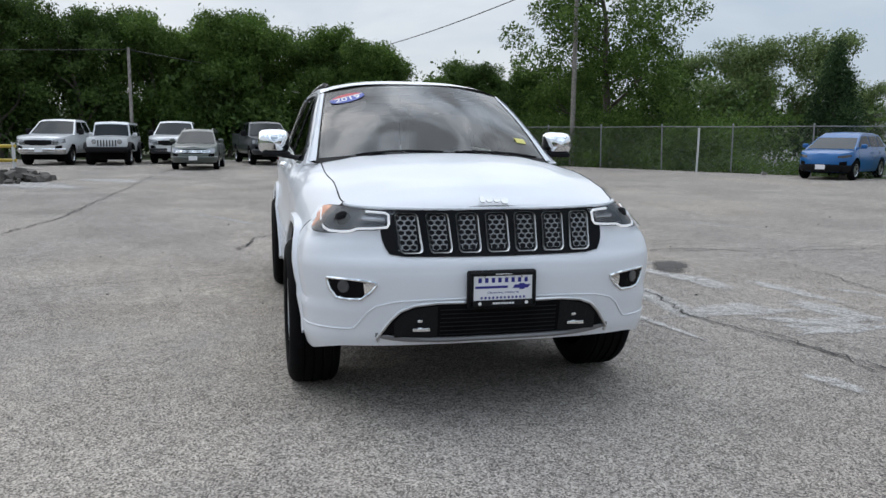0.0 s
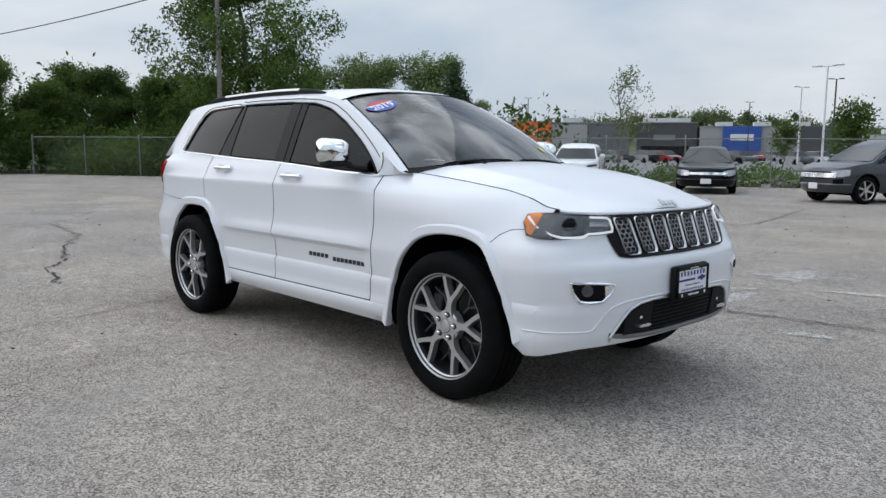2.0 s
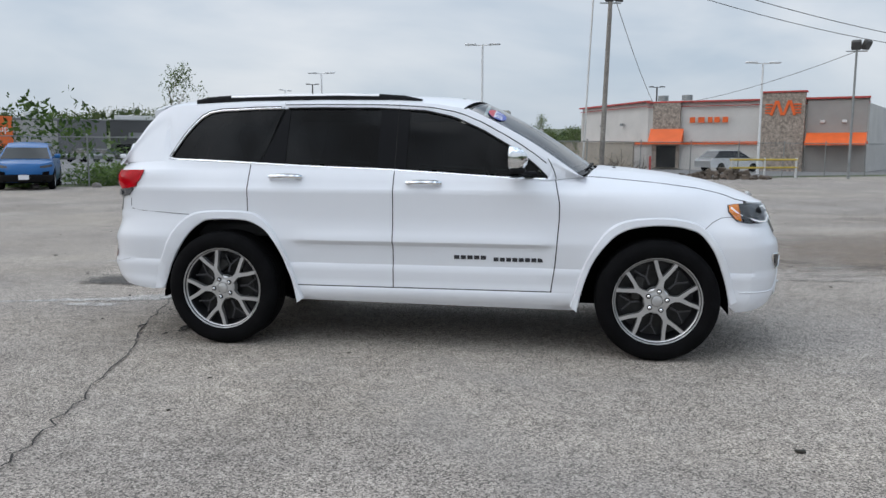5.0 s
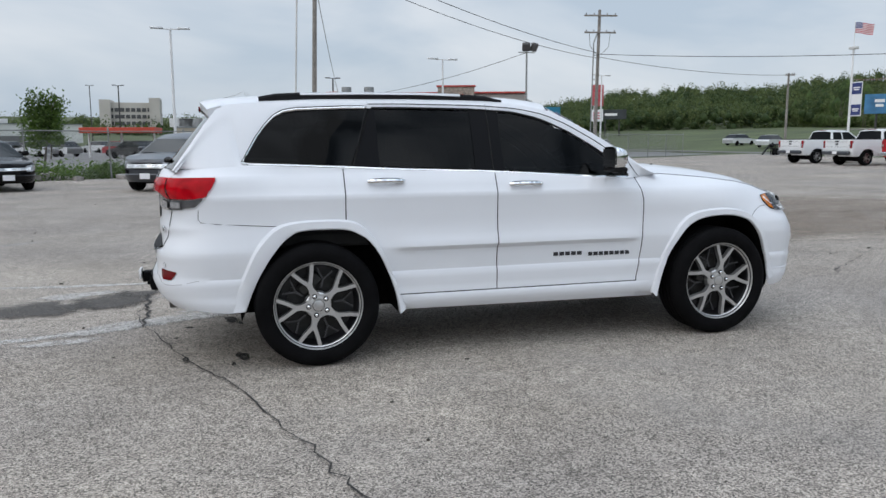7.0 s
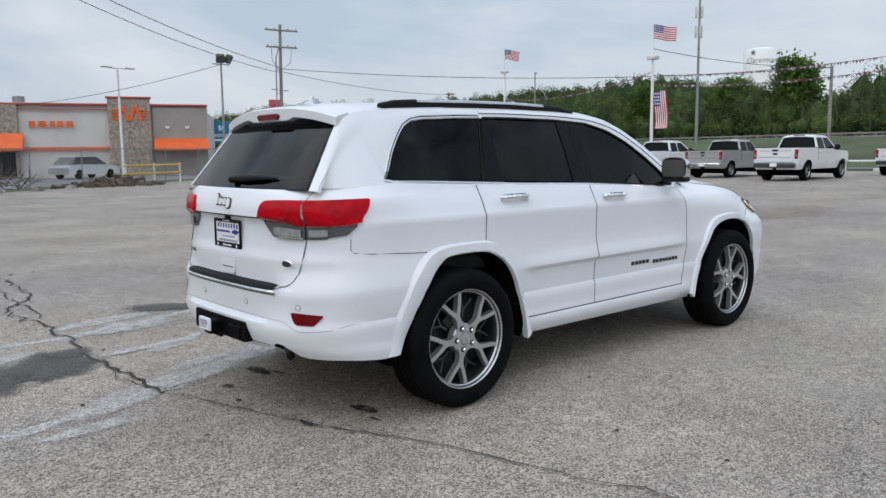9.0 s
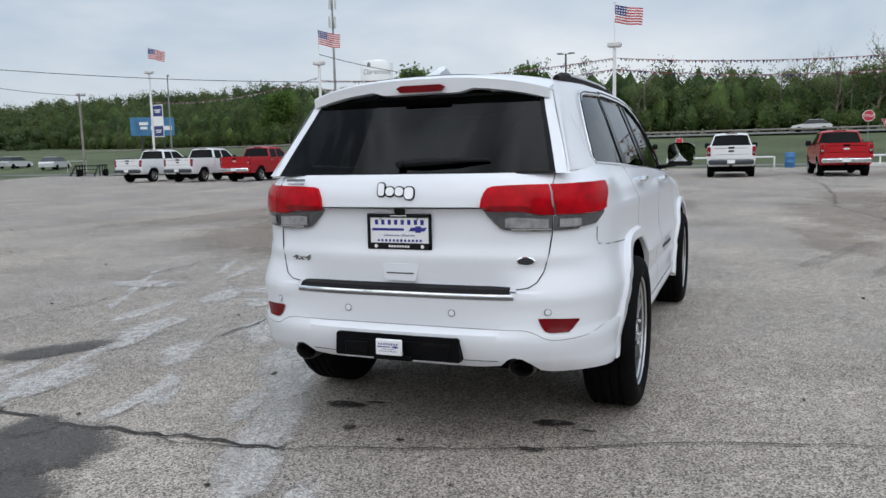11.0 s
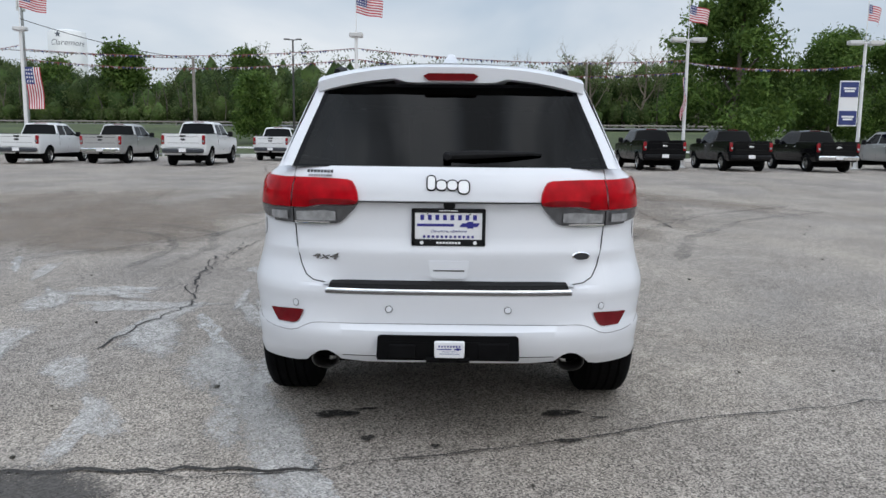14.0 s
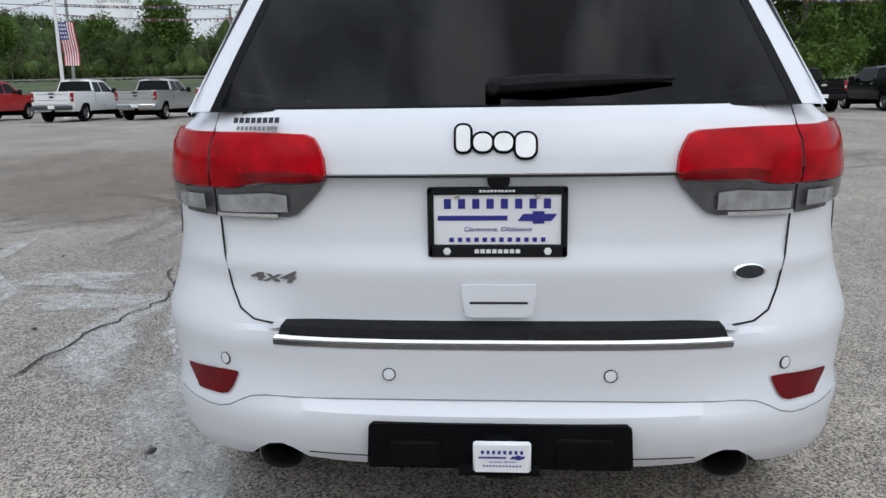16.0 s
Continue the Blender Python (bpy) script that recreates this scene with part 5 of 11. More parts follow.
def rear_details():
    for s in (-1, 1):
        lamp = new("tail_lamp")
        lamp.parent = car
        tagged(lamp, "red tail lamp with clear lower lens")
        red_in = [(0.380, 1.096, 1.104), (0.385, 1.085, 1.135), (0.396, 1.080, 1.160), (0.412, 1.079, 1.179), (0.435, 1.078, 1.187), (0.50, 1.078, 1.190), (0.54, 1.077, 1.191), (0.575, 1.069, 1.192), (0.60, 1.064, 1.192), (0.660, 1.063, 1.192)]
        red_out = [(0.668, 1.063, 1.192), (0.72, 1.063, 1.192), (0.76, 1.063, 1.193), (("x", -2.25), 1.064, 1.194), (("x", -2.18), 1.068, 1.195), (("x", -2.11), 1.082, 1.196), (("x", -2.065), 1.135, 1.196), (("x", -2.045), 1.175, 1.196)]
        clr_in = [(0.383, 1.086, 1.090), (0.40, 1.062, 1.075), (0.43, 1.030, 1.074), (0.458, 1.005, 1.074), (0.480, 0.999, 1.074), (0.54, 0.997, 1.072), (0.575, 0.996, 1.065), (0.66, 0.995, 1.059)]
        clr_out = [(0.668, 0.995, 1.059), (0.72, 0.997, 1.059), (0.76, 1.000, 1.059), (("x", -2.25), 1.005, 1.060), (("x", -2.17), 1.018, 1.063), (("x", -2.125), 1.060, 1.074)]
        for nm, sp, mt, off in (("red_lens", red_in, RED_LENS, 0.016), ("red_lens", red_out, RED_LENS, 0.013), ("clear_lens", clr_in, TAIL_CLEAR, 0.013), ("clear_lens", clr_out, TAIL_CLEAR, 0.011)):
            d = dense(sp)
            b = shell_patch(sh, "r", d, off, 4, s)
            top_edge = shell_patch(sh, "r", d, off, 1, s)
            # returns of the lens edge to the body
            for lo_hi in (0, 1):
                b.grid([[sh.pos(sh.col_x(a[0][1], (a[1] + a[2]) / 2) if isinstance(a[0], tuple) else sh.col_y("r", a[0], (a[1] + a[2]) / 2), a[1 + lo_hi], o, s) for o in (off, -0.004)] for a in d])
            for a in (d[0], d[-1]):
                cl = sh.col_x(a[0][1], (a[1] + a[2]) / 2) if isinstance(a[0], tuple) else sh.col_y("r", a[0], (a[1] + a[2]) / 2)
                b.grid([[sh.pos(cl, z, o, s) for o in (off, -0.004)] for z in (a[1], a[2])])
            part(nm, b.mesh(nm, mt, sharp=40), lamp)
        for sp in ([(0.475, 1.012, 1.05), (0.52, 1.010, 1.055), (0.58, 1.008, 1.050), (0.645, 1.008, 1.046)], [(0.685, 1.010, 1.046), (0.75, 1.012, 1.046), (("x", -2.24), 1.016, 1.046)]):
            part("reverse_light", shell_patch(sh, "r", dense(sp), 0.023, 3, s).mesh("reverse_light", LAMP_BRIGHT), lamp)
        sp = [(0.50, 0.998, 1.006), (0.58, 0.996, 1.005), (0.655, 0.995, 1.004)]
        part("chrome_strip", shell_patch(sh, "r", dense(sp), 0.020, 2, s).mesh("chrome_strip", CHROME), lamp)
        # reflector
        sp = [(0.618, 0.624, 0.629), (0.635, 0.592, 0.630), (0.650, 0.574, 0.630), (0.665, 0.569, 0.629), (0.735, 0.569, 0.625), (0.748, 0.578, 0.624), (0.772, 0.614, 0.622)]
        part("reflector", shell_patch(sh, "r", dense(sp), 0.005, 3, s).mesh("reflector", DARK_RED), car, "dark red bumper reflector")
        # gate seam
        b = Buf()
        seam_pts = [(0.664, 1.238), (0.664, 1.19), (0.664, 1.06), (0.663, 0.99), (0.652, 0.90), (0.634, 0.825), (0.61, 0.78), (0.575, 0.757), (0.53, 0.749), (0.45, 0.7475)]
        b.tube([sh.pos(sh.col_y("r", y, z), z, 0.001, s) for y, z in seam_pts], 0.0025, 5)
        part("gate_seam", b.mesh("gate_seam", DARK_GAP_SHADE), car)
        # exhaust
        b = Buf()
        yc = s * 0.535
        b.lathe([(0.050, 0.12), (0.050, 0.0), (0.046, -0.006), (0.042, 0.0), (0.042, 0.12)], 24, 0, "x", Matrix.Translation((-2.35, yc, 0.402)) @ Matrix.Diagonal((1, 1.2, 0.88, 1)))
        part("exhaust_tip", b.mesh("exhaust_tip", EXHAUST), car)
        for y, z in ((0.25, 0.645), (0.655, 0.655)):
            m = Matrix.Translation(sh.pos(sh.col_y("r", y, z), z, 0.002, s)) @ Matrix.Rotation(-s * radians(0 if y < 0.5 else 30), 4, "Z")
            part("parking_sensor", Buf().lathe([(0.0135, 0.0), (0.012, -0.002), (0.0, -0.0025)], 16, 0, "x", m).mesh("parking_sensor", WHITE_PAINT), car)
            part("sensor_ring", Buf().lathe([(0.0155, 0.001), (0.0155, -0.001), (0.0135, -0.0012)], 16, 0, "x", m).mesh("sensor_ring", DARK_GAP_SHADE), car)
    # load step on the bumper
    b = Buf()
    ys = [-0.515 + 1.03 * i / 20 for i in range(21)]
    b.grid([[(rx(y, 0.72, 0.0) + dx, y * wy, z) for y in ys] for dx, z, wy in ((0.055, 0.762, 0.96), (0.004, 0.752, 0.975), (-0.005, 0.734, 0.985))], 0)
    part("step_pad", b.mesh("step_pad", BLACK_PLASTIC), car, "ribbed black step pad")
    b = Buf()
    for i in range(4):
        f = (i + 0.6) / 4.4
        b.tube([(rx(y, 0.72, 0.0) + 0.055 * (1 - f), y * 0.95, 0.758 - 0.013 * f) for y in ys], 0.0016, 4)
    part("step_rib", b.mesh("step_rib", BLACK_PLASTIC), car)
    b = Buf()
    b.grid([[(rx(y, 0.72, o), y * wy, z) for y in ys] for o, z, wy in ((-0.002, 0.735, 0.985), (0.006, 0.733, 0.995), (0.008, 0.726, 1.01), (0.004, 0.722, 1.015))])
    for s in (-1, 1):
        b.add([(rx(0.515, 0.72, -0.055), s * 0.495, 0.758), (rx(0.515, 0.72, 0.0), s * 0.505, 0.747), (rx(0.52, 0.72, 0.0), s * 0.535, 0.746), (rx(0.52, 0.72, -0.05), s * 0.515, 0.756)], [(0, 1, 2, 3)])
    part("step_trim", b.mesh("step_trim", CHROME), car, "bright step trim")
    # grey strip below the trim; the step's shade line is in its colour
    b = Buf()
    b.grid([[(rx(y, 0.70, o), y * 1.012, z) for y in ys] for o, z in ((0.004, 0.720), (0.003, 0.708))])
    part("step_shade_strip", b.mesh("step_shade_strip", SATIN_DARK), car)
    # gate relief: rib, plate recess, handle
    # dark strip below the lip: shade of the crease put into colour
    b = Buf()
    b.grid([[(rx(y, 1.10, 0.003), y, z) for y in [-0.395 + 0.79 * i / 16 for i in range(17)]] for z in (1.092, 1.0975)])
    part("gate_crease_shade", b.mesh("gate_crease_shade", DARK_GAP_SHADE), car)
    xh = rx(0.0, 0.81, 0.0)
    b = Buf()
    b.prism([(-0.083, 0.848), (0.083, 0.848), (0.085, 0.83), (0.075, 0.778), (0.066, 0.772), (-0.066, 0.772), (-0.075, 0.778), (-0.085, 0.83)], xh - 0.008, xh + 0.01, 0, "x")
    part("gate_handle", b.mesh("gate_handle", WHITE_PAINT, sharp=25), car)
    # no slot is cut: a thin dark bar draws the shade inside it
    b = Buf()
    b.prism([(-0.066, 0.809), (0.066, 0.809), (0.065, 0.804), (-0.065, 0.804)], xh - 0.0095, xh, 0, "x")
    part("handle_slot_shade", b.mesh("handle_slot_shade", DARK_GAP_SHADE, sharp=25), car)
    b = Buf()
    b.lathe([(0.026, 0.0), (0.024, -0.018), (0.012, -0.024), (0.0, -0.024)], 16, 0, "x", Matrix.Translation((rx(0, 1.08) + 0.004, 0, 1.083)))
    part("rear_camera", b.mesh("rear_camera", BLACK_PLASTIC), car)
    dealer_plate(car, Matrix.Translation((rx(0, 0.99) - 0.006, 0.003, 0.990)) @ FACE_REAR)
    badge_blocks(car, Matrix.Translation((rx(0.05, 1.17) - 0.003, 0.004, 1.171)) @ FACE_REAR @ Matrix.Rotation(radians(-12), 4, "X"), 1.0, True)
    ends = [Vector((rx(y, 0.858, 0.004), y, 0.858)) for y in (0.595, 0.465)]
    along = (ends[1] - ends[0]).normalized()
    out = along.cross(Vector((0, 0, 1)))
    mid = (ends[0] + ends[1]) / 2
    part("four_by_four_badge", text_mesh("4x4", 0.038, SATIN_DARK, 0.003, 0.0006, 0.25, "four_by_four_badge", 2.1), car, "silver lettered drive badge", Matrix(((along.x, 0, out.x, mid.x), (along.y, 0, out.y, mid.y), (0, 1, 0, mid.z), (0, 0, 0, 1))))
    b = Buf()
    b.lathe([(0.040, 0.004), (0.040, -0.002), (0.034, -0.005)], 24, 0, "x", Matrix.Translation((rx(0.562, 0.868) - 0.002, -0.562, 0.869)) @ Matrix.Rotation(radians(10), 4, "Z") @ Matrix.Diagonal((1, 1.0, 0.46, 1)))
    b.lathe([(0.034, -0.004), (0.0, -0.005)], 24, 1, "x", Matrix.Translation((rx(0.562, 0.868) - 0.002, -0.562, 0.869)) @ Matrix.Rotation(radians(10), 4, "Z") @ Matrix.Diagonal((1, 1.0, 0.46, 1)))
    part("oval_badge", b.mesh("oval_badge", [CHROME, INK_BLACK]), car, "oval chrome-edged black badge")
    for nm, dy, wds, ht, mt in (("decal_bar", 0.030, [0.012] * 8, 0.013, INK_BLACK), ("decal_bar", 0.012, [0.008] * 7 + [0.028], 0.009, INK_GREY), ("decal_bar", -0.004, [0.007] * 13, 0.008, INK_GREY)):
        bar_row(nm, car, Matrix.Translation((rx(0.545, 1.19) - 0.007, 0.545, 1.188 + dy)) @ Matrix.Rotation(radians(-14), 4, "Z") @ FACE_REAR @ Matrix.Rotation(radians(-20), 4, "X"), wds, ht, 0.003, mt, 0.0006)
    # hitch opening
    b = Buf()
    xf = rx(0.28, 0.48, 0.0)
    b.prism([(-0.295, 0.436), (0.295, 0.436), (0.300, 0.448), (0.295, 0.534), (0.285, 0.542), (-0.285, 0.542), (-0.295, 0.534), (-0.300, 0.448)], xf - 0.030, xf + 0.05, 0, "x")
    part("hitch_surround", b.mesh("hitch_surround", DEEP_BLACK, sharp=25), car, "black hitch surround")
    # flat panel, not hollow: the recess's shade is put into its black
    b = Buf()
    b.prism([(-0.262, 0.446), (0.262, 0.446), (0.262, 0.515), (-0.262, 0.515)], xf - 0.033, xf, 0, "x")
    part("hitch_recess_shade", b.mesh("hitch_recess_shade", DEEP_BLACK, sharp=25), car)
    b = Buf()
    b.box(xf - 0.036, 0.19, 0.475, 0.012, 0.115, 0.06, 0, 0.005)
    part("hitch_cover", b.mesh("hitch_cover", DEEP_BLACK), car)
    b = Buf()
    b.box(xf - 0.034, -0.19, 0.475, 0.010, 0.13, 0.075, 0, 0.005)
    part("hitch_cover", b.mesh("hitch_cover", DEEP_BLACK), car)
    b = Buf()
    b.box(xf - 0.05, 0.0, 0.485, 0.11, 0.075, 0.075, 0, 0.01)
    b.tube([(xf - 0.06, -0.09, 0.448), (xf - 0.06, 0.09, 0.448)], 0.012, 8)
    part("hitch_receiver", b.mesh("hitch_receiver", DEEP_BLACK), car)
    b = Buf()
    b.box(xf - 0.112, -0.006, 0.507, 0.012, 0.124, 0.071, 0, 0.005)
    part("hitch_card_backing", b.mesh("hitch_card_backing", PLATE_WHITE), car)
    dealer_plate(car, Matrix.Translation((xf - 0.1185, -0.006, 0.507)) @ FACE_REAR, 0.117, 0.064, True)
    for s in (-1, 1):
        b = Buf()
        b.tube([sh.pos(sh.col_y("r", y, 0.44), 0.44, 0.0006, s) for y in (0.30, 0.34, 0.38, 0.42, 0.45)], 0.0018, 4)
        part("bumper_seam", b.mesh("bumper_seam", DARK_GAP_SHADE), car)
        b = Buf()
        b.tube([sh.pos(sh.col_y("r", y, z), z, 0.0004, s) for y, z in ((0.855, 0.575), (0.835, 0.562), (0.80, 0.548), (0.76, 0.541), (0.71, 0.537), (0.675, 0.538), (0.645, 0.546), (0.615, 0.562), (0.585, 0.575), (0.55, 0.580), (0.48, 0.580), (0.38, 0.580), (0.2, 0.580), (0.0, 0.580))], 0.0016, 4)
        part("valance_seam", b.mesh("valance_seam", GREY_GAP), car)


front_details()
rear_details()
for s in (-1, 1):
    # plain bars where the model name stands on the doors
    facing = FACE_RIGHT if s < 0 else FACE_RIGHT @ Matrix.Rotation(math.pi, 4, "Y")
    for xm, zm, wm, count in ((0.257, 0.640, 0.036, 5), (0.572, 0.630, 0.033, 8)):
        bar_row("door_marking", car, Matrix.Translation((xm, s * (sh.raw(("x", xm), 0.64)[1] + 0.001), zm)) @ facing, [wm] * count, 0.026, 0.008, INK_BLACK, 0.003)
    b = Buf()
    sill_cols = [("x", x) for x in [-0.93 + 0.0775 * i for i in range(25)]]
    ends = lambda c: smooth01((0.94 - c[1]) / 0.16) * smooth01((c[1] + 0.94) / 0.16)
    b.grid([[sh.pos(c, z, 0.002 + o * ends(c), s) for z, o in ((0.420, 0.0), (0.404, 0.009), (0.365, 0.012), (0.328, 0.002), (0.316, -0.05))] for c in sill_cols])
    part("sill_moulding", b.mesh("sill_moulding", WHITE_PAINT, sharp=40), car)
for cx in (1.4575, -1.4575):
    for s in (-1, 1):
        wheel_parts(car, 0.390, 0.262, 0.276, cx, s, 0.812, n=56, turn=radians(11) if cx > 0 else radians(49.5))


def cabin():
    b = Buf()
    b.box(-0.55, 0, 0.78, 3.0, 1.40, 0.10, 0, 0.02)
    part("cabin_floor", b.mesh("cabin_floor", CABIN_DARK), car)
    b = Buf()
    b.grid([[(0.92, y, 1.13 + 0.02 * (1 - (y / 0.7) ** 2)) for y in (-0.70, -0.35, 0, 0.35, 0.70)], [(0.55, y, 1.16) for y in (-0.70, -0.35, 0, 0.35, 0.70)], [(0.42, y, 1.10) for y in (-0.70, -0.35, 0, 0.35, 0.70)], [(0.40, y, 0.85) for y in (-0.70, -0.35, 0, 0.35, 0.70)]])
    part("dashboard", b.mesh("dashboard", CABIN_DARK), car)
    b = Buf()
    m = Matrix.Translation((0.30, 0.36, 1.08)) @ Matrix.Rotation(radians(-25), 4, "Y")
    b.tube([tuple(m @ Vector((0, 0.185 * math.cos(a), 0.185 * math.sin(a)))) for a in [2 * math.pi * i / 24 for i in range(24)]], 0.015, 6, closed=True)
    b.tube([tuple(m @ Vector((0, -0.18, 0))), tuple(m @ Vector((-0.02, 0, 0))), tuple(m @ Vector((0, 0.18, 0)))], 0.025, 6)
    part("steering_wheel", b.mesh("steering_wheel", CABIN_DARK), car)
    for x, ys in ((-0.10, (-0.36, 0.36)), (-1.02, (-0.42, 0.0, 0.42))):
        for y in ys:
            b = Buf()
            w = 0.50 if x > -0.5 else 0.40
            b.box(x + 0.05, y, 0.90, 0.50, w, 0.14, 0, 0.05)
            b.box(0, 0, 0.30, 0.13, w, 0.60, 0, 0.05, Matrix.Translation((x - 0.24, y, 0.92)) @ Matrix.Rotation(radians(-14), 4, "Y"))
            b.box(0, 0, 0.70, 0.09, 0.27, 0.17, 0, 0.04, Matrix.Translation((x - 0.24, y, 0.92)) @ Matrix.Rotation(radians(-14), 4, "Y"))
            part("seat", b.mesh("seat", CABIN_LEATHER), car)
    b = Buf()
    b.box(0.36, 0.0, 1.58, 0.03, 0.24, 0.07, 0, 0.015)
    part("inside_mirror", b.mesh("inside_mirror", CABIN_DARK), car)
    b = Buf()
    b.grid([[(x, y, 1.575 + 0.05 * (1 - (y / 0.55) ** 2)) for y in (-0.55, -0.3, 0, 0.3, 0.55)] for x in (0.05, -0.5, -1.2, -1.85)])
    part("headliner", b.mesh("headliner", mat("headliner_cloth", (0.30, 0.29, 0.27), 0.9, vary=0.1)), car)


cabin()


def windscreen_stickers():
    # year sticker in the corner of the windscreen, on the passenger side
    def frame_at(v, t):
        p = Vector(ws(v, t, 0.004))
        du = (Vector(ws(v + 0.02, t, 0.004)) - p).normalized()
        dv = (Vector(ws(v, t + 0.02, 0.004)) - p).normalized()
        nn = du.cross(dv).normalized()
        up = nn.cross(du)
        return Matrix(((du.x, up.x, nn.x, p.x), (du.y, up.y, nn.y, p.y), (du.z, up.z, nn.z, p.z), (0, 0, 0, 1)))
    m = frame_at(-0.74, 0.815) @ Matrix.Rotation(radians(14), 4, "Z")
    b = Buf()
    b.lathe([(0.5, 0.0), (0.0, 0.0004)], 28, 0, "z", Matrix.Diagonal((0.235, 0.135, 1, 1)))
    st = part("year_sticker", b.mesh("year_sticker", STICKER_BLUE), car, "blue and red oval year sticker", m)
    b = Buf()
    pts = [(0.112 * math.cos(radians(a)), 0.064 * math.sin(radians(a))) for a in range(18, 163, 8)]
    b.add([(x, y, 0.0012) for x, y in pts], [tuple(range(len(pts)))])
    part("sticker_band", b.mesh("sticker_band", STICKER_RED), st)
    b = Buf()
    b.box(0, 0.017, 0.0014, 0.215, 0.007, 0.0006)
    part("sticker_line", b.mesh("sticker_line", INK_WHITE), st)
    part("sticker_year", text_mesh("2019", 0.076, INK_WHITE, 0.0, 0.0015, 0.0, "sticker_year", 1.15), st, m=Matrix.Translation((0, -0.016, 0.0016)))
    m = frame_at(0.83, 0.22)
    b = Buf()
    b.box(0, 0, 0, 0.075, 0.055, 0.0008)
    part("corner_sticker", b.mesh("corner_sticker", STICKER_YELLOW), car, "small pale yellow corner sticker", m)


windscreen_stickers()


# ---------------------------------------------------------------- parked vehicles
DARK_GLASS = mat("dark_car_glass", (0.004, 0.005, 0.006), 0.08, spec=0.09)
CLEAR_WIND = mat("pale_windscreen", (0.016, 0.021, 0.023), 0.04, spec=0.24)
TRUCK_LENS = mat("truck_red_lens", (0.24, 0.005, 0.010), 0.25, spec=0.3, vary=0.3, vary_scale=12)
PAINTS = {
    "white": mat("white_car_paint", (0.74, 0.75, 0.76), 0.3, coat=0.7, vary=0.03, vary_scale=0.8),
    "red": mat("red_car_paint", (0.38, 0.006, 0.012), 0.35, coat=0.35, spec=0.3, vary=0.06, vary_scale=0.8),
    "deep_red": mat("deep_red_car_paint", (0.19, 0.006, 0.010), 0.35, coat=0.35, spec=0.3, vary=0.06, vary_scale=0.8),
    "black": mat("black_car_paint", (0.004, 0.004, 0.005), 0.16, spec=0.14, coat=0.15),
    "silver": mat("silver_car_paint", (0.42, 0.42, 0.42), 0.32, metal=0.6, coat=0.7, vary=0.04, vary_scale=0.8),
    "grey": mat("grey_car_paint", (0.040, 0.045, 0.055), 0.3, metal=0.3, coat=0.5, vary=0.05, vary_scale=0.8),
    "green_grey": mat("green_grey_car_paint", (0.085, 0.10, 0.09), 0.35, coat=0.6, vary=0.06, vary_scale=0.8),
    "blue": mat("blue_car_paint", (0.008, 0.105, 0.31), 0.3, coat=0.4, spec=0.3, vary=0.05, vary_scale=0.8),
}

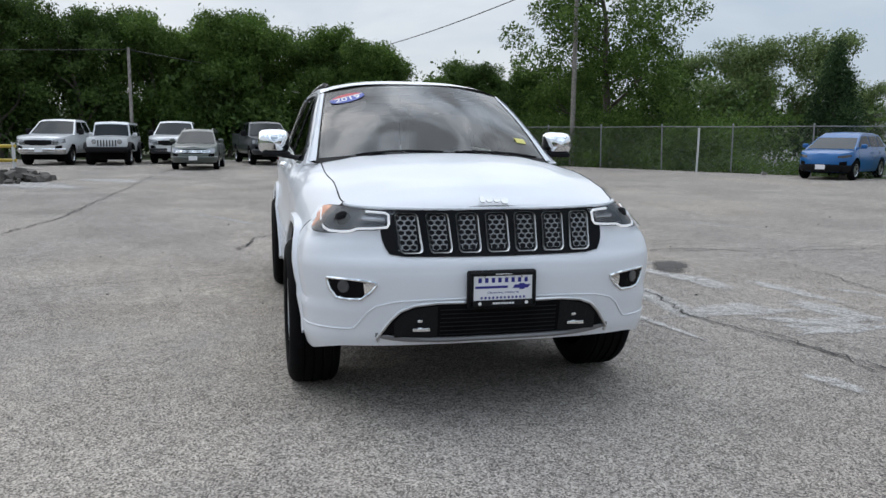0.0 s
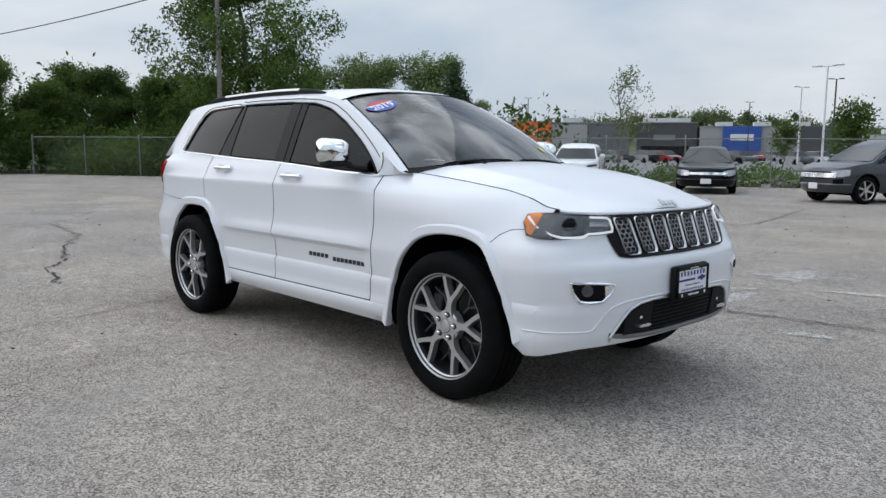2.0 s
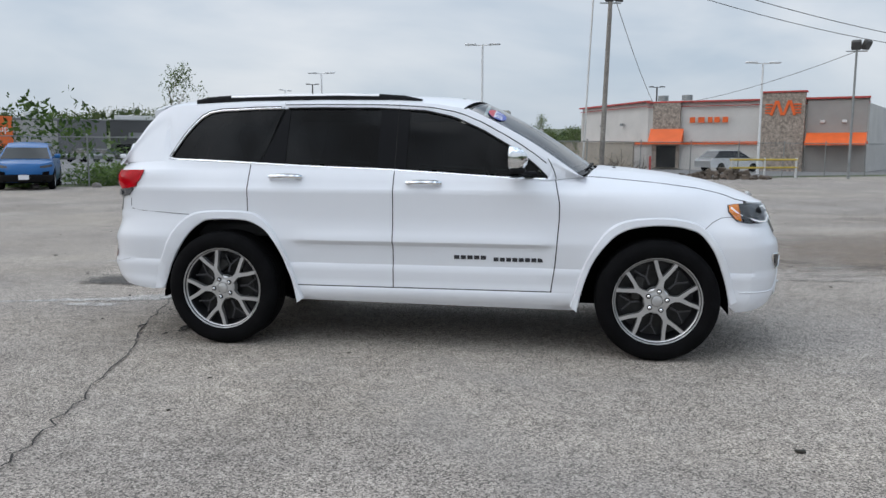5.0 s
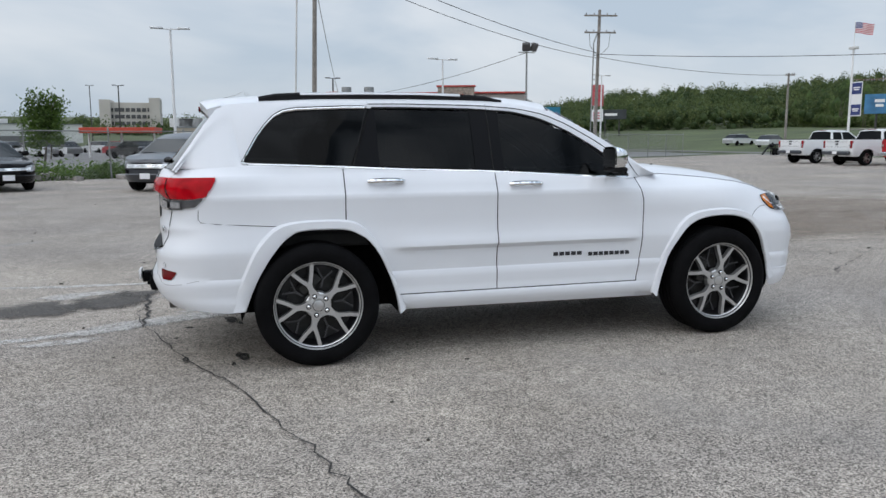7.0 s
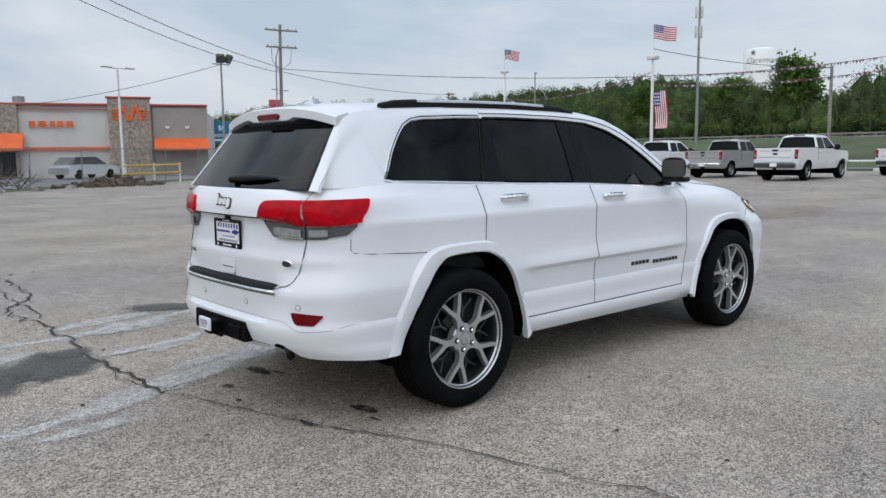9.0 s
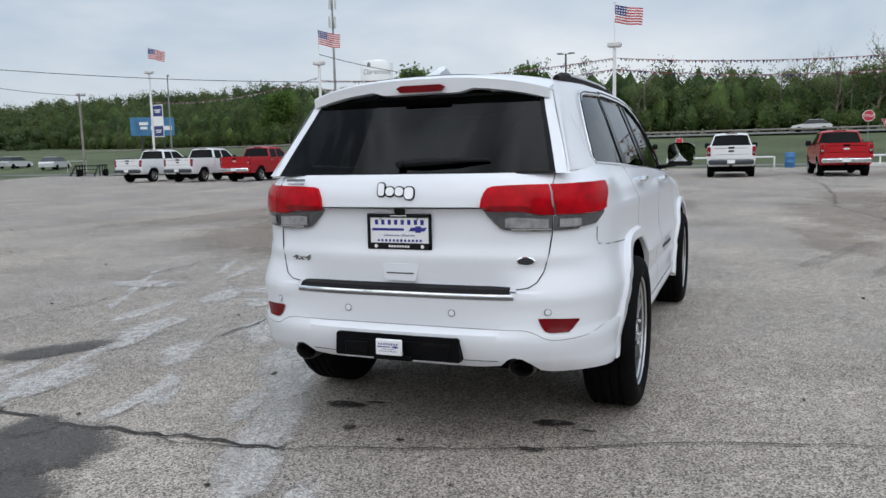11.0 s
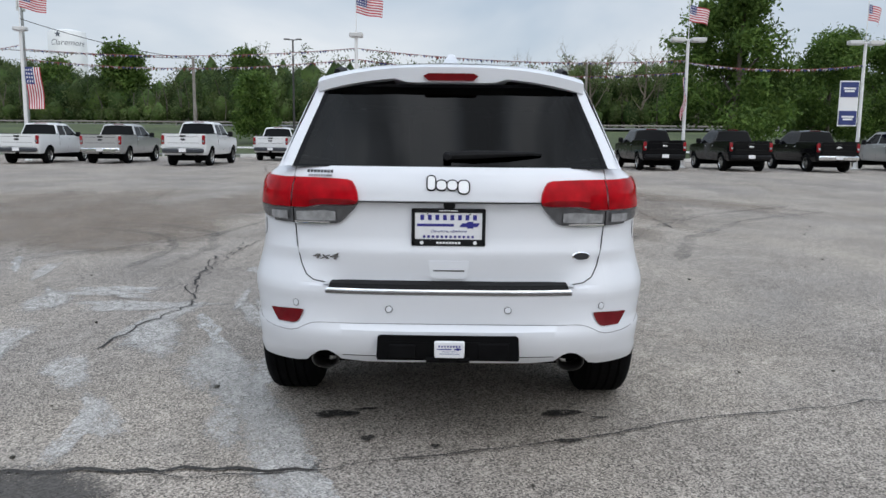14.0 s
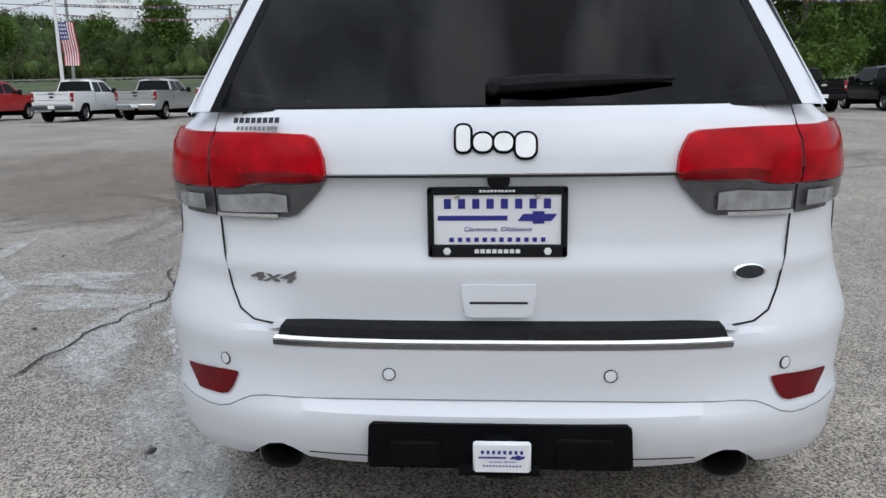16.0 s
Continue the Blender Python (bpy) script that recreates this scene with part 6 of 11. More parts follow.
SPECS = {
    # rows (z, rear x, front x, half width); top of the lower body; cabin outline A..D; belt and roof half widths
    "pickup": dict(rows=[(0.42, -2.80, 2.72, 0.88), (0.58, -2.88, 2.90, 0.96), (0.80, -2.92, 2.95, 0.99), (1.05, -2.92, 2.93, 0.99), (1.25, -2.92, 2.88, 0.975), (1.42, -2.90, 2.80, 0.955)], xar=-2.72, xaf=2.25, pr=9, pf=3.2,
                   top=[(-3, 1.37), (-0.86, 1.37), (-0.84, 1.30), (1.30, 1.27), (2.0, 1.24), (2.75, 1.16), (3.0, 1.08)], bottom=0.48, axles=(-1.85, 1.85), wheel=(0.40, 0.28, 0.245), arch=0.47,
                   cabin=[(1.42, 1.26), (0.62, 1.84), (0.35, 1.90), (-0.45, 1.90), (-0.68, 1.84), (-0.84, 1.30)], wb=0.93, wr=0.70, split=(0.02,), hgt=1.91),
    "sedan": dict(rows=[(0.22, -2.30, 2.36, 0.82), (0.36, -2.40, 2.46, 0.89), (0.55, -2.44, 2.48, 0.925), (0.75, -2.44, 2.42, 0.915), (0.92, -2.42, 2.30, 0.87), (1.05, -2.36, 2.2, 0.80)], xar=-1.9, xaf=1.6, pr=2.8, pf=2.3,
                  top=[(-2.5, 0.98), (-1.75, 1.02), (-0.8, 0.98), (0.8, 0.93), (1.2, 0.95), (2.0, 0.83), (2.5, 0.70)], bottom=0.24, axles=(-1.41, 1.42), wheel=(0.34, 0.22, 0.225), arch=0.385,
                  cabin=[(1.25, 0.94), (0.35, 1.38), (-0.1, 1.455), (-0.75, 1.45), (-1.15, 1.38), (-1.95, 1.01)], wb=0.83, wr=0.58, split=(-0.22,), hgt=1.46),
    "hatch": dict(rows=[(0.24, -1.98, 1.98, 0.80), (0.38, -2.05, 2.06, 0.86), (0.60, -2.08, 2.08, 0.885), (0.80, -2.07, 2.03, 0.875), (0.98, -2.04, 1.9, 0.84), (1.10, -2.00, 1.8, 0.80)], xar=-1.6, xaf=1.4, pr=2.6, pf=2.2,
                  top=[(-2.1, 1.08), (-1.4, 1.06), (0.6, 1.0), (1.0, 1.02), (1.6, 0.93), (2.1, 0.78)], bottom=0.26, axles=(-1.30, 1.30), wheel=(0.335, 0.22, 0.215), arch=0.385,
                  cabin=[(1.35, 0.99), (0.55, 1.42), (0.1, 1.56), (-1.1, 1.56), (-1.6, 1.48), (-1.98, 1.07)], wb=0.82, wr=0.60, split=(-0.25, -1.15), hgt=1.6),
    "small_suv": dict(rows=[(0.26, -2.02, 2.02, 0.81), (0.40, -2.10, 2.12, 0.87), (0.62, -2.14, 2.15, 0.895), (0.84, -2.13, 2.12, 0.885), (1.02, -2.10, 1.98, 0.85), (1.14, -2.05, 1.9, 0.80)], xar=-1.7, xaf=1.5, pr=2.7, pf=2.4,
                      top=[(-2.2, 1.14), (-1.4, 1.12), (0.6, 1.05), (1.0, 1.07), (1.6, 1.0), (2.0, 0.88), (2.2, 0.8)], bottom=0.28, axles=(-1.28, 1.28), wheel=(0.355, 0.235, 0.25), arch=0.405,
                      cabin=[(1.12, 1.06), (0.36, 1.50), (0.02, 1.61), (-0.5, 1.645), (-1.2, 1.60), (-1.62, 1.50), (-2.02, 1.13)], wb=0.83, wr=0.58, split=(-0.32,), hgt=1.66),
    "wagon": dict(rows=[(0.26, -2.26, 2.22, 0.78), (0.40, -2.34, 2.32, 0.84), (0.60, -2.36, 2.34, 0.865), (0.80, -2.35, 2.26, 0.855), (0.95, -2.33, 2.1, 0.82), (1.05, -2.3, 2.0, 0.78)], xar=-1.95, xaf=1.6, pr=3, pf=2.6,
                  top=[(-2.4, 1.03), (0.7, 0.96), (1.1, 0.97), (1.8, 0.88), (2.4, 0.76)], bottom=0.28, axles=(-1.33, 1.32), wheel=(0.335, 0.215, 0.21), arch=0.385,
                  cabin=[(1.22, 0.96), (0.42, 1.42), (0.1, 1.50), (-1.75, 1.50), (-1.95, 1.44), (-2.28, 1.04)], wb=0.77, wr=0.57, split=(-0.22, -1.15), hgt=1.55),
    "off_roader": dict(rows=[(0.50, -2.05, 1.95, 0.74), (0.65, -2.08, 2.02, 0.78), (0.85, -2.10, 2.05, 0.80), (1.05, -2.10, 2.05, 0.80), (1.20, -2.10, 2.02, 0.79)], xar=-2.0, xaf=1.9, pr=8, pf=7,
                       top=[(-2.2, 1.16), (0.8, 1.16), (0.95, 1.22), (2.1, 1.14)], bottom=0.55, axles=(-1.45, 1.48), wheel=(0.41, 0.27, 0.225), arch=0.47,
                       cabin=[(0.86, 1.18), (0.62, 1.72), (0.50, 1.80), (-1.95, 1.80), (-2.05, 1.76), (-2.10, 1.16)], wb=0.77, wr=0.68, split=(-0.15, -1.05), hgt=1.82),
}


def vehicle(name, label, category, kind, paint, place, heading, group="", tail=True, small=False, bumper=None):
    """One parked vehicle. place: middle of its wheelbase on the ground; heading: degrees from +x."""
    sp = SPECS[kind]
    root = thing(name, label, category, Matrix.Translation((*place, 0)) @ Matrix.Rotation(radians(heading), 4, "Z"), group)
    col = PAINTS[paint]
    xa0, xa1 = sp["axles"]
    ra = sp["arch"]
    arches = []
    for xa in (xa0, xa1):
        arches.append([(xa + ra * math.cos(radians(180 - 15 * i)) * 1.02, 0.02 + sp["wheel"][0] + ra * math.sin(radians(15 * i))) for i in range(13)])
        arches[-1][0] = (arches[-1][0][0], 0.2)
        arches[-1][-1] = (arches[-1][-1][0], 0.2)
    body = Shell(sp["rows"], sp["xar"], sp["xaf"], sp["pr"], sp["pf"], sp["top"], [(-9, sp["bottom"]), (9, sp["bottom"])], arches)
    step = 0.16 if not small else 0.3
    xs_ = sorted({round(sp["xar"] + 0.001 + step * i, 3) for i in range(int((sp["xaf"] - sp["xar"]) / step) + 1)} | {round(p[0], 3) for a in arches for p in a if sp["xar"] < p[0] < sp["xaf"]} | {sp["xar"], sp["xaf"]})
    if kind == "pickup":
        xs_ = sorted(set(xs_) | {-0.86, -0.84})
    cols = [("r", a) for a in range(0, 90, 10)] + [("x", x) for x in xs_] + [("f", a) for a in range(85, -1, -10 if small else -5)] + [("f", 0)]
    zl = [r[0] for r in sp["rows"]]
    zl = sorted(zl + [(a + c) / 2 for a, c in zip(zl, zl[1:])])
    b = Buf()
    for s in (-1, 1):
        b.grid([[body.pos(c, min(max(z, body.zbot(c)), body.ztop(c)), 0, s) for z in [zl[0]] + zl + [9.0]] for c in cols])
    lid = []
    for c in cols:
        x, y, z = body.pos(c, body.ztop(c))
        hood = x > 0.9
        lid.append([(x, y * v, z + (0.035 * (1 - v * v) if hood else 0.0)) for v in (-1, -0.6, -0.2, 0.2, 0.6, 1)])
    b.grid(lid)
    part("body", b.mesh("body", col, sharp=35), root)
    # wheel housings and underside
    b = Buf()
    b.box((xa0 + xa1) / 2, 0, sp["bottom"] + 0.10, (xa1 - xa0) + 1.2, sp["wb"] * 1.5, 0.18)
    for xa in (xa0, xa1):
        b.box(xa, 0, sp["wheel"][0] + 0.12, ra * 1.9, sp["wb"] * 1.75, ra * 1.25)
    part("underside", b.mesh("underside", LINER, sharp=25), root)
    # cabin
    cab = sp["cabin"]
    zb, zr = min(cab[0][1], cab[-1][1]), max(p[1] for p in cab)
    yw = lambda z: sp["wb"] + (sp["wr"] - sp["wb"]) * (z - zb) / (zr - zb)
    b = Buf()
    rows_ = []
    for x, z in cab:
        y = yw(z)
        rows_.append([(x, y * v, z + (0.04 * (1 - v * v) if z > zr - 0.1 else 0.0)) for v in (-1, -0.75, -0.4, 0, 0.4, 0.75, 1)])
    b.grid(rows_)
    for s in (-1, 1):
        b.add([(x, s * yw(z), z) for x, z in cab], [tuple(range(len(cab)))])
    part("cabin", b.mesh("cabin", col, sharp=28), root)
    # glass
    def slope_x(front, z):
        pts = cab[:3] if front else cab[::-1][:3]
        for (x0, z0), (x1, z1) in zip(pts, pts[1:]):
            if z0 <= z <= z1:
                return x0 + (x1 - x0) * (z - z0) / (z1 - z0)
        return pts[-1][0] if z > pts[-1][1] else pts[0][0]
    def pane(nm, p0, p1, mt):
        (x0, z0), (x1, z1) = p0, p1
        nx, nz = (z1 - z0), -(x1 - x0)
        ln = math.hypot(nx, nz)
        nx, nz = nx / ln * 0.012, nz / ln * 0.012
        if nz < 0:
            nx, nz = -nx, -nz
        g = Buf()
        g.grid([[(x0 + (x1 - x0) * t + nx, yw(z0 + (z1 - z0) * t) * 0.93 * v, z0 + (z1 - z0) * t + nz + (0.046 if z1 > zr - 0.1 else 0.004) * (1 - (0.93 * v) ** 2) * t) for v in (-1, -0.8, -0.43, 0, 0.43, 0.8, 1)] for t in (0.06, 0.5, 0.93)])
        part(nm, g.mesh(nm, mt), root)
    pane("windscreen", cab[0], cab[1], CLEAR_WIND)
    pane("rear_window", cab[-1], cab[-2], DARK_GLASS)
    z0, z1 = max(cab[0][1], cab[-1][1]) + 0.03, zr - 0.10
    cuts = [None, *sp["split"], None]
    for s in (-1, 1):
        for a, c in zip(cuts, cuts[1:]):
            f0 = (slope_x(True, z0) - 0.16, slope_x(True, z1) - 0.10) if a is None else (a - 0.04, a - 0.04)
            f1 = (slope_x(False, z0) + 0.14, slope_x(False, z1) + 0.10) if c is None else (c + 0.04, c + 0.04)
            g = Buf()
            g.add([(f0[0], s * (yw(z0) + 0.008), z0), (f1[0], s * (yw(z0) + 0.008), z0), (f1[1], s * (yw(z1) + 0.008), z1), (f0[1], s * (yw(z1) + 0.008), z1)], [(0, 1, 2, 3)])
            part("side_window", g.mesh("side_window", DARK_GLASS, sharp=0), root)
    # wheels
    r, w, rim = sp["wheel"]
    for xa in (xa0, xa1):
        for s in (-1, 1):
            wheel_parts(root, r, w, rim, xa, s, sp["rows"][1][3] - w / 2 + (0.02 if kind != "off_roader" else 0.10), 6 if kind != "sedan" else 8, SATIN, 24)
    # mirrors
    for s in (-1, 1):
        b = Buf()
        b.box(cab[0][0] - 0.42, s * (sp["wb"] + 0.13), zb + 0.13, 0.12, 0.20 if kind != "pickup" else 0.24, 0.15 if kind != "pickup" else 0.24, 0, 0.04)
        b.box(cab[0][0] - 0.42, s * (sp["wb"] + 0.02), zb + 0.08, 0.06, 0.12, 0.05, 0, 0.015)
        part("door_mirror", b.mesh("door_mirror", BLACK_PLASTIC if kind == "pickup" else col), root)
    # door handles and seams
    for s in (-1, 1):
        b = Buf()
        for sx_ in [cab[0][0] - 0.25, *sp["split"]][:3]:
            if abs(sx_ - xa0) > ra * 0.9 or sx_ > 0:
                b.tube([body.pos(body.col_x(sx_), z, 0.001, s) for z in (sp["bottom"] + 0.08, 0.75, zb - 0.02)], 0.006, 4)
        if kind == "pickup":
            b.tube([body.pos(("x", -0.85), z, 0.001, s) for z in (0.5, 0.9, 1.3, 1.37)], 0.011, 4)
        part("door_seam", b.mesh("door_seam", DARK_GAP_SHADE), root)
        for sx_ in sp["split"][:1]:
            for d in (0.14, -0.75):
                part("door_handle", Buf().box(sx_ + d, s * (body.raw(("x", sx_), zb - 0.12)[1] + 0.015), zb - 0.10, 0.16, 0.03, 0.03, 0, 0.01).mesh("door_handle", col if kind != "pickup" else CHROME), root)
    # front end
    zf0, zf1 = sp["rows"][2][0], body.ztop(("f", 0))
    for s in (-1, 1):
        wf = body.raw(("f", 60), zf1 - 0.1)[1]
        hb = 0.0 if kind != "hatch" else 0.09
        lp = [(wf * 0.62, zf1 - 0.20 + hb, zf1 - 0.05), (wf * 0.85, zf1 - 0.20 + hb, zf1 - 0.02), (wf * 1.05, zf1 - 0.16 + hb, zf1 + 0.0)]
        if kind == "off_roader":
            continue
        part("headlamp", shell_patch(body, "f", dense(lp), 0.012, 2, s).mesh("headlamp", LAMP_BRIGHT if kind != "hatch" else SMOKE_LENS), root)
        fg = [(wf * 0.70, zf0 - 0.12, zf0 + 0.0), (wf * 0.95, zf0 - 0.10, zf0 + 0.03)]
        part("fog_lamp", shell_patch(body, "f", dense(fg), 0.010, 2, s).mesh("fog_lamp", BLACK_GLOSS), root)
    g = Buf()
    closed_nose = kind == "hatch"
    gz0 = zf0 + 0.02 if not closed_nose else zf0 - 0.20
    for s in (-1, 1):
        shell_patch(body, "f", dense([(0.0, gz0, zf1 - 0.06), (0.3, gz0, zf1 - 0.06), (0.52, gz0 + 0.06, zf1 - 0.07)]) if not closed_nose else dense([(0.0, gz0, gz0 + 0.12), (0.45, gz0, gz0 + 0.12), (0.6, gz0 + 0.03, gz0 + 0.10)]), 0.010, 3, s, g)
    if kind != "off_roader":
        part("grille", g.mesh("grille", BLACK_GLOSS), root)
    b = Buf()
    if kind == "off_roader":
        for k in range(-3, 4):
            b.box(body.raw(("f", 5), 1.0)[0] + 0.012, k * 0.115, zf1 - 0.22, 0.03, 0.045, 0.26, 0, 0.012)
        part("grille_bars", b.mesh("grille_bars", BLACK_GLOSS), root)
    else:
        for k in range(4):
            z = gz0 + 0.04 + k * (zf1 - 0.12 - gz0) / 4 if not closed_nose else gz0 + 0.02 + 0.025 * k
            b.tube([body.pos(("f", a), z, 0.016, s) for s, a in ((-1, 40), (-1, 25), (-1, 10), (1, 0), (1, 10), (1, 25), (1, 40))], 0.011, 5)
        part("grille_bars", b.mesh("grille_bars", CHROME if kind not in ("pickup", "hatch") else BLACK_PLASTIC), root)
    b = Buf()
    for s in (-1, 1):
        z = sp["rows"][1][0]
        b.grid([[body.pos(("f", a), zz, o, s) for zz, o in ((z + 0.12, 0.004), (z + 0.09, 0.03), (z - 0.06, 0.03), (z - 0.12, 0.0))] for a in range(0, 71, 10)])
    part("front_bumper", b.mesh("front_bumper", bumper or (CHROME if kind == "pickup" and paint in ("white", "silver") else (BLACK_PLASTIC if kind in ("off_roader", "hatch") else col))), root)
    part("front_plate", Buf().box(sp["rows"][1][2] + 0.055, 0, sp["rows"][1][0] + 0.05, 0.01, 0.31, 0.155, 0, 0.004).mesh("front_plate", PLATE_WHITE), root, "white dealer plate with plain bar")
    # rear end
    if tail:
        if kind == "pickup":
            xr_ = -2.925
            b = Buf()
            b.prism([(-0.76, 0.80), (0.76, 0.80), (0.77, 1.34), (0.74, 1.37), (-0.74, 1.37), (-0.77, 1.34)], xr_ - 0.025, xr_ + 0.02, 0, "x")
            part("tailgate", b.mesh("tailgate", col, sharp=25), root)
            b = Buf()
            for z in (0.99, 1.25):
                b.box(xr_ - 0.027, 0, z, 0.01, 1.40, 0.012, 0)
            b.box(xr_ - 0.03, 0, 1.27, 0.02, 0.26, 0.08, 0, 0.02)
            part("tailgate_relief", b.mesh("tailgate_relief", BLACK_GLOSS if paint != "black" else DARK_GAP_SHADE), root)
            part("maker_emblem", Buf().lathe([(0.5, 0.0), (0.4, -0.01), (0.0, -0.012)], 16, 0, "x", Matrix.Translation((xr_ - 0.03, 0, 1.13)) @ Matrix.Diagonal((1, 0.24, 0.095, 1))).mesh("maker_emblem", SATIN if paint in ("black", "red", "deep_red") else INK_BLACK), root)
            for s in (-1, 1):
                b = Buf()
                b.box(xr_ + 0.055, s * 0.905, 1.12, 0.15, 0.14, 0.40, 0, 0.03)
                part("tail_lamp", b.mesh("tail_lamp", TRUCK_LENS), root)
                part("reverse_light", Buf().box(xr_ - 0.035, s * 0.885, 1.06, 0.02, 0.10, 0.09, 0, 0.01).mesh("reverse_light", LAMP_BRIGHT), root)
            b = Buf()
            b.box(xr_ - 0.06, 0, 0.66, 0.20, 1.84, 0.20, 0, 0.05)
            part("rear_bumper", b.mesh("rear_bumper", bumper or (CHROME if paint in ("silver", "red", "deep_red") else (BLACK_PLASTIC if paint == "black" else PAINTS["grey"]))), root)
            part("rear_plate", Buf().box(xr_ - 0.165, 0, 0.68, 0.012, 0.31, 0.155, 0, 0.004).mesh("rear_plate", PLATE_WHITE), root, "white dealer plate with plain bar")
            b = Buf()
            b.box(xr_ - 0.03, 0, 0.50, 0.20, 0.10, 0.10, 0, 0.02)
            part("hitch", b.mesh("hitch", LINER), root)
            b = Buf()
            b.tube([(xr_ + 0.35, -0.55, 0.45), (xr_ + 0.02, -0.55, 0.43)], 0.045, 8)
            part("tailpipe", b.mesh("tailpipe", LINER), root)
            b = Buf()
            b.tube([(-1.85, -0.85, 0.42), (-1.85, 0.85, 0.42)], 0.07, 8)
            part("axle", b.mesh("axle", LINER), root)
            b = Buf()
            b.box(-0.62, 0, 1.905, 0.10, 0.50, 0.03, 0, 0.01)
            part("cab_brake_light", b.mesh("cab_brake_light", DARK_RED), root)
            for s in (-1, 1):
                b = Buf()
                b.box(-1.87, s * 0.93, 1.385, 2.0, 0.07, 0.03, 0, 0.01)
                part("bed_rail_cap", b.mesh("bed_rail_cap", BLACK_PLASTIC), root)
        else:
            zt = body.ztop(("r", 0))
            for s in (-1, 1):
                wf = body.raw(("r", 60), zt - 0.1)[1]
                part("tail_lamp", shell_patch(body, "r", dense([(wf * 0.70, zt - 0.30, zt - 0.06), (wf * 1.02, zt - 0.28, zt - 0.04)]), 0.012, 2, s).mesh("tail_lamp", RED_LENS), root)
            if kind == "off_roader":
                wheel = Buf().lathe([(0.24, -0.22), (0.40, -0.2), (0.40, 0.0), (0.2, 0.02)], 24, 0, "x", Matrix.Translation((-2.14, 0, 1.02)))
                part("spare_wheel", wheel.mesh("spare_wheel", RUBBER), root)
    if kind == "off_roader":
        for xa in (xa0, xa1):
            for s in (-1, 1):
                b = Buf()
                prof = [(xa - 0.58, 0.62), (xa - 0.42, 0.88), (xa - 0.2, 0.95), (xa + 0.25, 0.95), (xa + 0.48, 0.82), (xa + 0.58, 0.66)]
                b.grid([[(x, s * y, z + dz) for x, z in prof] for y, dz in ((0.76, 0.03), (0.93, 0.0), (0.94, -0.05))])
                part("wheel_flare", b.mesh("wheel_flare", BLACK_PLASTIC), root)
        for s in (-1, 1):
            part("round_headlamp", Buf().lathe([(0.10, 0.0), (0.09, 0.02), (0.0, 0.03)], 18, 0, "x", Matrix.Translation((2.05, s * 0.50, 0.99))).mesh("round_headlamp", LAMP_BRIGHT), root)
        b = Buf()
        b.box(2.15, 0, 0.66, 0.22, 1.66, 0.22, 0, 0.05)
        part("black_bumper", b.mesh("black_bumper", BLACK_PLASTIC), root)
    if kind == "wagon":
        for s in (-1, 1):
            b = Buf()
            b.tube([(0.05, s * sp["wr"] * 0.92, zr + 0.0), (-0.1, s * sp["wr"] * 0.92, zr + 0.05), (-1.3, s * sp["wr"] * 0.92, zr + 0.05), (-1.45, s * sp["wr"] * 0.92, zr + 0.0)], 0.018, 6)
            part("roof_rail", b.mesh("roof_rail", SATIN), root)
    return root


ROW = "pickups along the far row"
for px, py, paint, lab in (
        (33.4, 32.6, "white", "white crew cab pickup with grey bumper parked in row"), (33.0, 28.6, "white", "white crew cab pickup parked beside red pickup"),
        (33.2, 24.9, "red", "bright red crew cab pickup with chrome bumper"), (33.0, 19.9, "white", "white crew cab pickup with red tail lamps"),
        (34.2, 16.6, "silver", "silver crew cab pickup with chrome bumper"), (32.4, 12.0, "white", "tall white heavy duty crew cab pickup"),
        (41.5, 10.2, "white", "white pickup parked by the far kerb"), (32.6, 3.8, "deep_red", "dark red crew cab pickup with chrome bumper"),
        (33.1, -0.7, "white", "white crew cab pickup with black bumper"), (33.0, -5.1, "red", "red crew cab pickup with chrome bumper"),
        (32.8, -9.7, "black", "black crew cab pickup with red tail lamps"), (32.8, -13.6, "black", "black crew cab pickup beside another black pickup"),
        (32.7, -17.5, "black", "black crew cab pickup with chrome bumper in row"), (33.6, -22.3, "silver", "pale silver pickup at the row's end")):
    v = vehicle("pickup", lab, "pickup truck", "pickup", paint, (px, py), 1.5, ROW, bumper=CHROME if "chrome" in lab else None)
    if "heavy duty" in lab:
        v.scale = (1.06, 1.0, 1.06)

FRONT_ROW = "cars along the fence"
LOT_DIR = math.degrees(math.atan2(-0.857, 0.514))
def behind(x, y, d, head):
    return (x - d * math.cos(radians(head)), y - d * math.sin(radians(head)))
vehicle("hatchback", "bright blue electric hatchback parked against the fence", "car", "hatch", "blue", behind(-17.0, 18.0, 1.2, LOT_DIR), LOT_DIR, FRONT_ROW)
vehicle("hatchback", "white electric hatchback with black trim near the fence", "car", "hatch", "white", behind(-13.3, 19.6, 1.2, LOT_DIR), LOT_DIR, FRONT_ROW)
vehicle("sedan", "black sedan with wide chrome-edged grille", "car", "sedan", "black", behind(-8.1, 19.6, 1.3, LOT_DIR - 3), LOT_DIR - 3, FRONT_ROW)
vehicle("small_suv", "dark grey small suv with chrome grille bars", "car", "small_suv", "grey", (-2.9, 19.3), -117, FRONT_ROW)

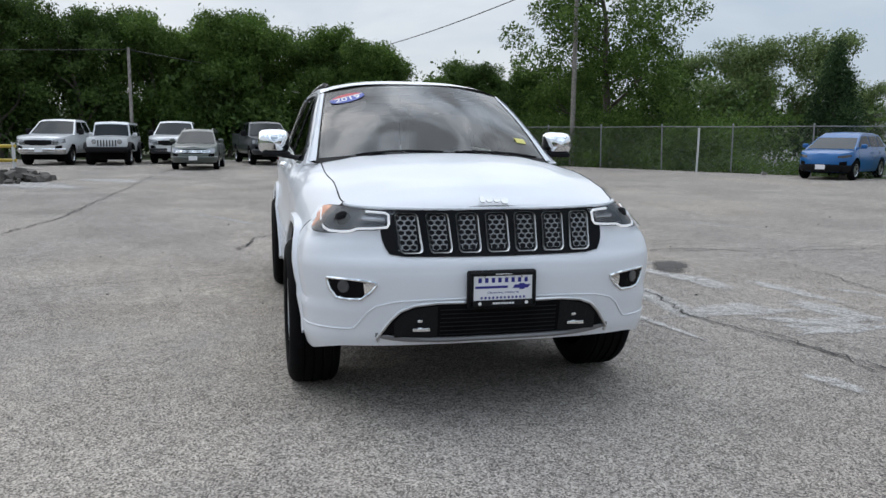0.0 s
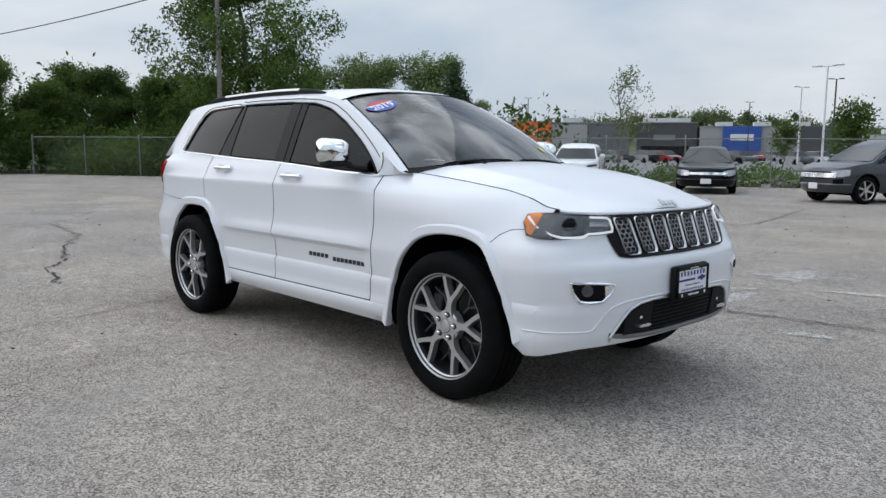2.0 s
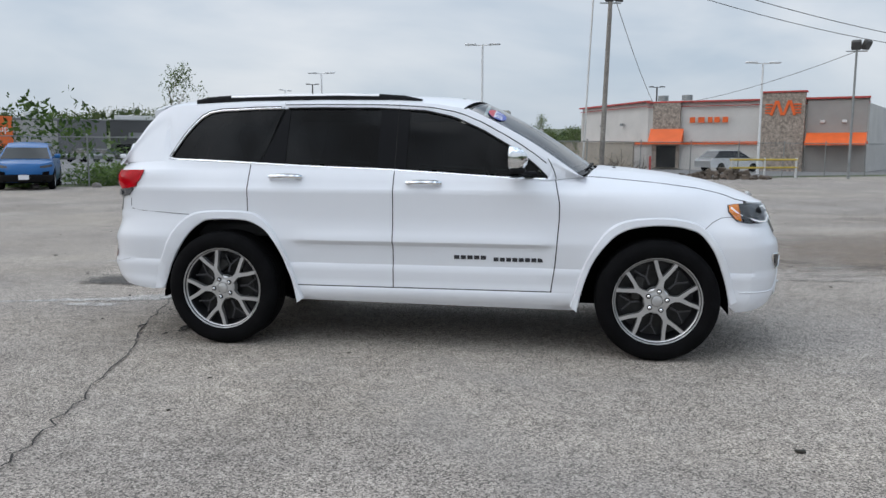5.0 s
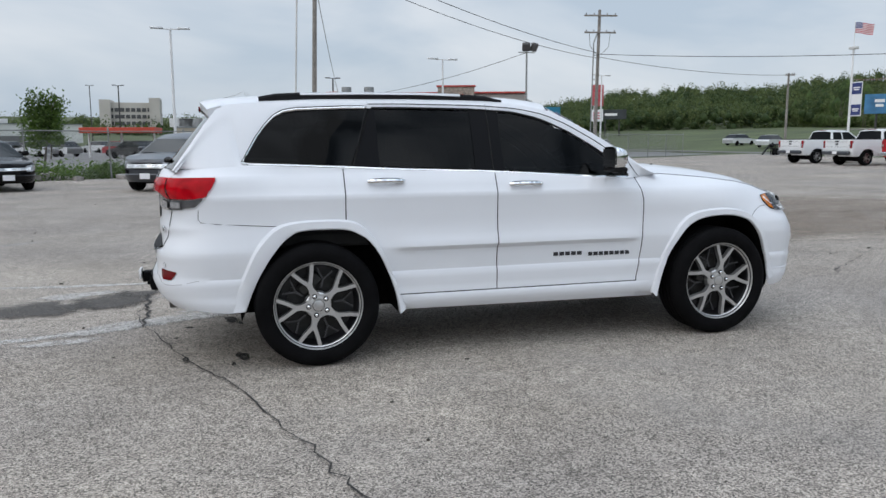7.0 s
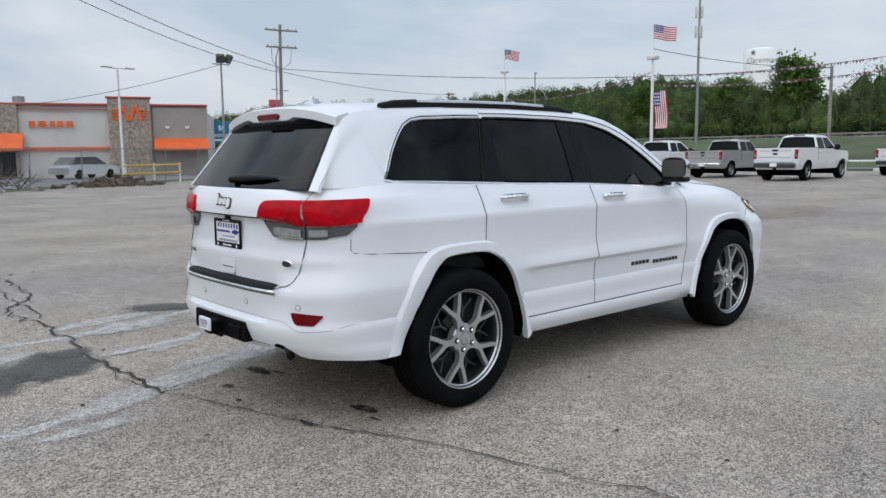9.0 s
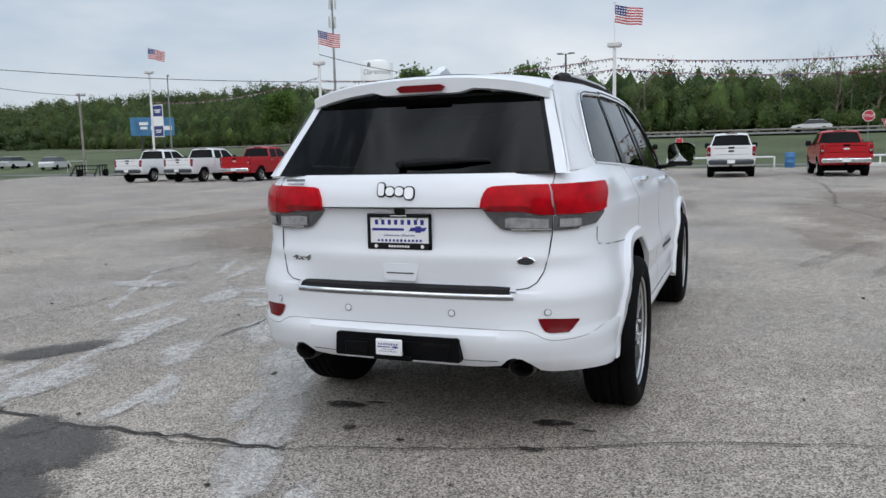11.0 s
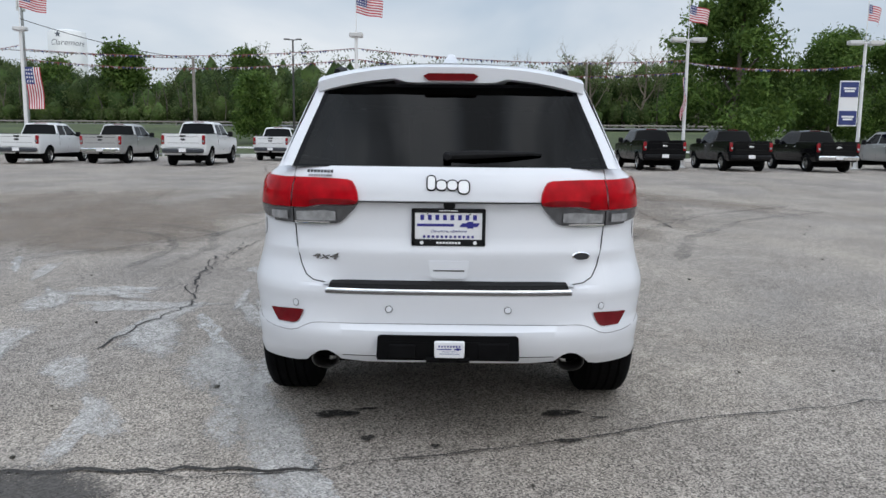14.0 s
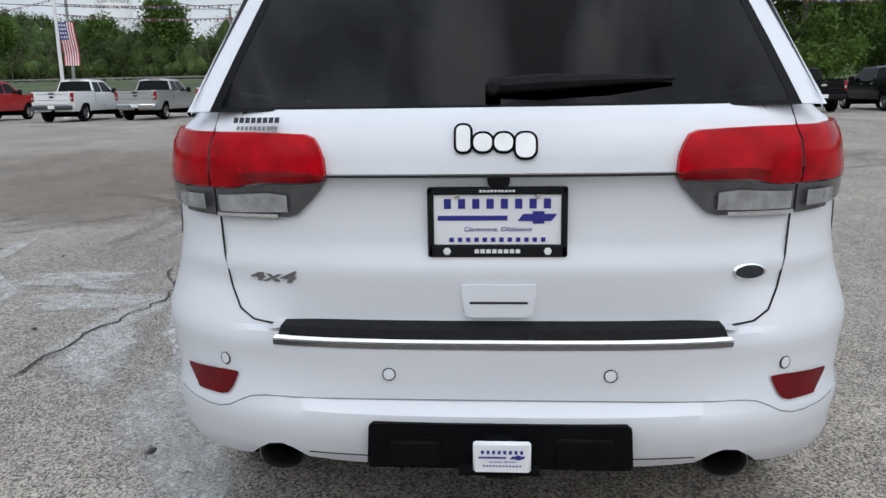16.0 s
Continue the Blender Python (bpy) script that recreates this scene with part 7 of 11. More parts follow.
BACK_ROW = "vehicles before the trees"
vehicle("pickup", "white heavy duty pickup with dark grille near rubble", "pickup truck", "pickup", "white", (-32.0, -9.2), -7, BACK_ROW, tail=True, bumper=CHROME)
vehicle("off_roader", "white boxy off-roader with black wheel flares", "car", "off_roader", "white", behind(-30.0, -7.0, 1.4, 0), 0, BACK_ROW)
vehicle("pickup", "white pickup with dark bumper before the trees", "pickup truck", "pickup", "white", behind(-32.0, -4.6, 1.8, -1), -1, BACK_ROW, bumper=PAINTS["grey"])
vehicle("wagon", "old dark green-grey station wagon", "car", "wagon", "green_grey", behind(-25.6, -3.2, 1.2, -2), -2, BACK_ROW)
vehicle("pickup", "dark grey pickup with bright grille facing the lot", "pickup truck", "pickup", "grey", behind(-30.4, -0.3, 1.8, 10), 10, BACK_ROW, bumper=PAINTS["grey"])


# ---------------------------------------------------------------- ground
def edge_y(x):
    """The lot's far edge, a straight line."""
    return 30.0 + 0.6 * x


def rise(x, y):
    h = 3.1 * smooth01((x - 48) / 62) + 0.02 * max(0.0, x - 115)
    h += 0.03 * max(0.0, math.hypot(x, y) - 180)
    return h


def asphalt():
    m = bpy.data.materials.new("asphalt")
    m.use_nodes = True
    n, l = m.node_tree.nodes, m.node_tree.links
    b = n["Principled BSDF"]
    b.inputs["Roughness"].default_value = 0.93
    b.inputs["Specular IOR Level"].default_value = 0.25
    tc = n.new("ShaderNodeTexCoord")

    def noise_tex(scale, detail=4, rough=0.6, stretch=None):
        t = n.new("ShaderNodeTexNoise")
        t.inputs["Scale"].default_value, t.inputs["Detail"].default_value, t.inputs["Roughness"].default_value = scale, detail, rough
        if stretch:
            mp = n.new("ShaderNodeMapping")
            mp.inputs["Scale"].default_value = stretch
            mp.inputs["Rotation"].default_value = (0, 0, 0.5)
            l.new(tc.outputs["Object"], mp.inputs[0])
            l.new(mp.outputs[0], t.inputs["Vector"])
        else:
            l.new(tc.outputs["Object"], t.inputs["Vector"])
        return t.outputs["Fac"]

    def ramp(src, a, ca, c, cc):
        r = n.new("ShaderNodeValToRGB")
        r.color_ramp.elements[0].position, r.color_ramp.elements[0].color = a, (*ca, 1)
        r.color_ramp.elements[1].position, r.color_ramp.elements[1].color = c, (*cc, 1)
        l.new(src, r.inputs[0])
        return r.outputs[0]

    def mix(kind, fac, a, c):
        x = n.new("ShaderNodeMixRGB")
        x.blend_type = kind
        if isinstance(fac, float):
            x.inputs[0].default_value = fac
        else:
            l.new(fac, x.inputs[0])
        l.new(a, x.inputs[1])
        l.new(c, x.inputs[2])
        return x.outputs[0]

    # stone chips of several greys in dark binder
    vo = n.new("ShaderNodeTexVoronoi")
    vo.inputs["Scale"].default_value = 135
    l.new(tc.outputs["Object"], vo.inputs["Vector"])
    sep = n.new("ShaderNodeSeparateColor")
    l.new(vo.outputs["Color"], sep.inputs[0])
    chips = ramp(sep.outputs[0], 0.05, (0.088, 0.0805, 0.0735), 0.98, (0.530, 0.480, 0.430))
    fine = ramp(noise_tex(260, 2), 0.35, (0.76, 0.76, 0.76), 0.65, (1.22, 1.22, 1.22))
    c1 = mix("MULTIPLY", 1.0, chips, fine)
    mottle = ramp(noise_tex(9.0, 5, 0.7), 0.36, (0.86, 0.86, 0.86), 0.64, (1.13, 1.13, 1.13))
    c1 = mix("MULTIPLY", 1.0, c1, mottle)
    broad = ramp(noise_tex(0.55, 5, 0.62), 0.32, (0.80, 0.79, 0.785), 0.68, (1.16, 1.15, 1.14))
    c2 = mix("MULTIPLY", 1.0, c1, broad)
    patchy = ramp(noise_tex(0.13, 4, 0.6, (1.0, 2.6, 1.0)), 0.40, (0.92, 0.92, 0.93), 0.62, (1.10, 1.08, 1.04))
    c3 = mix("MULTIPLY", 1.0, c2, patchy)
    # brownish dust in drifts
    dust_fac = ramp(noise_tex(0.22, 5, 0.65), 0.56, (0, 0, 0), 0.72, (0.55, 0.55, 0.55))
    dust = n.new("ShaderNodeRGB")
    dust.outputs[0].default_value = (0.29, 0.27, 0.25, 1)
    c4 = mix("MIX", dust_fac, c3, dust.outputs[0])
    # dark drips and oil spots
    spot_fac = ramp(noise_tex(3.1, 3, 0.5), 0.69, (0, 0, 0), 0.75, (0.30, 0.30, 0.30))
    dark = n.new("ShaderNodeRGB")
    dark.outputs[0].default_value = (0.10, 0.095, 0.09, 1)
    c5 = mix("MIX", spot_fac, c4, dark.outputs[0])
    l.new(c5, b.inputs["Base Color"])
    bp = n.new("ShaderNodeBump")
    bp.inputs["Strength"].default_value = 0.55
    bp.inputs["Distance"].default_value = 0.004
    l.new(vo.outputs["Distance"], bp.inputs["Height"])
    l.new(bp.outputs[0], b.inputs["Normal"])
    return m


def worn(name, color, cover, scale=6.0, soft=0.12, faded=False, most=0.85):
    """A thin worn layer (paint, dust, damp) that lets the ground through in patches."""
    m = bpy.data.materials.new(name)
    m.use_nodes = True
    n, l = m.node_tree.nodes, m.node_tree.links
    b = n["Principled BSDF"]
    b.inputs["Base Color"].default_value = (*color, 1)
    b.inputs["Roughness"].default_value = 0.9
    b.inputs["Specular IOR Level"].default_value = 0.2
    tc = n.new("ShaderNodeTexCoord")
    vo = n.new("ShaderNodeTexVoronoi")
    vo.inputs["Scale"].default_value = 120
    l.new(tc.outputs["Object"], vo.inputs["Vector"])
    sep = n.new("ShaderNodeSeparateColor")
    l.new(vo.outputs["Color"], sep.inputs[0])
    chip = n.new("ShaderNodeMapRange")
    chip.inputs[3].default_value, chip.inputs[4].default_value = 0.62, 1.38
    l.new(sep.outputs[0], chip.inputs[0])
    tone = n.new("ShaderNodeVectorMath")
    tone.operation = "SCALE"
    tone.inputs[0].default_value = color
    l.new(chip.outputs[0], tone.inputs["Scale"])
    l.new(tone.outputs[0], b.inputs["Base Color"])
    base = n.new("ShaderNodeTexNoise")
    base.inputs["Scale"].default_value, base.inputs["Detail"].default_value, base.inputs["Roughness"].default_value = scale, 7, 0.72
    l.new(tc.outputs["Object"], base.inputs["Vector"])
    # the layer holds on some chips and is gone from others
    t = n.new("ShaderNodeMath")
    t.operation = "MULTIPLY_ADD"
    l.new(sep.outputs[1], t.inputs[0])
    t.inputs[1].default_value = 0.26
    off = n.new("ShaderNodeMath")
    off.operation = "ADD"
    off.inputs[1].default_value = -0.13
    l.new(base.outputs["Fac"], off.inputs[0])
    l.new(off.outputs[0], t.inputs[2])
    r = n.new("ShaderNodeMapRange")
    r.inputs[1].default_value, r.inputs[2].default_value = 0.52 - cover * 0.2 - soft, 0.52 - cover * 0.2 + soft
    r.inputs[3].default_value, r.inputs[4].default_value = 0.0, most
    l.new(t.outputs[0], r.inputs[0])
    if faded:
        at = n.new("ShaderNodeAttribute")
        at.attribute_name = "cover"
        add = n.new("ShaderNodeMath")
        add.operation = "MULTIPLY_ADD"
        l.new(at.outputs["Fac"], add.inputs[0])
        add.inputs[1].default_value, add.inputs[2].default_value = 0.42, -0.36
        sm = n.new("ShaderNodeMath")
        l.new(add.outputs[0], sm.inputs[0])
        l.new(t.outputs[0], sm.inputs[1])
        l.new(sm.outputs[0], r.inputs[0])
    l.new(r.outputs[0], b.inputs["Alpha"])
    return m


ASPHALT = asphalt()
GRASS_SOIL = mat("rough_grass_ground", (0.062, 0.080, 0.028), 0.95, vary=0.35, vary_scale=0.12, grain=0.4, grain_scale=6, bump=0.4)
GREY_CONCRETE = mat("grey_concrete", (0.32, 0.31, 0.30), 0.85, vary=0.15, vary_scale=0.5, grain=0.15, grain_scale=20)
CRACK = mat("crack_filled_dark", (0.035, 0.032, 0.030), 0.95, vary=0.3, vary_scale=8)
PAINT_LINE = worn("worn_white_paint", (0.62, 0.61, 0.59), 0.20, 14.0, 0.16, False, 0.80)
PALE_SCUFF = worn("pale_scuffed_crust", (0.53, 0.51, 0.485), 0.24, 10.0, 0.17, True, 0.78)
DAMP = worn("damp_patch", (0.10, 0.093, 0.087), 0.75, 5.0, 0.14, True)
OIL = worn("oil_spot", (0.03, 0.029, 0.028), 1.0, 14.0, 0.12)
EARTH = worn("brown_earth_film", (0.30, 0.25, 0.205), 0.25, 1.6, 0.26, True, 0.6)


TYRE_MARK = worn("tyre_rubber_film", (0.14, 0.132, 0.125), 0.05, 3.0, 0.2, False, 0.42)
FAR_ROAD = mat("far_road", (0.15, 0.145, 0.14), 0.9, vary=0.15, vary_scale=0.2)


def build_ground():
    rs = [0, 20, 40, 55, 70, 90, 110, 130, 160, 200, 260, 340, 460, 640, 900, 1300, 2000, 3200]
    n = 72
    verts, faces = [(0, 0, -0.06)], []
    for r in rs[1:]:
        for j in range(n):
            a = 2 * math.pi * j / n
            x, y = r * math.cos(a), r * math.sin(a)
            verts.append((x, y, -0.06 + rise(x, y)))
    for j in range(n):
        faces.append((0, 1 + j, 1 + (j + 1) % n))
    for i in range(len(rs) - 2):
        for j in range(n):
            a, b2 = 1 + i * n + j, 1 + i * n + (j + 1) % n
            faces.append((a, a + n, b2 + n, b2))
    solo("ground", mesh_of("ground", verts, faces, GRASS_SOIL), "rough green grass and earth round the lot", "ground", kind="structure")
    # the lot: a slab with its far edge cut along a straight line
    poly = [(-37.0, -70.0), (46.5, -70.0), (46.5, 57.9), (-37.0, 7.8)]
    b = Buf()
    b.prism(poly, -0.30, 0.0)
    solo("parking_lot", b.mesh("parking_lot", ASPHALT, sharp=20), "light grey worn asphalt parking lot with cracks", "parking lot", kind="structure")
    # the apron that runs on past the burger place, and the store lots
    b = Buf()
    b.prism([(46.5, 50.0), (62.0, 62.0), (62.0, 68.0), (46.5, 57.9)], -0.25, -0.004)
    b.prism([(-36, 12.5), (46, 61.5), (120, 190), (-170, 190), (-170, 60)], -0.40, -0.045)
    solo("store_pavement", b.mesh("store_pavement", mat("far_asphalt", (0.17, 0.168, 0.165), 0.9, vary=0.2, vary_scale=0.08, grain=0.2, grain_scale=3), sharp=20), "grey asphalt of the neighbouring stores", "parking lot", kind="structure")
    # kerb on the road side
    b = Buf()
    for y0, y1 in ((-58, -5.2), (4.8, 14.0)):
        b.box(46.7, (y0 + y1) / 2, 0.06, 0.30, y1 - y0, 0.26, 0, 0.03)
    solo("kerb", b.mesh("kerb", mat("white_kerb_paint", (0.62, 0.61, 0.58), 0.8, vary=0.2, vary_scale=1.5)), "worn white painted kerb", "kerb", kind="structure")
    # roads on the bank before the trees
    for x0, x1, z in ((96, 104, 0.05), (50, 53, 0.02)):
        b = Buf()
        ys = [-260 + 20 * i for i in range(27)]
        b.grid([[(x + (0.22 * max(0, y - 20) if x0 > 90 else 0), y, rise(x, y) + z) for y in ys] for x in (x0, (x0 + x1) / 2, x1)])
        solo("road", b.mesh("road", FAR_ROAD), "grey road beyond the grass", "road", kind="structure")
    b = Buf()
    ys = [-120 + 12 * i for i in range(28)]
    b.tube([(94 + 0.22 * max(0, y - 20), y, rise(95, y) + 0.55) for y in ys], 0.05, 5, flat=2.2)
    for y in ys:
        b.box(94 + 0.22 * max(0, y - 20), y, rise(95, y) + 0.3, 0.12, 0.12, 0.7)
    solo("guard_rail", b.mesh("guard_rail", mat("rusty_guard_rail", (0.24, 0.22, 0.20), 0.8, vary=0.2)), "long grey steel guard rail by the road", "guard rail", kind="stuff")


def ribbon(pts, width, z, seed=0, jag=0.5, sub=6):
    """A flat uneven strip along points on the ground."""
    rng = random.Random(seed)
    line = []
    for (x0, y0), (x1, y1) in zip(pts, pts[1:]):
        d = math.hypot(x1 - x0, y1 - y0)
        k = max(2, min(40, int(d / 0.09))) if sub == 0 else sub
        for i in range(k):
            f = i / k
            j = jag * min(0.06, d * 0.05) if i else 0.0
            line.append((x0 + (x1 - x0) * f + rng.uniform(-j, j), y0 + (y1 - y0) * f + rng.uniform(-j, j)))
    line.append(pts[-1])
    left, right = [], []
    for i, (x, y) in enumerate(line):
        a, c = line[max(0, i - 1)], line[min(len(line) - 1, i + 1)]
        dx, dy = c[0] - a[0], c[1] - a[1]
        ln = math.hypot(dx, dy) or 1
        w = width * rng.uniform(0.45, 1.25) / 2
        if i in (0, len(line) - 1):
            w *= 0.3
        left.append((x - dy / ln * w, y + dx / ln * w, z))
        right.append((x + dy / ln * w, y - dx / ln * w, z))
    return [left, right]


def stain(name, label, x, y, a, c, z, seed, turn, m, group, rough=0.22):
    """A stain that thins out towards its rim."""
    rim = blob(x, y, a * 1.25, c * 1.25, z, seed, turn, rough=rough)
    n = len(rim)
    mid = [(x + (p[0] - x) * 0.55, y + (p[1] - y) * 0.55, z) for p in rim]
    verts = [(x, y, z)] + mid + rim
    faces = [(0, 1 + i, 1 + (i + 1) % n) for i in range(n)] + [(1 + i, 1 + n + i, 1 + n + (i + 1) % n, 1 + (i + 1) % n) for i in range(n)]
    me = mesh_of(name, verts, faces, m)
    cov = me.attributes.new("cover", "FLOAT", "POINT")
    cov.data.foreach_set("value", [1.0] * (1 + n) + [0.0] * n)
    solo(name, me, label, "stain", group, kind="structure")


def blob(cx, cy, rx_, ry_, z, seed, turn=0.0, n=28, rough=0.22):
    rng = random.Random(seed)
    ph = [rng.uniform(0, 6.28) for _ in range(5)]
    out = []
    for j in range(n):
        a = 2 * math.pi * j / n
        r = 1 + rough * (0.6 * math.sin(2 * a + ph[0]) + 0.5 * math.sin(3 * a + ph[1]) + 0.35 * math.sin(5 * a + ph[2]) + 0.25 * math.sin(8 * a + ph[3]))
        x, y = rx_ * r * math.cos(a), ry_ * r * math.sin(a)
        out.append((cx + x * math.cos(turn) - y * math.sin(turn), cy + x * math.sin(turn) + y * math.cos(turn), z))
    return out


def ground_marks():
    cracks = [
        ([(-2.99, 14.7), (-2.3, 11.6), (-2.07, 10.0), (-2.5, 8.9), (-2.54, 7.9), (-2.25, 6.4), (-2.31, 4.7), (-2.72, 3.9), (-2.58, 2.44), (-2.68, 1.7), (-2.63, 0.96), (-2.62, 0.54)], 0.030),
        ([(-4.3, 1.65), (-3.4, 1.75), (-2.67, 1.68), (-2.65, 1.38), (-2.71, 1.06), (-2.66, 0.70), (-2.62, 0.50), (-2.53, 0.33), (-2.44, -0.02), (-2.34, -0.34), (-2.25, -0.60), (-2.10, -0.95), (-1.94, -1.31), (-1.83, -1.74), (-1.70, -2.15), (-1.50, -2.85), (-1.42, -3.6), (-1.55, -4.8), (-1.4, -6.2), (-2.1, -9.0), (-1.9, -13.0)], 0.013),
        ([(-2.54, 3.35), (-2.49, 4.14), (-2.52, 5.34), (-2.52, 6.74), (-2.7, 9.0)], 0.018),
        ([(-2.19, 4.55), (-0.88, 4.4), (0.1, 4.28), (1.6, 4.5)], 0.016),
        ([(-0.9, 2.25), (-0.3, 2.21), (0.54, 2.08), (1.18, 2.26), (1.57, 2.39), (2.02, 2.48), (3.0, 2.62), (4.4, 2.5), (5.76, 2.05), (7.12, 2.52), (9.34, 2.67), (13, 2.4)], 0.020),
        ([(0.9, 2.2), (1.21, 2.37), (2.47, 2.45), (4.29, 2.59)], 0.018), ([(4.26, 0.94), (5.0, 1.5), (5.76, 2.05)], 0.016),
        ([(1.2, 5.0), (1.66, 5.01), (2.64, 5.09), (4.68, 4.88), (7.5, 5.2)], 0.022),
        ([(-5.2, -4.4), (-7.69, -4.07), (-12.5, -4.1), (-20.4, -4.2), (-27, -4.0)], 0.035), ([(-5.5, -4.4), (-3.5, -5.0), (-1.0, -5.2), (2.0, -6.6)], 0.018),
        ([(-9.86, 0.51), (-7.8, 0.3), (-6.33, -0.38), (-5.2, -0.7), (-4.55, -1.12), (-3.49, -1.32)], 0.035), ([(-13, 2.3), (-11, 1.4), (-9.86, 0.51)], 0.02),
        ([(29.2, -3.5), (23, -3.8), (17.4, -3.6), (13, -3.2), (9.8, -3.7), (6.5, -3.5)], 0.05), ([(30, 8.4), (24, 7.0), (17, 7.4), (11, 6.4)], 0.035),
        ([(3, 24.0), (7.0, 20.5), (12, 19.5), (18, 14.0)], 0.03), ([(-12, 13.5), (-7, 12.6), (-2.5, 11.8), (3.0, 12.4), (9.0, 11.5)], 0.025),
        ([(16, -9.0), (22, -10.5), (29, -9.8)], 0.035), ([(-16, 9.0), (-11, 7.0), (-6, 6.4)], 0.022)]
    for i, (pts, w) in enumerate(cracks):
        b = Buf()
        b.grid(ribbon(pts, w * 0.85, 0.0102 + 0.00005 * i, i, 1.0, 0))
        solo("pavement_crack", b.mesh("pavement_crack", CRACK, sharp=0), "thin dark jagged crack in the asphalt", "crack", "pavement cracks", kind="structure")
    lines = [([(-2.95, 0.42), (-2.37, 0.68), (-2.05, 0.86), (-1.48, 1.14), (-0.81, 1.44), (0.2, 1.9)], 0.13), ([(-4.6, 2.7), (-3.53, 2.52), (-2.59, 2.45), (-1.2, 2.9)], 0.10),
             ([(-4.2, 0.12), (-3.09, 0.47), (-2.55, 0.60)], 0.11), ([(-8.94, -2.57), (-7.34, -1.72), (-6.16, -1.02)], 0.10), ([(-10.4, -0.7), (-8.5, 0.34)], 0.10), ([(-7.45, -1.74), (-6.3, -1.15)], 0.10),
             ([(-13.2, 2.2), (-11.4, 3.2)], 0.10), ([(0.96, 2.61), (1.23, 2.9), (1.12, 3.32)], 0.09), ([(-0.2, 3.9), (0.9, 4.6), (1.9, 5.2)], 0.09), ([(-5.6, 5.6), (-4.2, 6.5)], 0.10), ([(-11.5, 8.0), (-8.5, 9.8)], 0.10), ([(1.9, 4.3), (2.9, 4.8)], 0.09)]
    for i, (pts, w) in enumerate(lines):
        b = Buf()
        b.grid(ribbon(pts, w, 0.0038 + 0.00008 * i, 50 + i, 0.3, 8))
        solo("worn_paint_line", b.mesh("worn_paint_line", PAINT_LINE, sharp=0), "worn white parking line on asphalt", "parking line", "worn parking lines", kind="structure")
    scuffs = [(-1.9, 0.95, 0.55, 0.16, 0.5), (-1.2, 1.35, 0.5, 0.22, 0.5), (-0.5, 2.0, 0.5, 0.20, 0.3), (0.1, 2.15, 0.6, 0.13, -0.1), (0.52, 2.5, 0.12, 0.55, 0.0), (1.1, 2.9, 0.10, 0.45, 0.2), (0.6, 3.3, 0.5, 0.16, 0.2), (-0.2, 3.5, 0.5, 0.12, 0.1),
              (-2.9, 0.5, 0.4, 0.10, 0.4), (-1.3, 2.2, 0.35, 0.14, 0.4), (0.2, 1.5, 0.5, 0.10, 0.4), (-3.3, 2.0, 0.35, 0.16, 0.2), (-2.2, 2.9, 0.5, 0.14, 0.3),
              (-2.75, 0.60, 0.50, 0.13, 0.42), (-2.25, 0.80, 0.55, 0.15, 0.42), (-1.65, 1.08, 0.55, 0.14, 0.45), (-1.1, 1.36, 0.45, 0.13, 0.45), (0.92, 3.0, 0.10, 0.42, 0.05), (0.36, 2.5, 0.12, 0.45, 0.1), (-0.40, 2.05, 0.35, 0.22, 0.3), (-0.75, 2.95, 0.45, 0.20, 0.1), (-2.05, 2.55, 0.35, 0.22, 0.2), (1.0, 4.6, 0.2, 0.55, 0.2), (0.85, 2.75, 0.30, 0.08, 0.9), (-16.2, -6.6, 2.2, 0.8, 0.5), (-18.0, -5.0, 1.6, 0.6, 0.6)]
    srng = random.Random(31)
    for _ in range(14):
        x = srng.uniform(-3.2, 2.2)
        scuffs.append((x, 1.9 + 0.35 * x + srng.uniform(-0.9, 1.5), srng.uniform(0.15, 0.6), srng.uniform(0.03, 0.09), srng.uniform(0.1, 0.6)))
    for i, (x, y, a, c, t) in enumerate(scuffs):
        stain("pale_scuff", "pale scuffed crust on asphalt", x, y, a, c, 0.0050 + 0.00012 * i, 80 + i, t, PALE_SCUFF, "pale scuffs")
    for i, (x, y, a, c, t) in enumerate([(-1.55, 3.12, 0.38, 0.17, -0.4), (-2.98, 1.62, 0.32, 0.36, 0.2), (-3.55, 1.4, 0.4, 0.3, 0.3), (-2.75, 1.9, 0.16, 0.14, 0.0)]):
        stain("damp_patch", "dark damp patch on asphalt", x, y, a, c, 0.0115 + 0.0003 * i, 120 + i, t, DAMP, "damp patches", 0.16)
    for i, (x, y, a, c) in enumerate([(-1.97, 0.55, 0.05, 0.10), (-1.92, -0.57, 0.04, 0.10), (-2.28, 0.36, 0.035, 0.03), (-2.28, -0.55, 0.02, 0.06), (-1.9, 0.40, 0.015, 0.06), (-2.36, 0.05, 0.02, 0.02), (-1.98, -0.75, 0.012, 0.05), (-4.6, 3.6, 0.06, 0.04), (2.1, -3.2, 0.02, 0.02), (3.2, -2.0, 0.02, 0.03)]):
        b = Buf().add(blob(x, y, a, c, 0.0130 + 0.0002 * i, 140 + i, 0.1, 20), [tuple(range(20))])
        solo("oil_spot", b.mesh("oil_spot", OIL, sharp=0), "small black oil spot on asphalt", "stain", "oil spots", kind="structure")
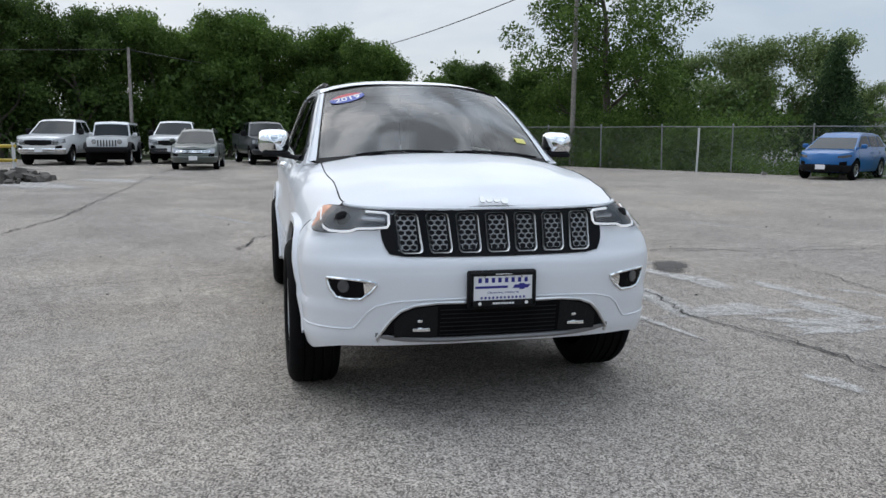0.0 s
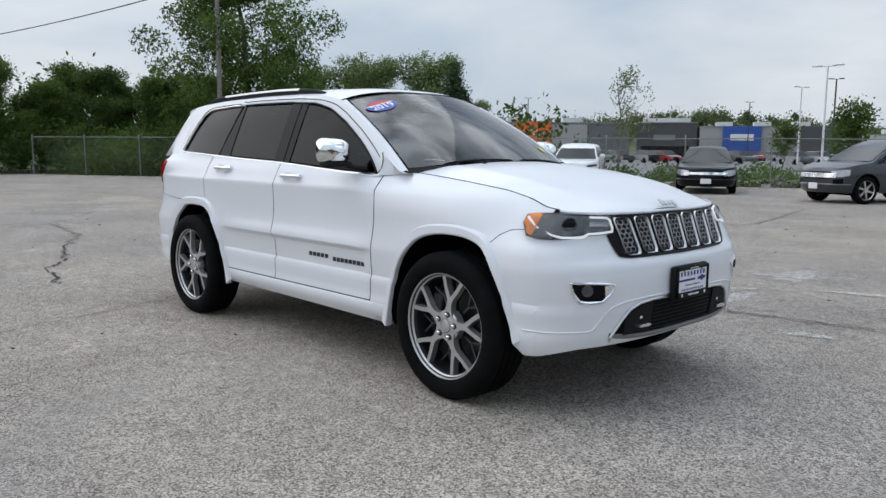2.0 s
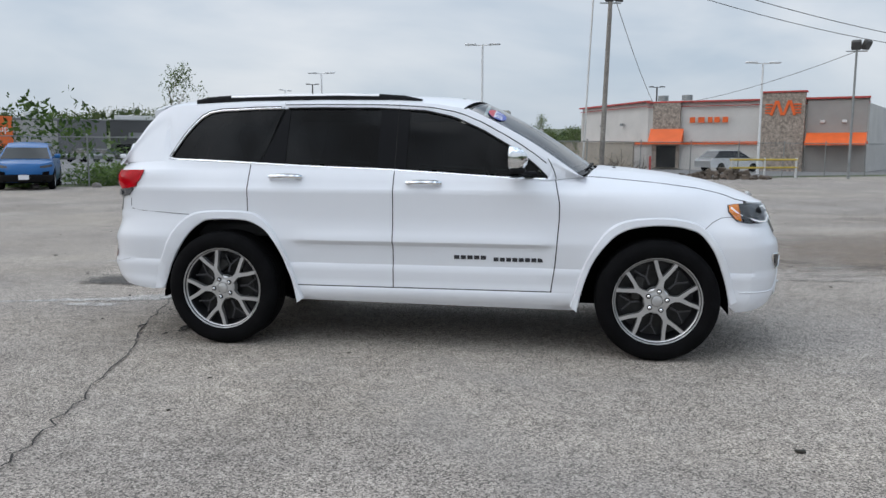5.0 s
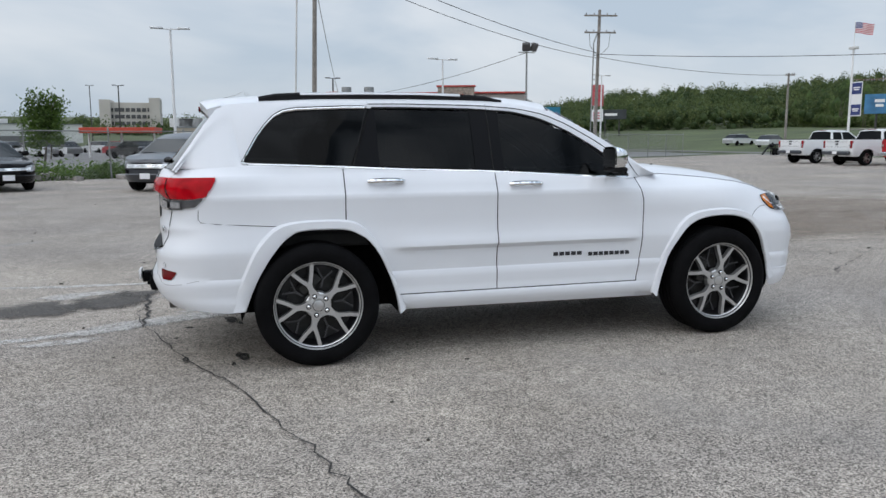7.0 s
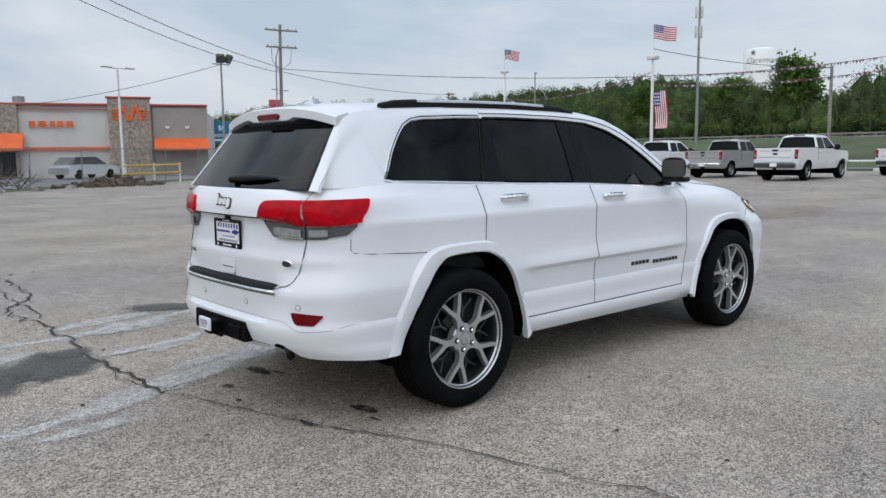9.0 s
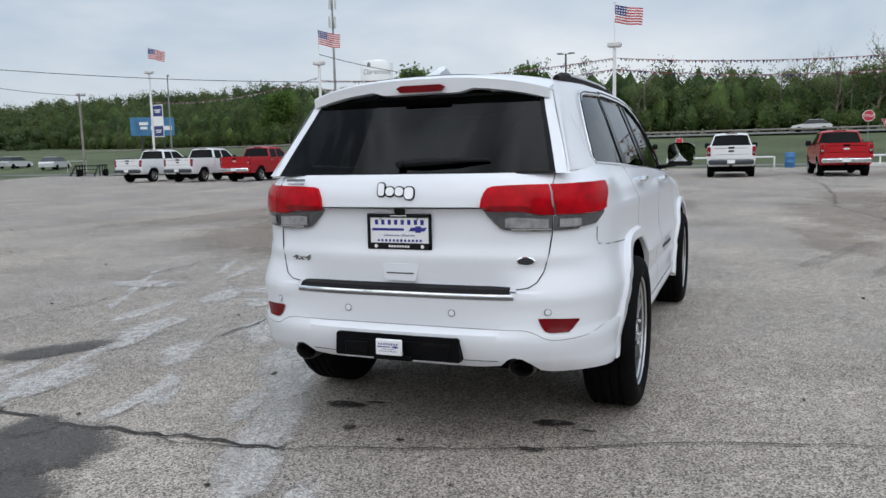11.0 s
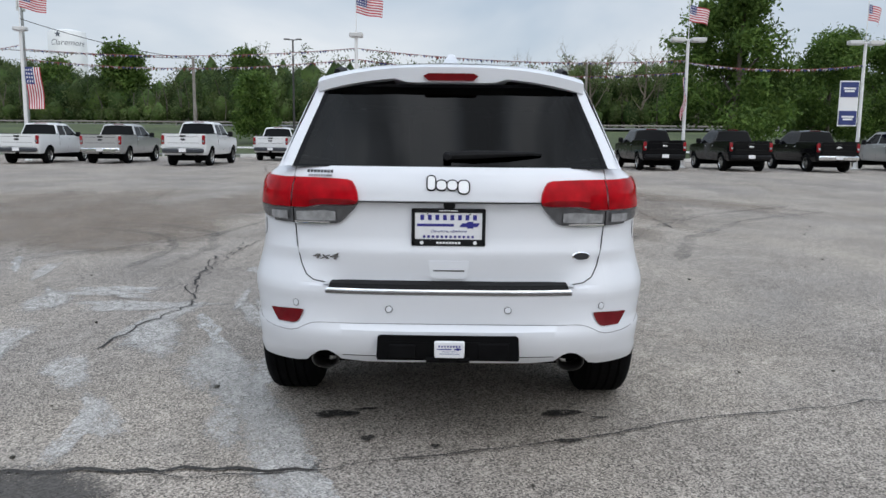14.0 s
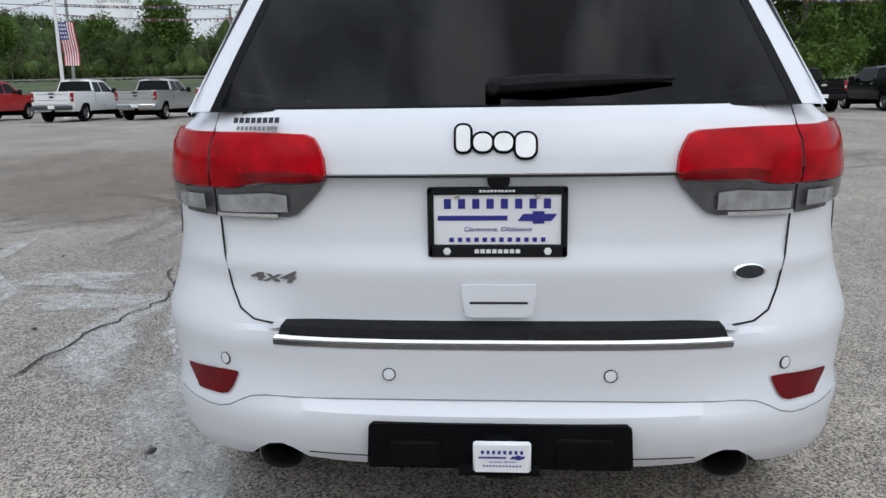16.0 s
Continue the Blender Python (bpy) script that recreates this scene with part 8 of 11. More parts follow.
    for i, (x, y, a, c, t) in enumerate([(7.0, 5.6, 3.2, 1.6, 0.3), (11.5, 4.0, 3.5, 0.9, 0.1), (9.5, 9.5, 3.0, 1.3, -0.3), (14.5, 0.5, 3.0, 0.7, 0.2), (12.0, -5.5, 3.0, 0.9, 0.3), (5.5, 3.8, 1.6, 0.5, 0.2), (6.3, 6.2, 2.4, 1.8, 0.2), (8.3, 4.6, 2.8, 1.3, 0.1), (4.4, 4.5, 1.4, 0.7, 0.3), (10.5, 7.5, 3.0, 1.6, 0.0), (10.5, -3.4, 4.2, 1.0, 0.1), (15.5, -4.2, 4.0, 0.9, 0.05), (6.5, -2.6, 1.6, 0.5, 0.2)]):
        stain("earth_film", "brown earth tracked over asphalt", x, y, a, c, 0.0155 + 0.0004 * i, 160 + i, t, EARTH, "earth films")
    marks = [([(2.2, 3.3), (3.6, 3.3), (4.6, 3.7), (5.2, 4.4), (5.6, 5.4)], 0.16), ([(2.3, 2.9), (3.8, 2.9), (5.2, 3.3), (6.0, 4.2), (6.4, 5.6)], 0.16), ([(3.0, -2.6), (5.2, -3.4), (7.6, -5.0), (9.6, -7.4)], 0.18), ([(3.6, -2.0), (6.0, -2.9), (8.6, -4.6), (10.8, -7.2)], 0.18), ([(2.4, 4.9), (3.6, 3.9), (5.0, 3.2), (7.0, 2.9)], 0.14)]
    for i, (pts, w) in enumerate(marks):
        b = Buf()
        b.grid(ribbon(pts, w, 0.0210 + 0.0002 * i, 200 + i, 0.1, 10))
        solo("tyre_mark", b.mesh("tyre_mark", TYRE_MARK, sharp=0), "faint dark tyre mark curving over asphalt", "tyre mark", "tyre marks", kind="structure")
    # litter: twigs and leaves
    rng = random.Random(7)
    b = Buf()
    for _ in range(420):
        x, y = rng.uniform(-12, 16), rng.uniform(-7, 14)
        if -2.6 < x < 2.5 and -1.0 < y < 1.0:
            continue
        s = rng.uniform(0.006, 0.022)
        b.box(x, y, 0.006 + s * 0.2, s * rng.uniform(0.8, 2.2), s, s * 0.4, 0, 0, Matrix.Translation((0, 0, 0)))
    solo("litter", b.mesh("litter", mat("dark_litter", (0.05, 0.045, 0.035), 0.9, vary=0.4, vary_scale=3), sharp=0), "tiny dark twigs and grit on asphalt", "litter", kind="stuff")


# ---------------------------------------------------------------- plants
def leaf_material(name, c0, c1, shade=0.35, tinted=False):
    m = bpy.data.materials.new(name)
    m.use_nodes = True
    n, l = m.node_tree.nodes, m.node_tree.links
    b = n["Principled BSDF"]
    b.inputs["Roughness"].default_value = 0.65
    b.inputs["Specular IOR Level"].default_value = 0.25
    g = n.new("ShaderNodeNewGeometry")
    r = n.new("ShaderNodeValToRGB")
    r.color_ramp.elements[0].color, r.color_ramp.elements[1].color = (*c0, 1), (*c1, 1)
    l.new(g.outputs["Random Per Island"], r.inputs[0])
    tc = n.new("ShaderNodeTexCoord")
    nz = n.new("ShaderNodeTexNoise")
    nz.inputs["Scale"].default_value = 0.45
    l.new(tc.outputs["Object"], nz.inputs["Vector"])
    mr = n.new("ShaderNodeMapRange")
    mr.inputs[1].default_value, mr.inputs[2].default_value, mr.inputs[3].default_value, mr.inputs[4].default_value = 0.35, 0.65, 1 - shade, 1 + shade
    l.new(nz.outputs["Fac"], mr.inputs[0])
    if tinted:
        at = n.new("ShaderNodeAttribute")
        at.attribute_name = "leaf_tint"
        mk = n.new("ShaderNodeMixRGB")
        mk.blend_type = "MULTIPLY"
        mk.inputs[0].default_value = 1.0
        rs = n.new("ShaderNodeValToRGB")
        rs.color_ramp.elements[0].color, rs.color_ramp.elements[1].color = (0.62, 0.72, 0.66, 1), (1.35, 1.22, 1.10, 1)
        l.new(at.outputs["Fac"], rs.inputs[0])
        l.new(r.outputs[0], mk.inputs[1])
        l.new(rs.outputs[0], mk.inputs[2])
        r = mk
    sc = n.new("ShaderNodeVectorMath")
    sc.operation = "SCALE"
    l.new(r.outputs[0], sc.inputs[0])
    l.new(mr.outputs[0], sc.inputs["Scale"])
    l.new(sc.outputs[0], b.inputs["Base Color"])
    tr = n.new("ShaderNodeBsdfTranslucent")
    l.new(sc.outputs[0], tr.inputs[0])
    mx = n.new("ShaderNodeMixShader")
    mx.inputs[0].default_value = 0.40
    l.new(b.outputs[0], mx.inputs[1])
    l.new(tr.outputs[0], mx.inputs[2])
    l.new(mx.outputs[0], n["Material Output"].inputs[0])
    return m


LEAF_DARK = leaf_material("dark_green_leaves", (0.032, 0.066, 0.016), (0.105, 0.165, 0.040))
LEAF_MID = leaf_material("green_leaves", (0.044, 0.092, 0.018), (0.140, 0.215, 0.048))
LEAF_LIGHT = leaf_material("light_green_leaves", (0.085, 0.130, 0.045), (0.220, 0.275, 0.110))
LEAF_CEDAR = leaf_material("cedar_leaves", (0.022, 0.050, 0.020), (0.070, 0.120, 0.045))
# paler and less saturated: haze over the far woods is in the colour
LEAF_FAR = leaf_material("far_wood_leaves", (0.056, 0.084, 0.034), (0.118, 0.158, 0.062), 0.22, True)
BARK = mat("bark", (0.10, 0.085, 0.07), 0.9, vary=0.3, vary_scale=2, grain=0.4, grain_scale=18, bump=0.5)
PALE_TWIG = mat("pale_twigs", (0.20, 0.17, 0.13), 0.9, vary=0.3, vary_scale=3)


def leaf_mesh(name, blobs, count, size, material, seed, tints=None):
    """Many small leaves in clumps. blobs: (x, y, z, rx, ry, rz)."""
    rng = np.random.default_rng(seed)
    vol = np.array([b[3] * b[4] * b[5] for b in blobs]) ** 0.67
    pick = rng.choice(len(blobs), count, p=vol / vol.sum())
    bl = np.array(blobs)[pick]
    d = rng.normal(size=(count, 3))
    d /= np.linalg.norm(d, axis=1)[:, None]
    rad = rng.uniform(0.45, 1.0, count) ** 0.5
    rad *= 1 + 0.16 * np.sin(5 * d[:, 0] + pick) * np.cos(4 * d[:, 2] + 2.0 * pick)
    p = bl[:, :3] + d * bl[:, 3:] * rad[:, None]
    # sprays of leaves rather than an even cover
    clump = rng.integers(0, max(8, count // 9), count)
    centre = rng.integers(0, count, clump.max() + 1)
    p = p[centre[clump]] + rng.normal(size=(count, 3)) * size * 1.9
    u = rng.normal(size=(count, 3))
    u /= np.linalg.norm(u, axis=1)[:, None]
    w = np.cross(u, rng.normal(size=(count, 3)))
    w /= np.linalg.norm(w, axis=1)[:, None]
    s = size * rng.uniform(0.55, 1.3, count)[:, None]
    v = np.stack([p - u * s, p + w * s * 0.45, p + u * s, p - w * s * 0.45], 1).reshape(-1, 3)
    me = bpy.data.meshes.new(name)
    me.vertices.add(len(v))
    me.vertices.foreach_set("co", v.ravel())
    me.loops.add(count * 4)
    me.loops.foreach_set("vertex_index", np.arange(count * 4))
    me.polygons.add(count)
    me.polygons.foreach_set("loop_start", np.arange(0, count * 4, 4))
    me.materials.append(material)
    me.update()
    if tints is not None:
        sp = me.attributes.new("leaf_tint", "FLOAT", "POINT")
        sp.data.foreach_set("value", np.repeat(np.array(tints)[pick[centre[clump]]], 4).astype(np.float32))
    me.validate()
    return me


def lump_mesh(name, blobs, material, seed, level=2, rough=0.30):
    """Crinkled crown masses for woods that stay far off. blobs as above."""
    rng = np.random.default_rng(seed)
    bm = bmesh.new()
    bmesh.ops.create_icosphere(bm, subdivisions=level, radius=1.0)
    base = np.array([v.co[:] for v in bm.verts])
    tri = np.array([[v.index for v in f.verts] for f in bm.faces])
    bm.free()
    nb, nv, nf = len(blobs), len(base), len(tri)
    bl = np.array(blobs)
    jit = 1 + rng.normal(size=(nb, nv, 1)) * rough
    v = bl[:, None, :3] + base[None] * bl[:, None, 3:] * jit
    f = tri[None] + (np.arange(nb) * nv)[:, None, None]
    me = bpy.data.meshes.new(name)
    me.vertices.add(nb * nv)
    me.vertices.foreach_set("co", v.ravel())
    me.loops.add(nb * nf * 3)
    me.loops.foreach_set("vertex_index", f.ravel())
    me.polygons.add(nb * nf)
    me.polygons.foreach_set("loop_start", np.arange(0, nb * nf * 3, 3))
    me.polygons.foreach_set("use_smooth", np.ones(nb * nf, dtype=bool))
    me.materials.append(material)
    me.update()
    me.validate()
    return me


def limb_tree(h, spread, seed, bare=False, trunk_r=0.16, first=0.22):
    """Trunk and limbs; returns the buffer and the limbs' ends."""
    rng = random.Random(seed)
    b = Buf()
    ends = []
    def grow(p, d, ln, r, depth):
        pts, rad = [p], [r]
        q = Vector(p)
        dd = Vector(d)
        for i in range(4):
            dd = (dd + Vector((rng.uniform(-0.18, 0.18), rng.uniform(-0.18, 0.18), rng.uniform(-0.02, 0.14)))).normalized()
            q = q + dd * ln / 4
            pts.append(tuple(q))
            rad.append(r * (1 - 0.16 * (i + 1)))
        b.tube(pts, rad, 6 if depth < 2 else 4, caps=False)
        ends.append((tuple(q), depth))
        if depth < (4 if bare else 2):
            for k in range(rng.randint(3, 4) if depth else 7):
                f = rng.uniform(0.35, 1.0) if depth else first + (1 - first) * (k + 0.5) / 7
                i = min(3, int(f * 4))
                a = Vector(pts[i]).lerp(Vector(pts[i + 1]), f * 4 - i)
                ang = rng.uniform(0, 6.28)
                out = Vector((math.cos(ang), math.sin(ang), rng.uniform(0.35, 0.9) if not bare else rng.uniform(0.6, 1.4))).normalized()
                grow(tuple(a), tuple(out), (spread if depth == 0 else ln * 0.55) * rng.uniform(0.7, 1.05) * (1.15 - 0.5 * f if depth == 0 else 1), rad[i] * 0.55, depth + 1)
    grow((0, 0, -0.15), (0, 0, 1), h * 0.86, trunk_r, 0)
    return b, ends


def broad_tree(name, label, h, spread, seed, leaves, count, size=0.14, low=0.25, trunk_r=0.17):
    root = thing(name, label, "tree")
    b, ends = limb_tree(h, spread * 0.8, seed, trunk_r=trunk_r, first=low)
    part("trunk", b.mesh("trunk", BARK, sharp=0), root)
    rng = random.Random(seed + 1)
    blobs = []
    for (x, y, z), dep in ends:
        if dep == 0:
            blobs.append((x, y, z - 0.3, spread * 0.28, spread * 0.28, h * 0.11))
        elif dep == 1:
            blobs.append((x, y, z, spread * rng.uniform(0.22, 0.34), spread * rng.uniform(0.22, 0.34), h * rng.uniform(0.07, 0.11)))
        elif rng.random() < 0.7:
            blobs.append((x, y, z, spread * rng.uniform(0.13, 0.22), spread * rng.uniform(0.13, 0.22), h * rng.uniform(0.04, 0.07)))
    # fill the crown with sprays between the limbs, uneven towards the outside
    for _ in range(46):
        f = rng.uniform(0.04, 0.97)
        wide = spread * (0.55 + 0.5 * math.sin(math.pi * min(1, 0.15 + f * 0.85))) * (1.0 if f < 0.6 else 1.25 - 0.6 * f)
        an, q = rng.uniform(0, 6.28), rng.random() ** 0.5 * rng.uniform(0.7, 1.05)
        r = spread * rng.uniform(0.14, 0.27)
        blobs.append((wide * q * math.cos(an), wide * q * math.sin(an), h * (low + (0.97 - low) * f), r, r, r * rng.uniform(0.5, 0.85)))
    part("crown", leaf_mesh("crown", blobs, count, size, leaves, seed), root)
    return root


def place_copy(src, x, y, turn, scale=1.0, z=0.0, label=""):
    ob = copy_thing(src, Matrix.Translation((x, y, z)) @ Matrix.Rotation(turn, 4, "Z"))
    ob.scale = (scale, scale, scale)
    if label:
        tagged(ob, label)
    return ob


def plants():
    rng = random.Random(11)
    # back wood behind the lot
    a = broad_tree("tree", "dense dark green tree behind the lot", 9.0, 3.6, 3, LEAF_DARK, 36000, 0.105, 0.06, 0.2)
    a.matrix_world = pose(-43, -30, 0)
    b_ = broad_tree("tree", "tall green tree in the wood behind the lot", 8.4, 3.4, 8, LEAF_MID, 34000, 0.10, 0.06, 0.18)
    b_.matrix_world = pose(-44, -2.5, 0)
    kinds = (a, b_)
    spots = [(-42, -24), (-43.5, -19), (-41.5, -14.5), (-43, -10.5), (-45, -7), (-48, -16), (-49, -1), (-47, 3), (-44, 6.0), (-50, 8), (-47, -34), (-45, 12), (-41, 19), (-51, -12), (-52, -5.5), (-51, -21), (-50, -28), (-41.5, 9.5), (-40, 12.5), (-39, 15.2), (-43, 14), (-36.5, 14.2)]
    for i, (x, y) in enumerate(spots):
        src = kinds[0] if (y < -8 or i % 3 == 0) else kinds[1]
        sc = rng.uniform(0.92, 1.1) if y < 0 else (rng.uniform(0.6, 0.85) if i < 13 else rng.uniform(0.54, 0.64))
        place_copy(src, x, y, rng.uniform(0, 6.28), sc)
    for x, y, sc in ((-45.5, -0.6, 1.06), (-46.0, 3.4, 0.99), (-45.0, 7.0, 0.87), (-46.5, -4.0, 1.0)):
        place_copy(b_, x, y, rng.uniform(0, 6.28), sc)
    # the large tree by the fence, and the thinner ones beside it
    big = broad_tree("tree", "large leafy green tree standing at the fence", 11.6, 4.9, 21, LEAF_MID, 46000, 0.10, 0.10, 0.22)
    big.matrix_world = pose(-31.5, 16.6, 0)
    thin = broad_tree("tree", "airy light green tree beyond the fence", 7.6, 2.6, 34, LEAF_LIGHT, 18000, 0.095, 0.12, 0.12)
    thin.matrix_world = pose(-36.5, 27.5, 0)
    for x, y, s in ((-34.0, 30.5, 1.02), (-40.0, 26.0, 0.9), (-41, 31, 1.0), (-37.5, 22.5, 0.72), (-33.5, 24.0, 0.62), (-46, 22, 0.8), (-30.0, 30.5, 0.6)):
        place_copy(thin, x, y, rng.uniform(0, 6.28), s)
    # dark cedar, built as tiers
    root = thing("cedar_tree", "dark green pointed cedar tree at the fence", "tree", pose(-25.6, 25.2, 0))
    b = Buf()
    b.tube([(0, 0, -0.1), (0.05, 0, 3), (0.0, 0.05, 5.3)], [0.13, 0.09, 0.02], 6)
    part("trunk", b.mesh("trunk", BARK), root)
    blobs = []
    for k in range(46):
        f = k / 45
        z = 0.6 + 4.9 * f
        r = 2.0 * (1 - f) ** 0.85 + 0.06
        an = k * 2.4
        blobs.append((math.cos(an) * r * 0.55, math.sin(an) * r * 0.55, z, 0.2 + r * 0.34, 0.2 + r * 0.34, 0.36))
    part("crown", leaf_mesh("crown", blobs, 17000, 0.075, LEAF_CEDAR, 5), root)
    # willow-like young trees on the strip
    pale = thing("young_tree", "young pale tree with sparse spring leaves", "tree", pose(-15.6, 25.6, 0))
    b, ends = limb_tree(5.0, 1.5, 40, bare=True, trunk_r=0.06)
    part("trunk", b.mesh("trunk", PALE_TWIG, sharp=0), pale)
    part("crown", leaf_mesh("crown", [(*e[0], 0.35, 0.35, 0.3) for e in ends if e[1] == 2][:60], 1500, 0.06, LEAF_LIGHT, 41), pale)
    place_copy(pale, 0.2, 32.6, 2.0, 0.62)
    place_copy(pale, 1.2, 33.4, 4.0, 0.5)
    place_copy(pale, 0.9, 31.7, 3.0, 0.4)
    round_tree = broad_tree("tree", "small green tree with pale blossom in the strip", 4.0, 0.95, 52, LEAF_MID, 3200, 0.10, 0.30, 0.06)
    round_tree.matrix_world = pose(-10.2, 37.5, 0)
    place_copy(round_tree, -24, 62, 1.0, 1.0)
    place_copy(round_tree, -15, 66, 2.0, 1.1)
    # bushes and weeds along the fence
    blobs = []
    for i in range(150):
        x = rng.uniform(-37, 1.5)
        y = edge_y(x) + rng.uniform(0.6, 4.5)
        tall = 1.0 if x < -24 else (0.42 if x < -9 else 0.28)
        hgt = rng.uniform(0.35, 1.25) * tall
        blobs.append((x, y, hgt * 0.55, rng.uniform(0.5, 1.2), rng.uniform(0.5, 1.1), hgt))
    solo("bushes", leaf_mesh("bushes", blobs, 56000, 0.075, LEAF_MID, 60), "tangled green bushes and weeds along the fence", "bushes", kind="stuff")
    blobs = [(rng.uniform(-42, -25), 0, 0, 0, 0, 0) for _ in range(70)]
    blobs = [(x, edge_y(x) + rng.uniform(3, 9), rng.uniform(0.6, 1.6), rng.uniform(1.0, 1.9), rng.uniform(1.0, 1.8), rng.uniform(0.8, 1.5)) for x, *_ in blobs]
    solo("fence_scrub", leaf_mesh("fence_scrub", blobs, 60000, 0.085, LEAF_MID, 64), "dense green scrub behind the fence", "scrub", kind="stuff")
    blobs = [(rng.uniform(-50, -40), rng.uniform(-42, 14), rng.uniform(0.4, 4.6), 1.8, 1.8, rng.uniform(1.0, 1.9)) for _ in range(150)]
    blobs += [(x, edge_y(x) + rng.uniform(9, 16), rng.uniform(0.4, 3.2), 1.8, 1.8, rng.uniform(1.0, 1.7)) for x in (rng.uniform(-50, -22) for _ in range(60))]
    solo("undergrowth", leaf_mesh("undergrowth", blobs, 42000, 0.18, LEAF_DARK, 61), "dark undergrowth beneath the trees", "undergrowth", kind="stuff")
    # woods on the bank beyond the road: every tree is a handful of leafy clumps, tinted by its kind
    blobs, tints, core = [], [], []

    def wood_tree(x, y, g, hgt, wide, tint, n):
        for k in range(n):
            f = (k + rng.random()) / n
            r = wide * (0.42 + 0.5 * math.sin(math.pi * (0.12 + 0.80 * f))) * rng.uniform(0.7, 1.0)
            an, q = rng.uniform(0, 6.28), rng.uniform(0.1, 0.7)
            blobs.append((x + wide * q * math.cos(an) * 0.8, y + wide * q * math.sin(an) * 0.8, g + hgt * (0.06 + 0.88 * f), r * 0.62, r * 0.62, hgt * 0.13))
            tints.append(min(1.0, max(0.0, tint + rng.uniform(-0.12, 0.12))))
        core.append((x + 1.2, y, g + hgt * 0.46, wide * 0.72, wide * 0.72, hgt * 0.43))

    for row, (x0, h0, w0, step) in enumerate(((108.5, 4.0, 1.8, 2.4), (111.5, 7.2, 2.4, 2.6), (115.0, 9.0, 2.8, 2.7), (119.5, 10.6, 3.1, 2.8))):
        y = -178.0
        while y < 165:
            bx = x0 + 0.22 * max(0, y - 20) + rng.uniform(-1.2, 1.2)
            wave = 1.0 + 0.10 * math.sin(y * 0.083) + 0.07 * math.sin(y * 0.21 + 1)
            wood_tree(bx, y, rise(bx, y), h0 * wave * rng.uniform(0.78, 1.14), w0 * rng.uniform(0.8, 1.2), rng.random() ** 1.3 if row else 0.55 + 0.45 * rng.random(), 9)
            y += step * rng.uniform(0.7, 1.25)
    # filler lumps block the sky; their dark green stands for shade between crowns
    solo("wood_mass", lump_mesh("wood_mass", core, LEAF_DARK, 75, 1, 0.15), "filler mass inside the bank woods, coloured dark for inner shade", "woods", kind="stuff")
    solo("woods", leaf_mesh("woods", blobs, 340000, 0.205, LEAF_FAR, 70, tints), "continuous belt of green woods on the bank", "woods", kind="stuff")
    b = Buf()
    for k in range(110):
        y = rng.uniform(-170, 150)
        x = rng.uniform(107.5, 112) + 0.22 * max(0, y - 20)
        g, hgt = rise(x, y), rng.uniform(4.0, 7.5)
        b.tube([(x, y, g - 0.2), (x + rng.uniform(-0.3, 0.3), y + rng.uniform(-0.3, 0.3), g + hgt * 0.5), (x + rng.uniform(-0.6, 0.6), y + rng.uniform(-0.7, 0.7), g + hgt)], [0.11, 0.08, 0.03], 5, caps=False)
    solo("wood_trunks", b.mesh("wood_trunks", BARK, sharp=0), "thin grey-brown trunks at the edge of the woods", "trunks", kind="stuff")
    skyline = [(26, 33), (34, 37), (40, 33), (48, 29), (50, 28), (52, 25.6), (54.3, 27.4), (56.5, 27), (59, 25.8), (62.4, 24.8), (64, 21.2), (66.5, 19.5), (69, 17), (75, 13.5), (88, 11.5), (94, 14.0), (99, 13), (104, 12.3), (108, 13.8), (111, 15.7), (114, 19.6), (117.5, 22.5), (120, 22), (124, 18.5), (132, 18), (142, 17)]
    for nm, lab, b0, b1, d0, d1, nb, count, size, seed in (("hill_woods", "green wooded hill in the distance", 26, 69, 205, 290, 2300, 210000, 0.36, 71), ("far_woods", "low far hills covered in trees", 66, 140, 292, 400, 1100, 80000, 0.6, 72)):
        blobs, tints, core = [], [], []
        for i in range(nb):
            an = rng.uniform(b0, b1)
            d = rng.uniform(d0, d1)
            f = (d - d0) / (d1 - d0)
            top = lerp_table(skyline, an) * d / 370 * (0.60 + 0.40 * f) * rng.uniform(0.93, 1.02)
            r = d * rng.uniform(0.0045, 0.0085)
            x, y = d * math.cos(radians(an)), d * math.sin(radians(an))
            lo = min(rise(x, y), top - 1.0)
            z = top - r if rng.random() < 0.58 else lo + (top - lo) * rng.random()
            # tints lean lighter than on the bank, for haze with distance
            tint = rng.random() ** 0.8
            for k in range(3):
                blobs.append((x + rng.uniform(-0.7, 0.7) * r, y + rng.uniform(-0.7, 0.7) * r, z + rng.uniform(-0.6, 0.45) * r, r * 0.7, r * 0.7, r * 0.6))
                tints.append(tint)
            core.append((x, y, z - 0.5 * r, r * 0.72, r * 0.72, r * 0.8))
        solo(nm + "_core", lump_mesh(nm + "_core", core, LEAF_FAR, seed, 1, 0.2), "inner mass of the " + lab, "woods", kind="stuff")
        solo(nm, leaf_mesh(nm, blobs, count, size, LEAF_FAR, seed + 9, tints), lab, "woods", kind="stuff")
    # taller trees that stand out of the bank's wood
    tall = broad_tree("tree", "tall round green tree above the bank wood", 12.6, 3.7, 81, LEAF_MID, 9000, 0.36, 0.15, 0.25)
    tall.matrix_world = pose(121, 52.0, 3.0)
    place_copy(tall, 122, 33.0, 1.2, 0.95, 3.0)
    place_copy(tall, 124, 65, 2.2, 0.82, 3.0)
    place_copy(tall, 126, 84, 3.3, 0.85, 3.0)
    place_copy(tall, 122, -37, 0.4, 0.9, 3.0)
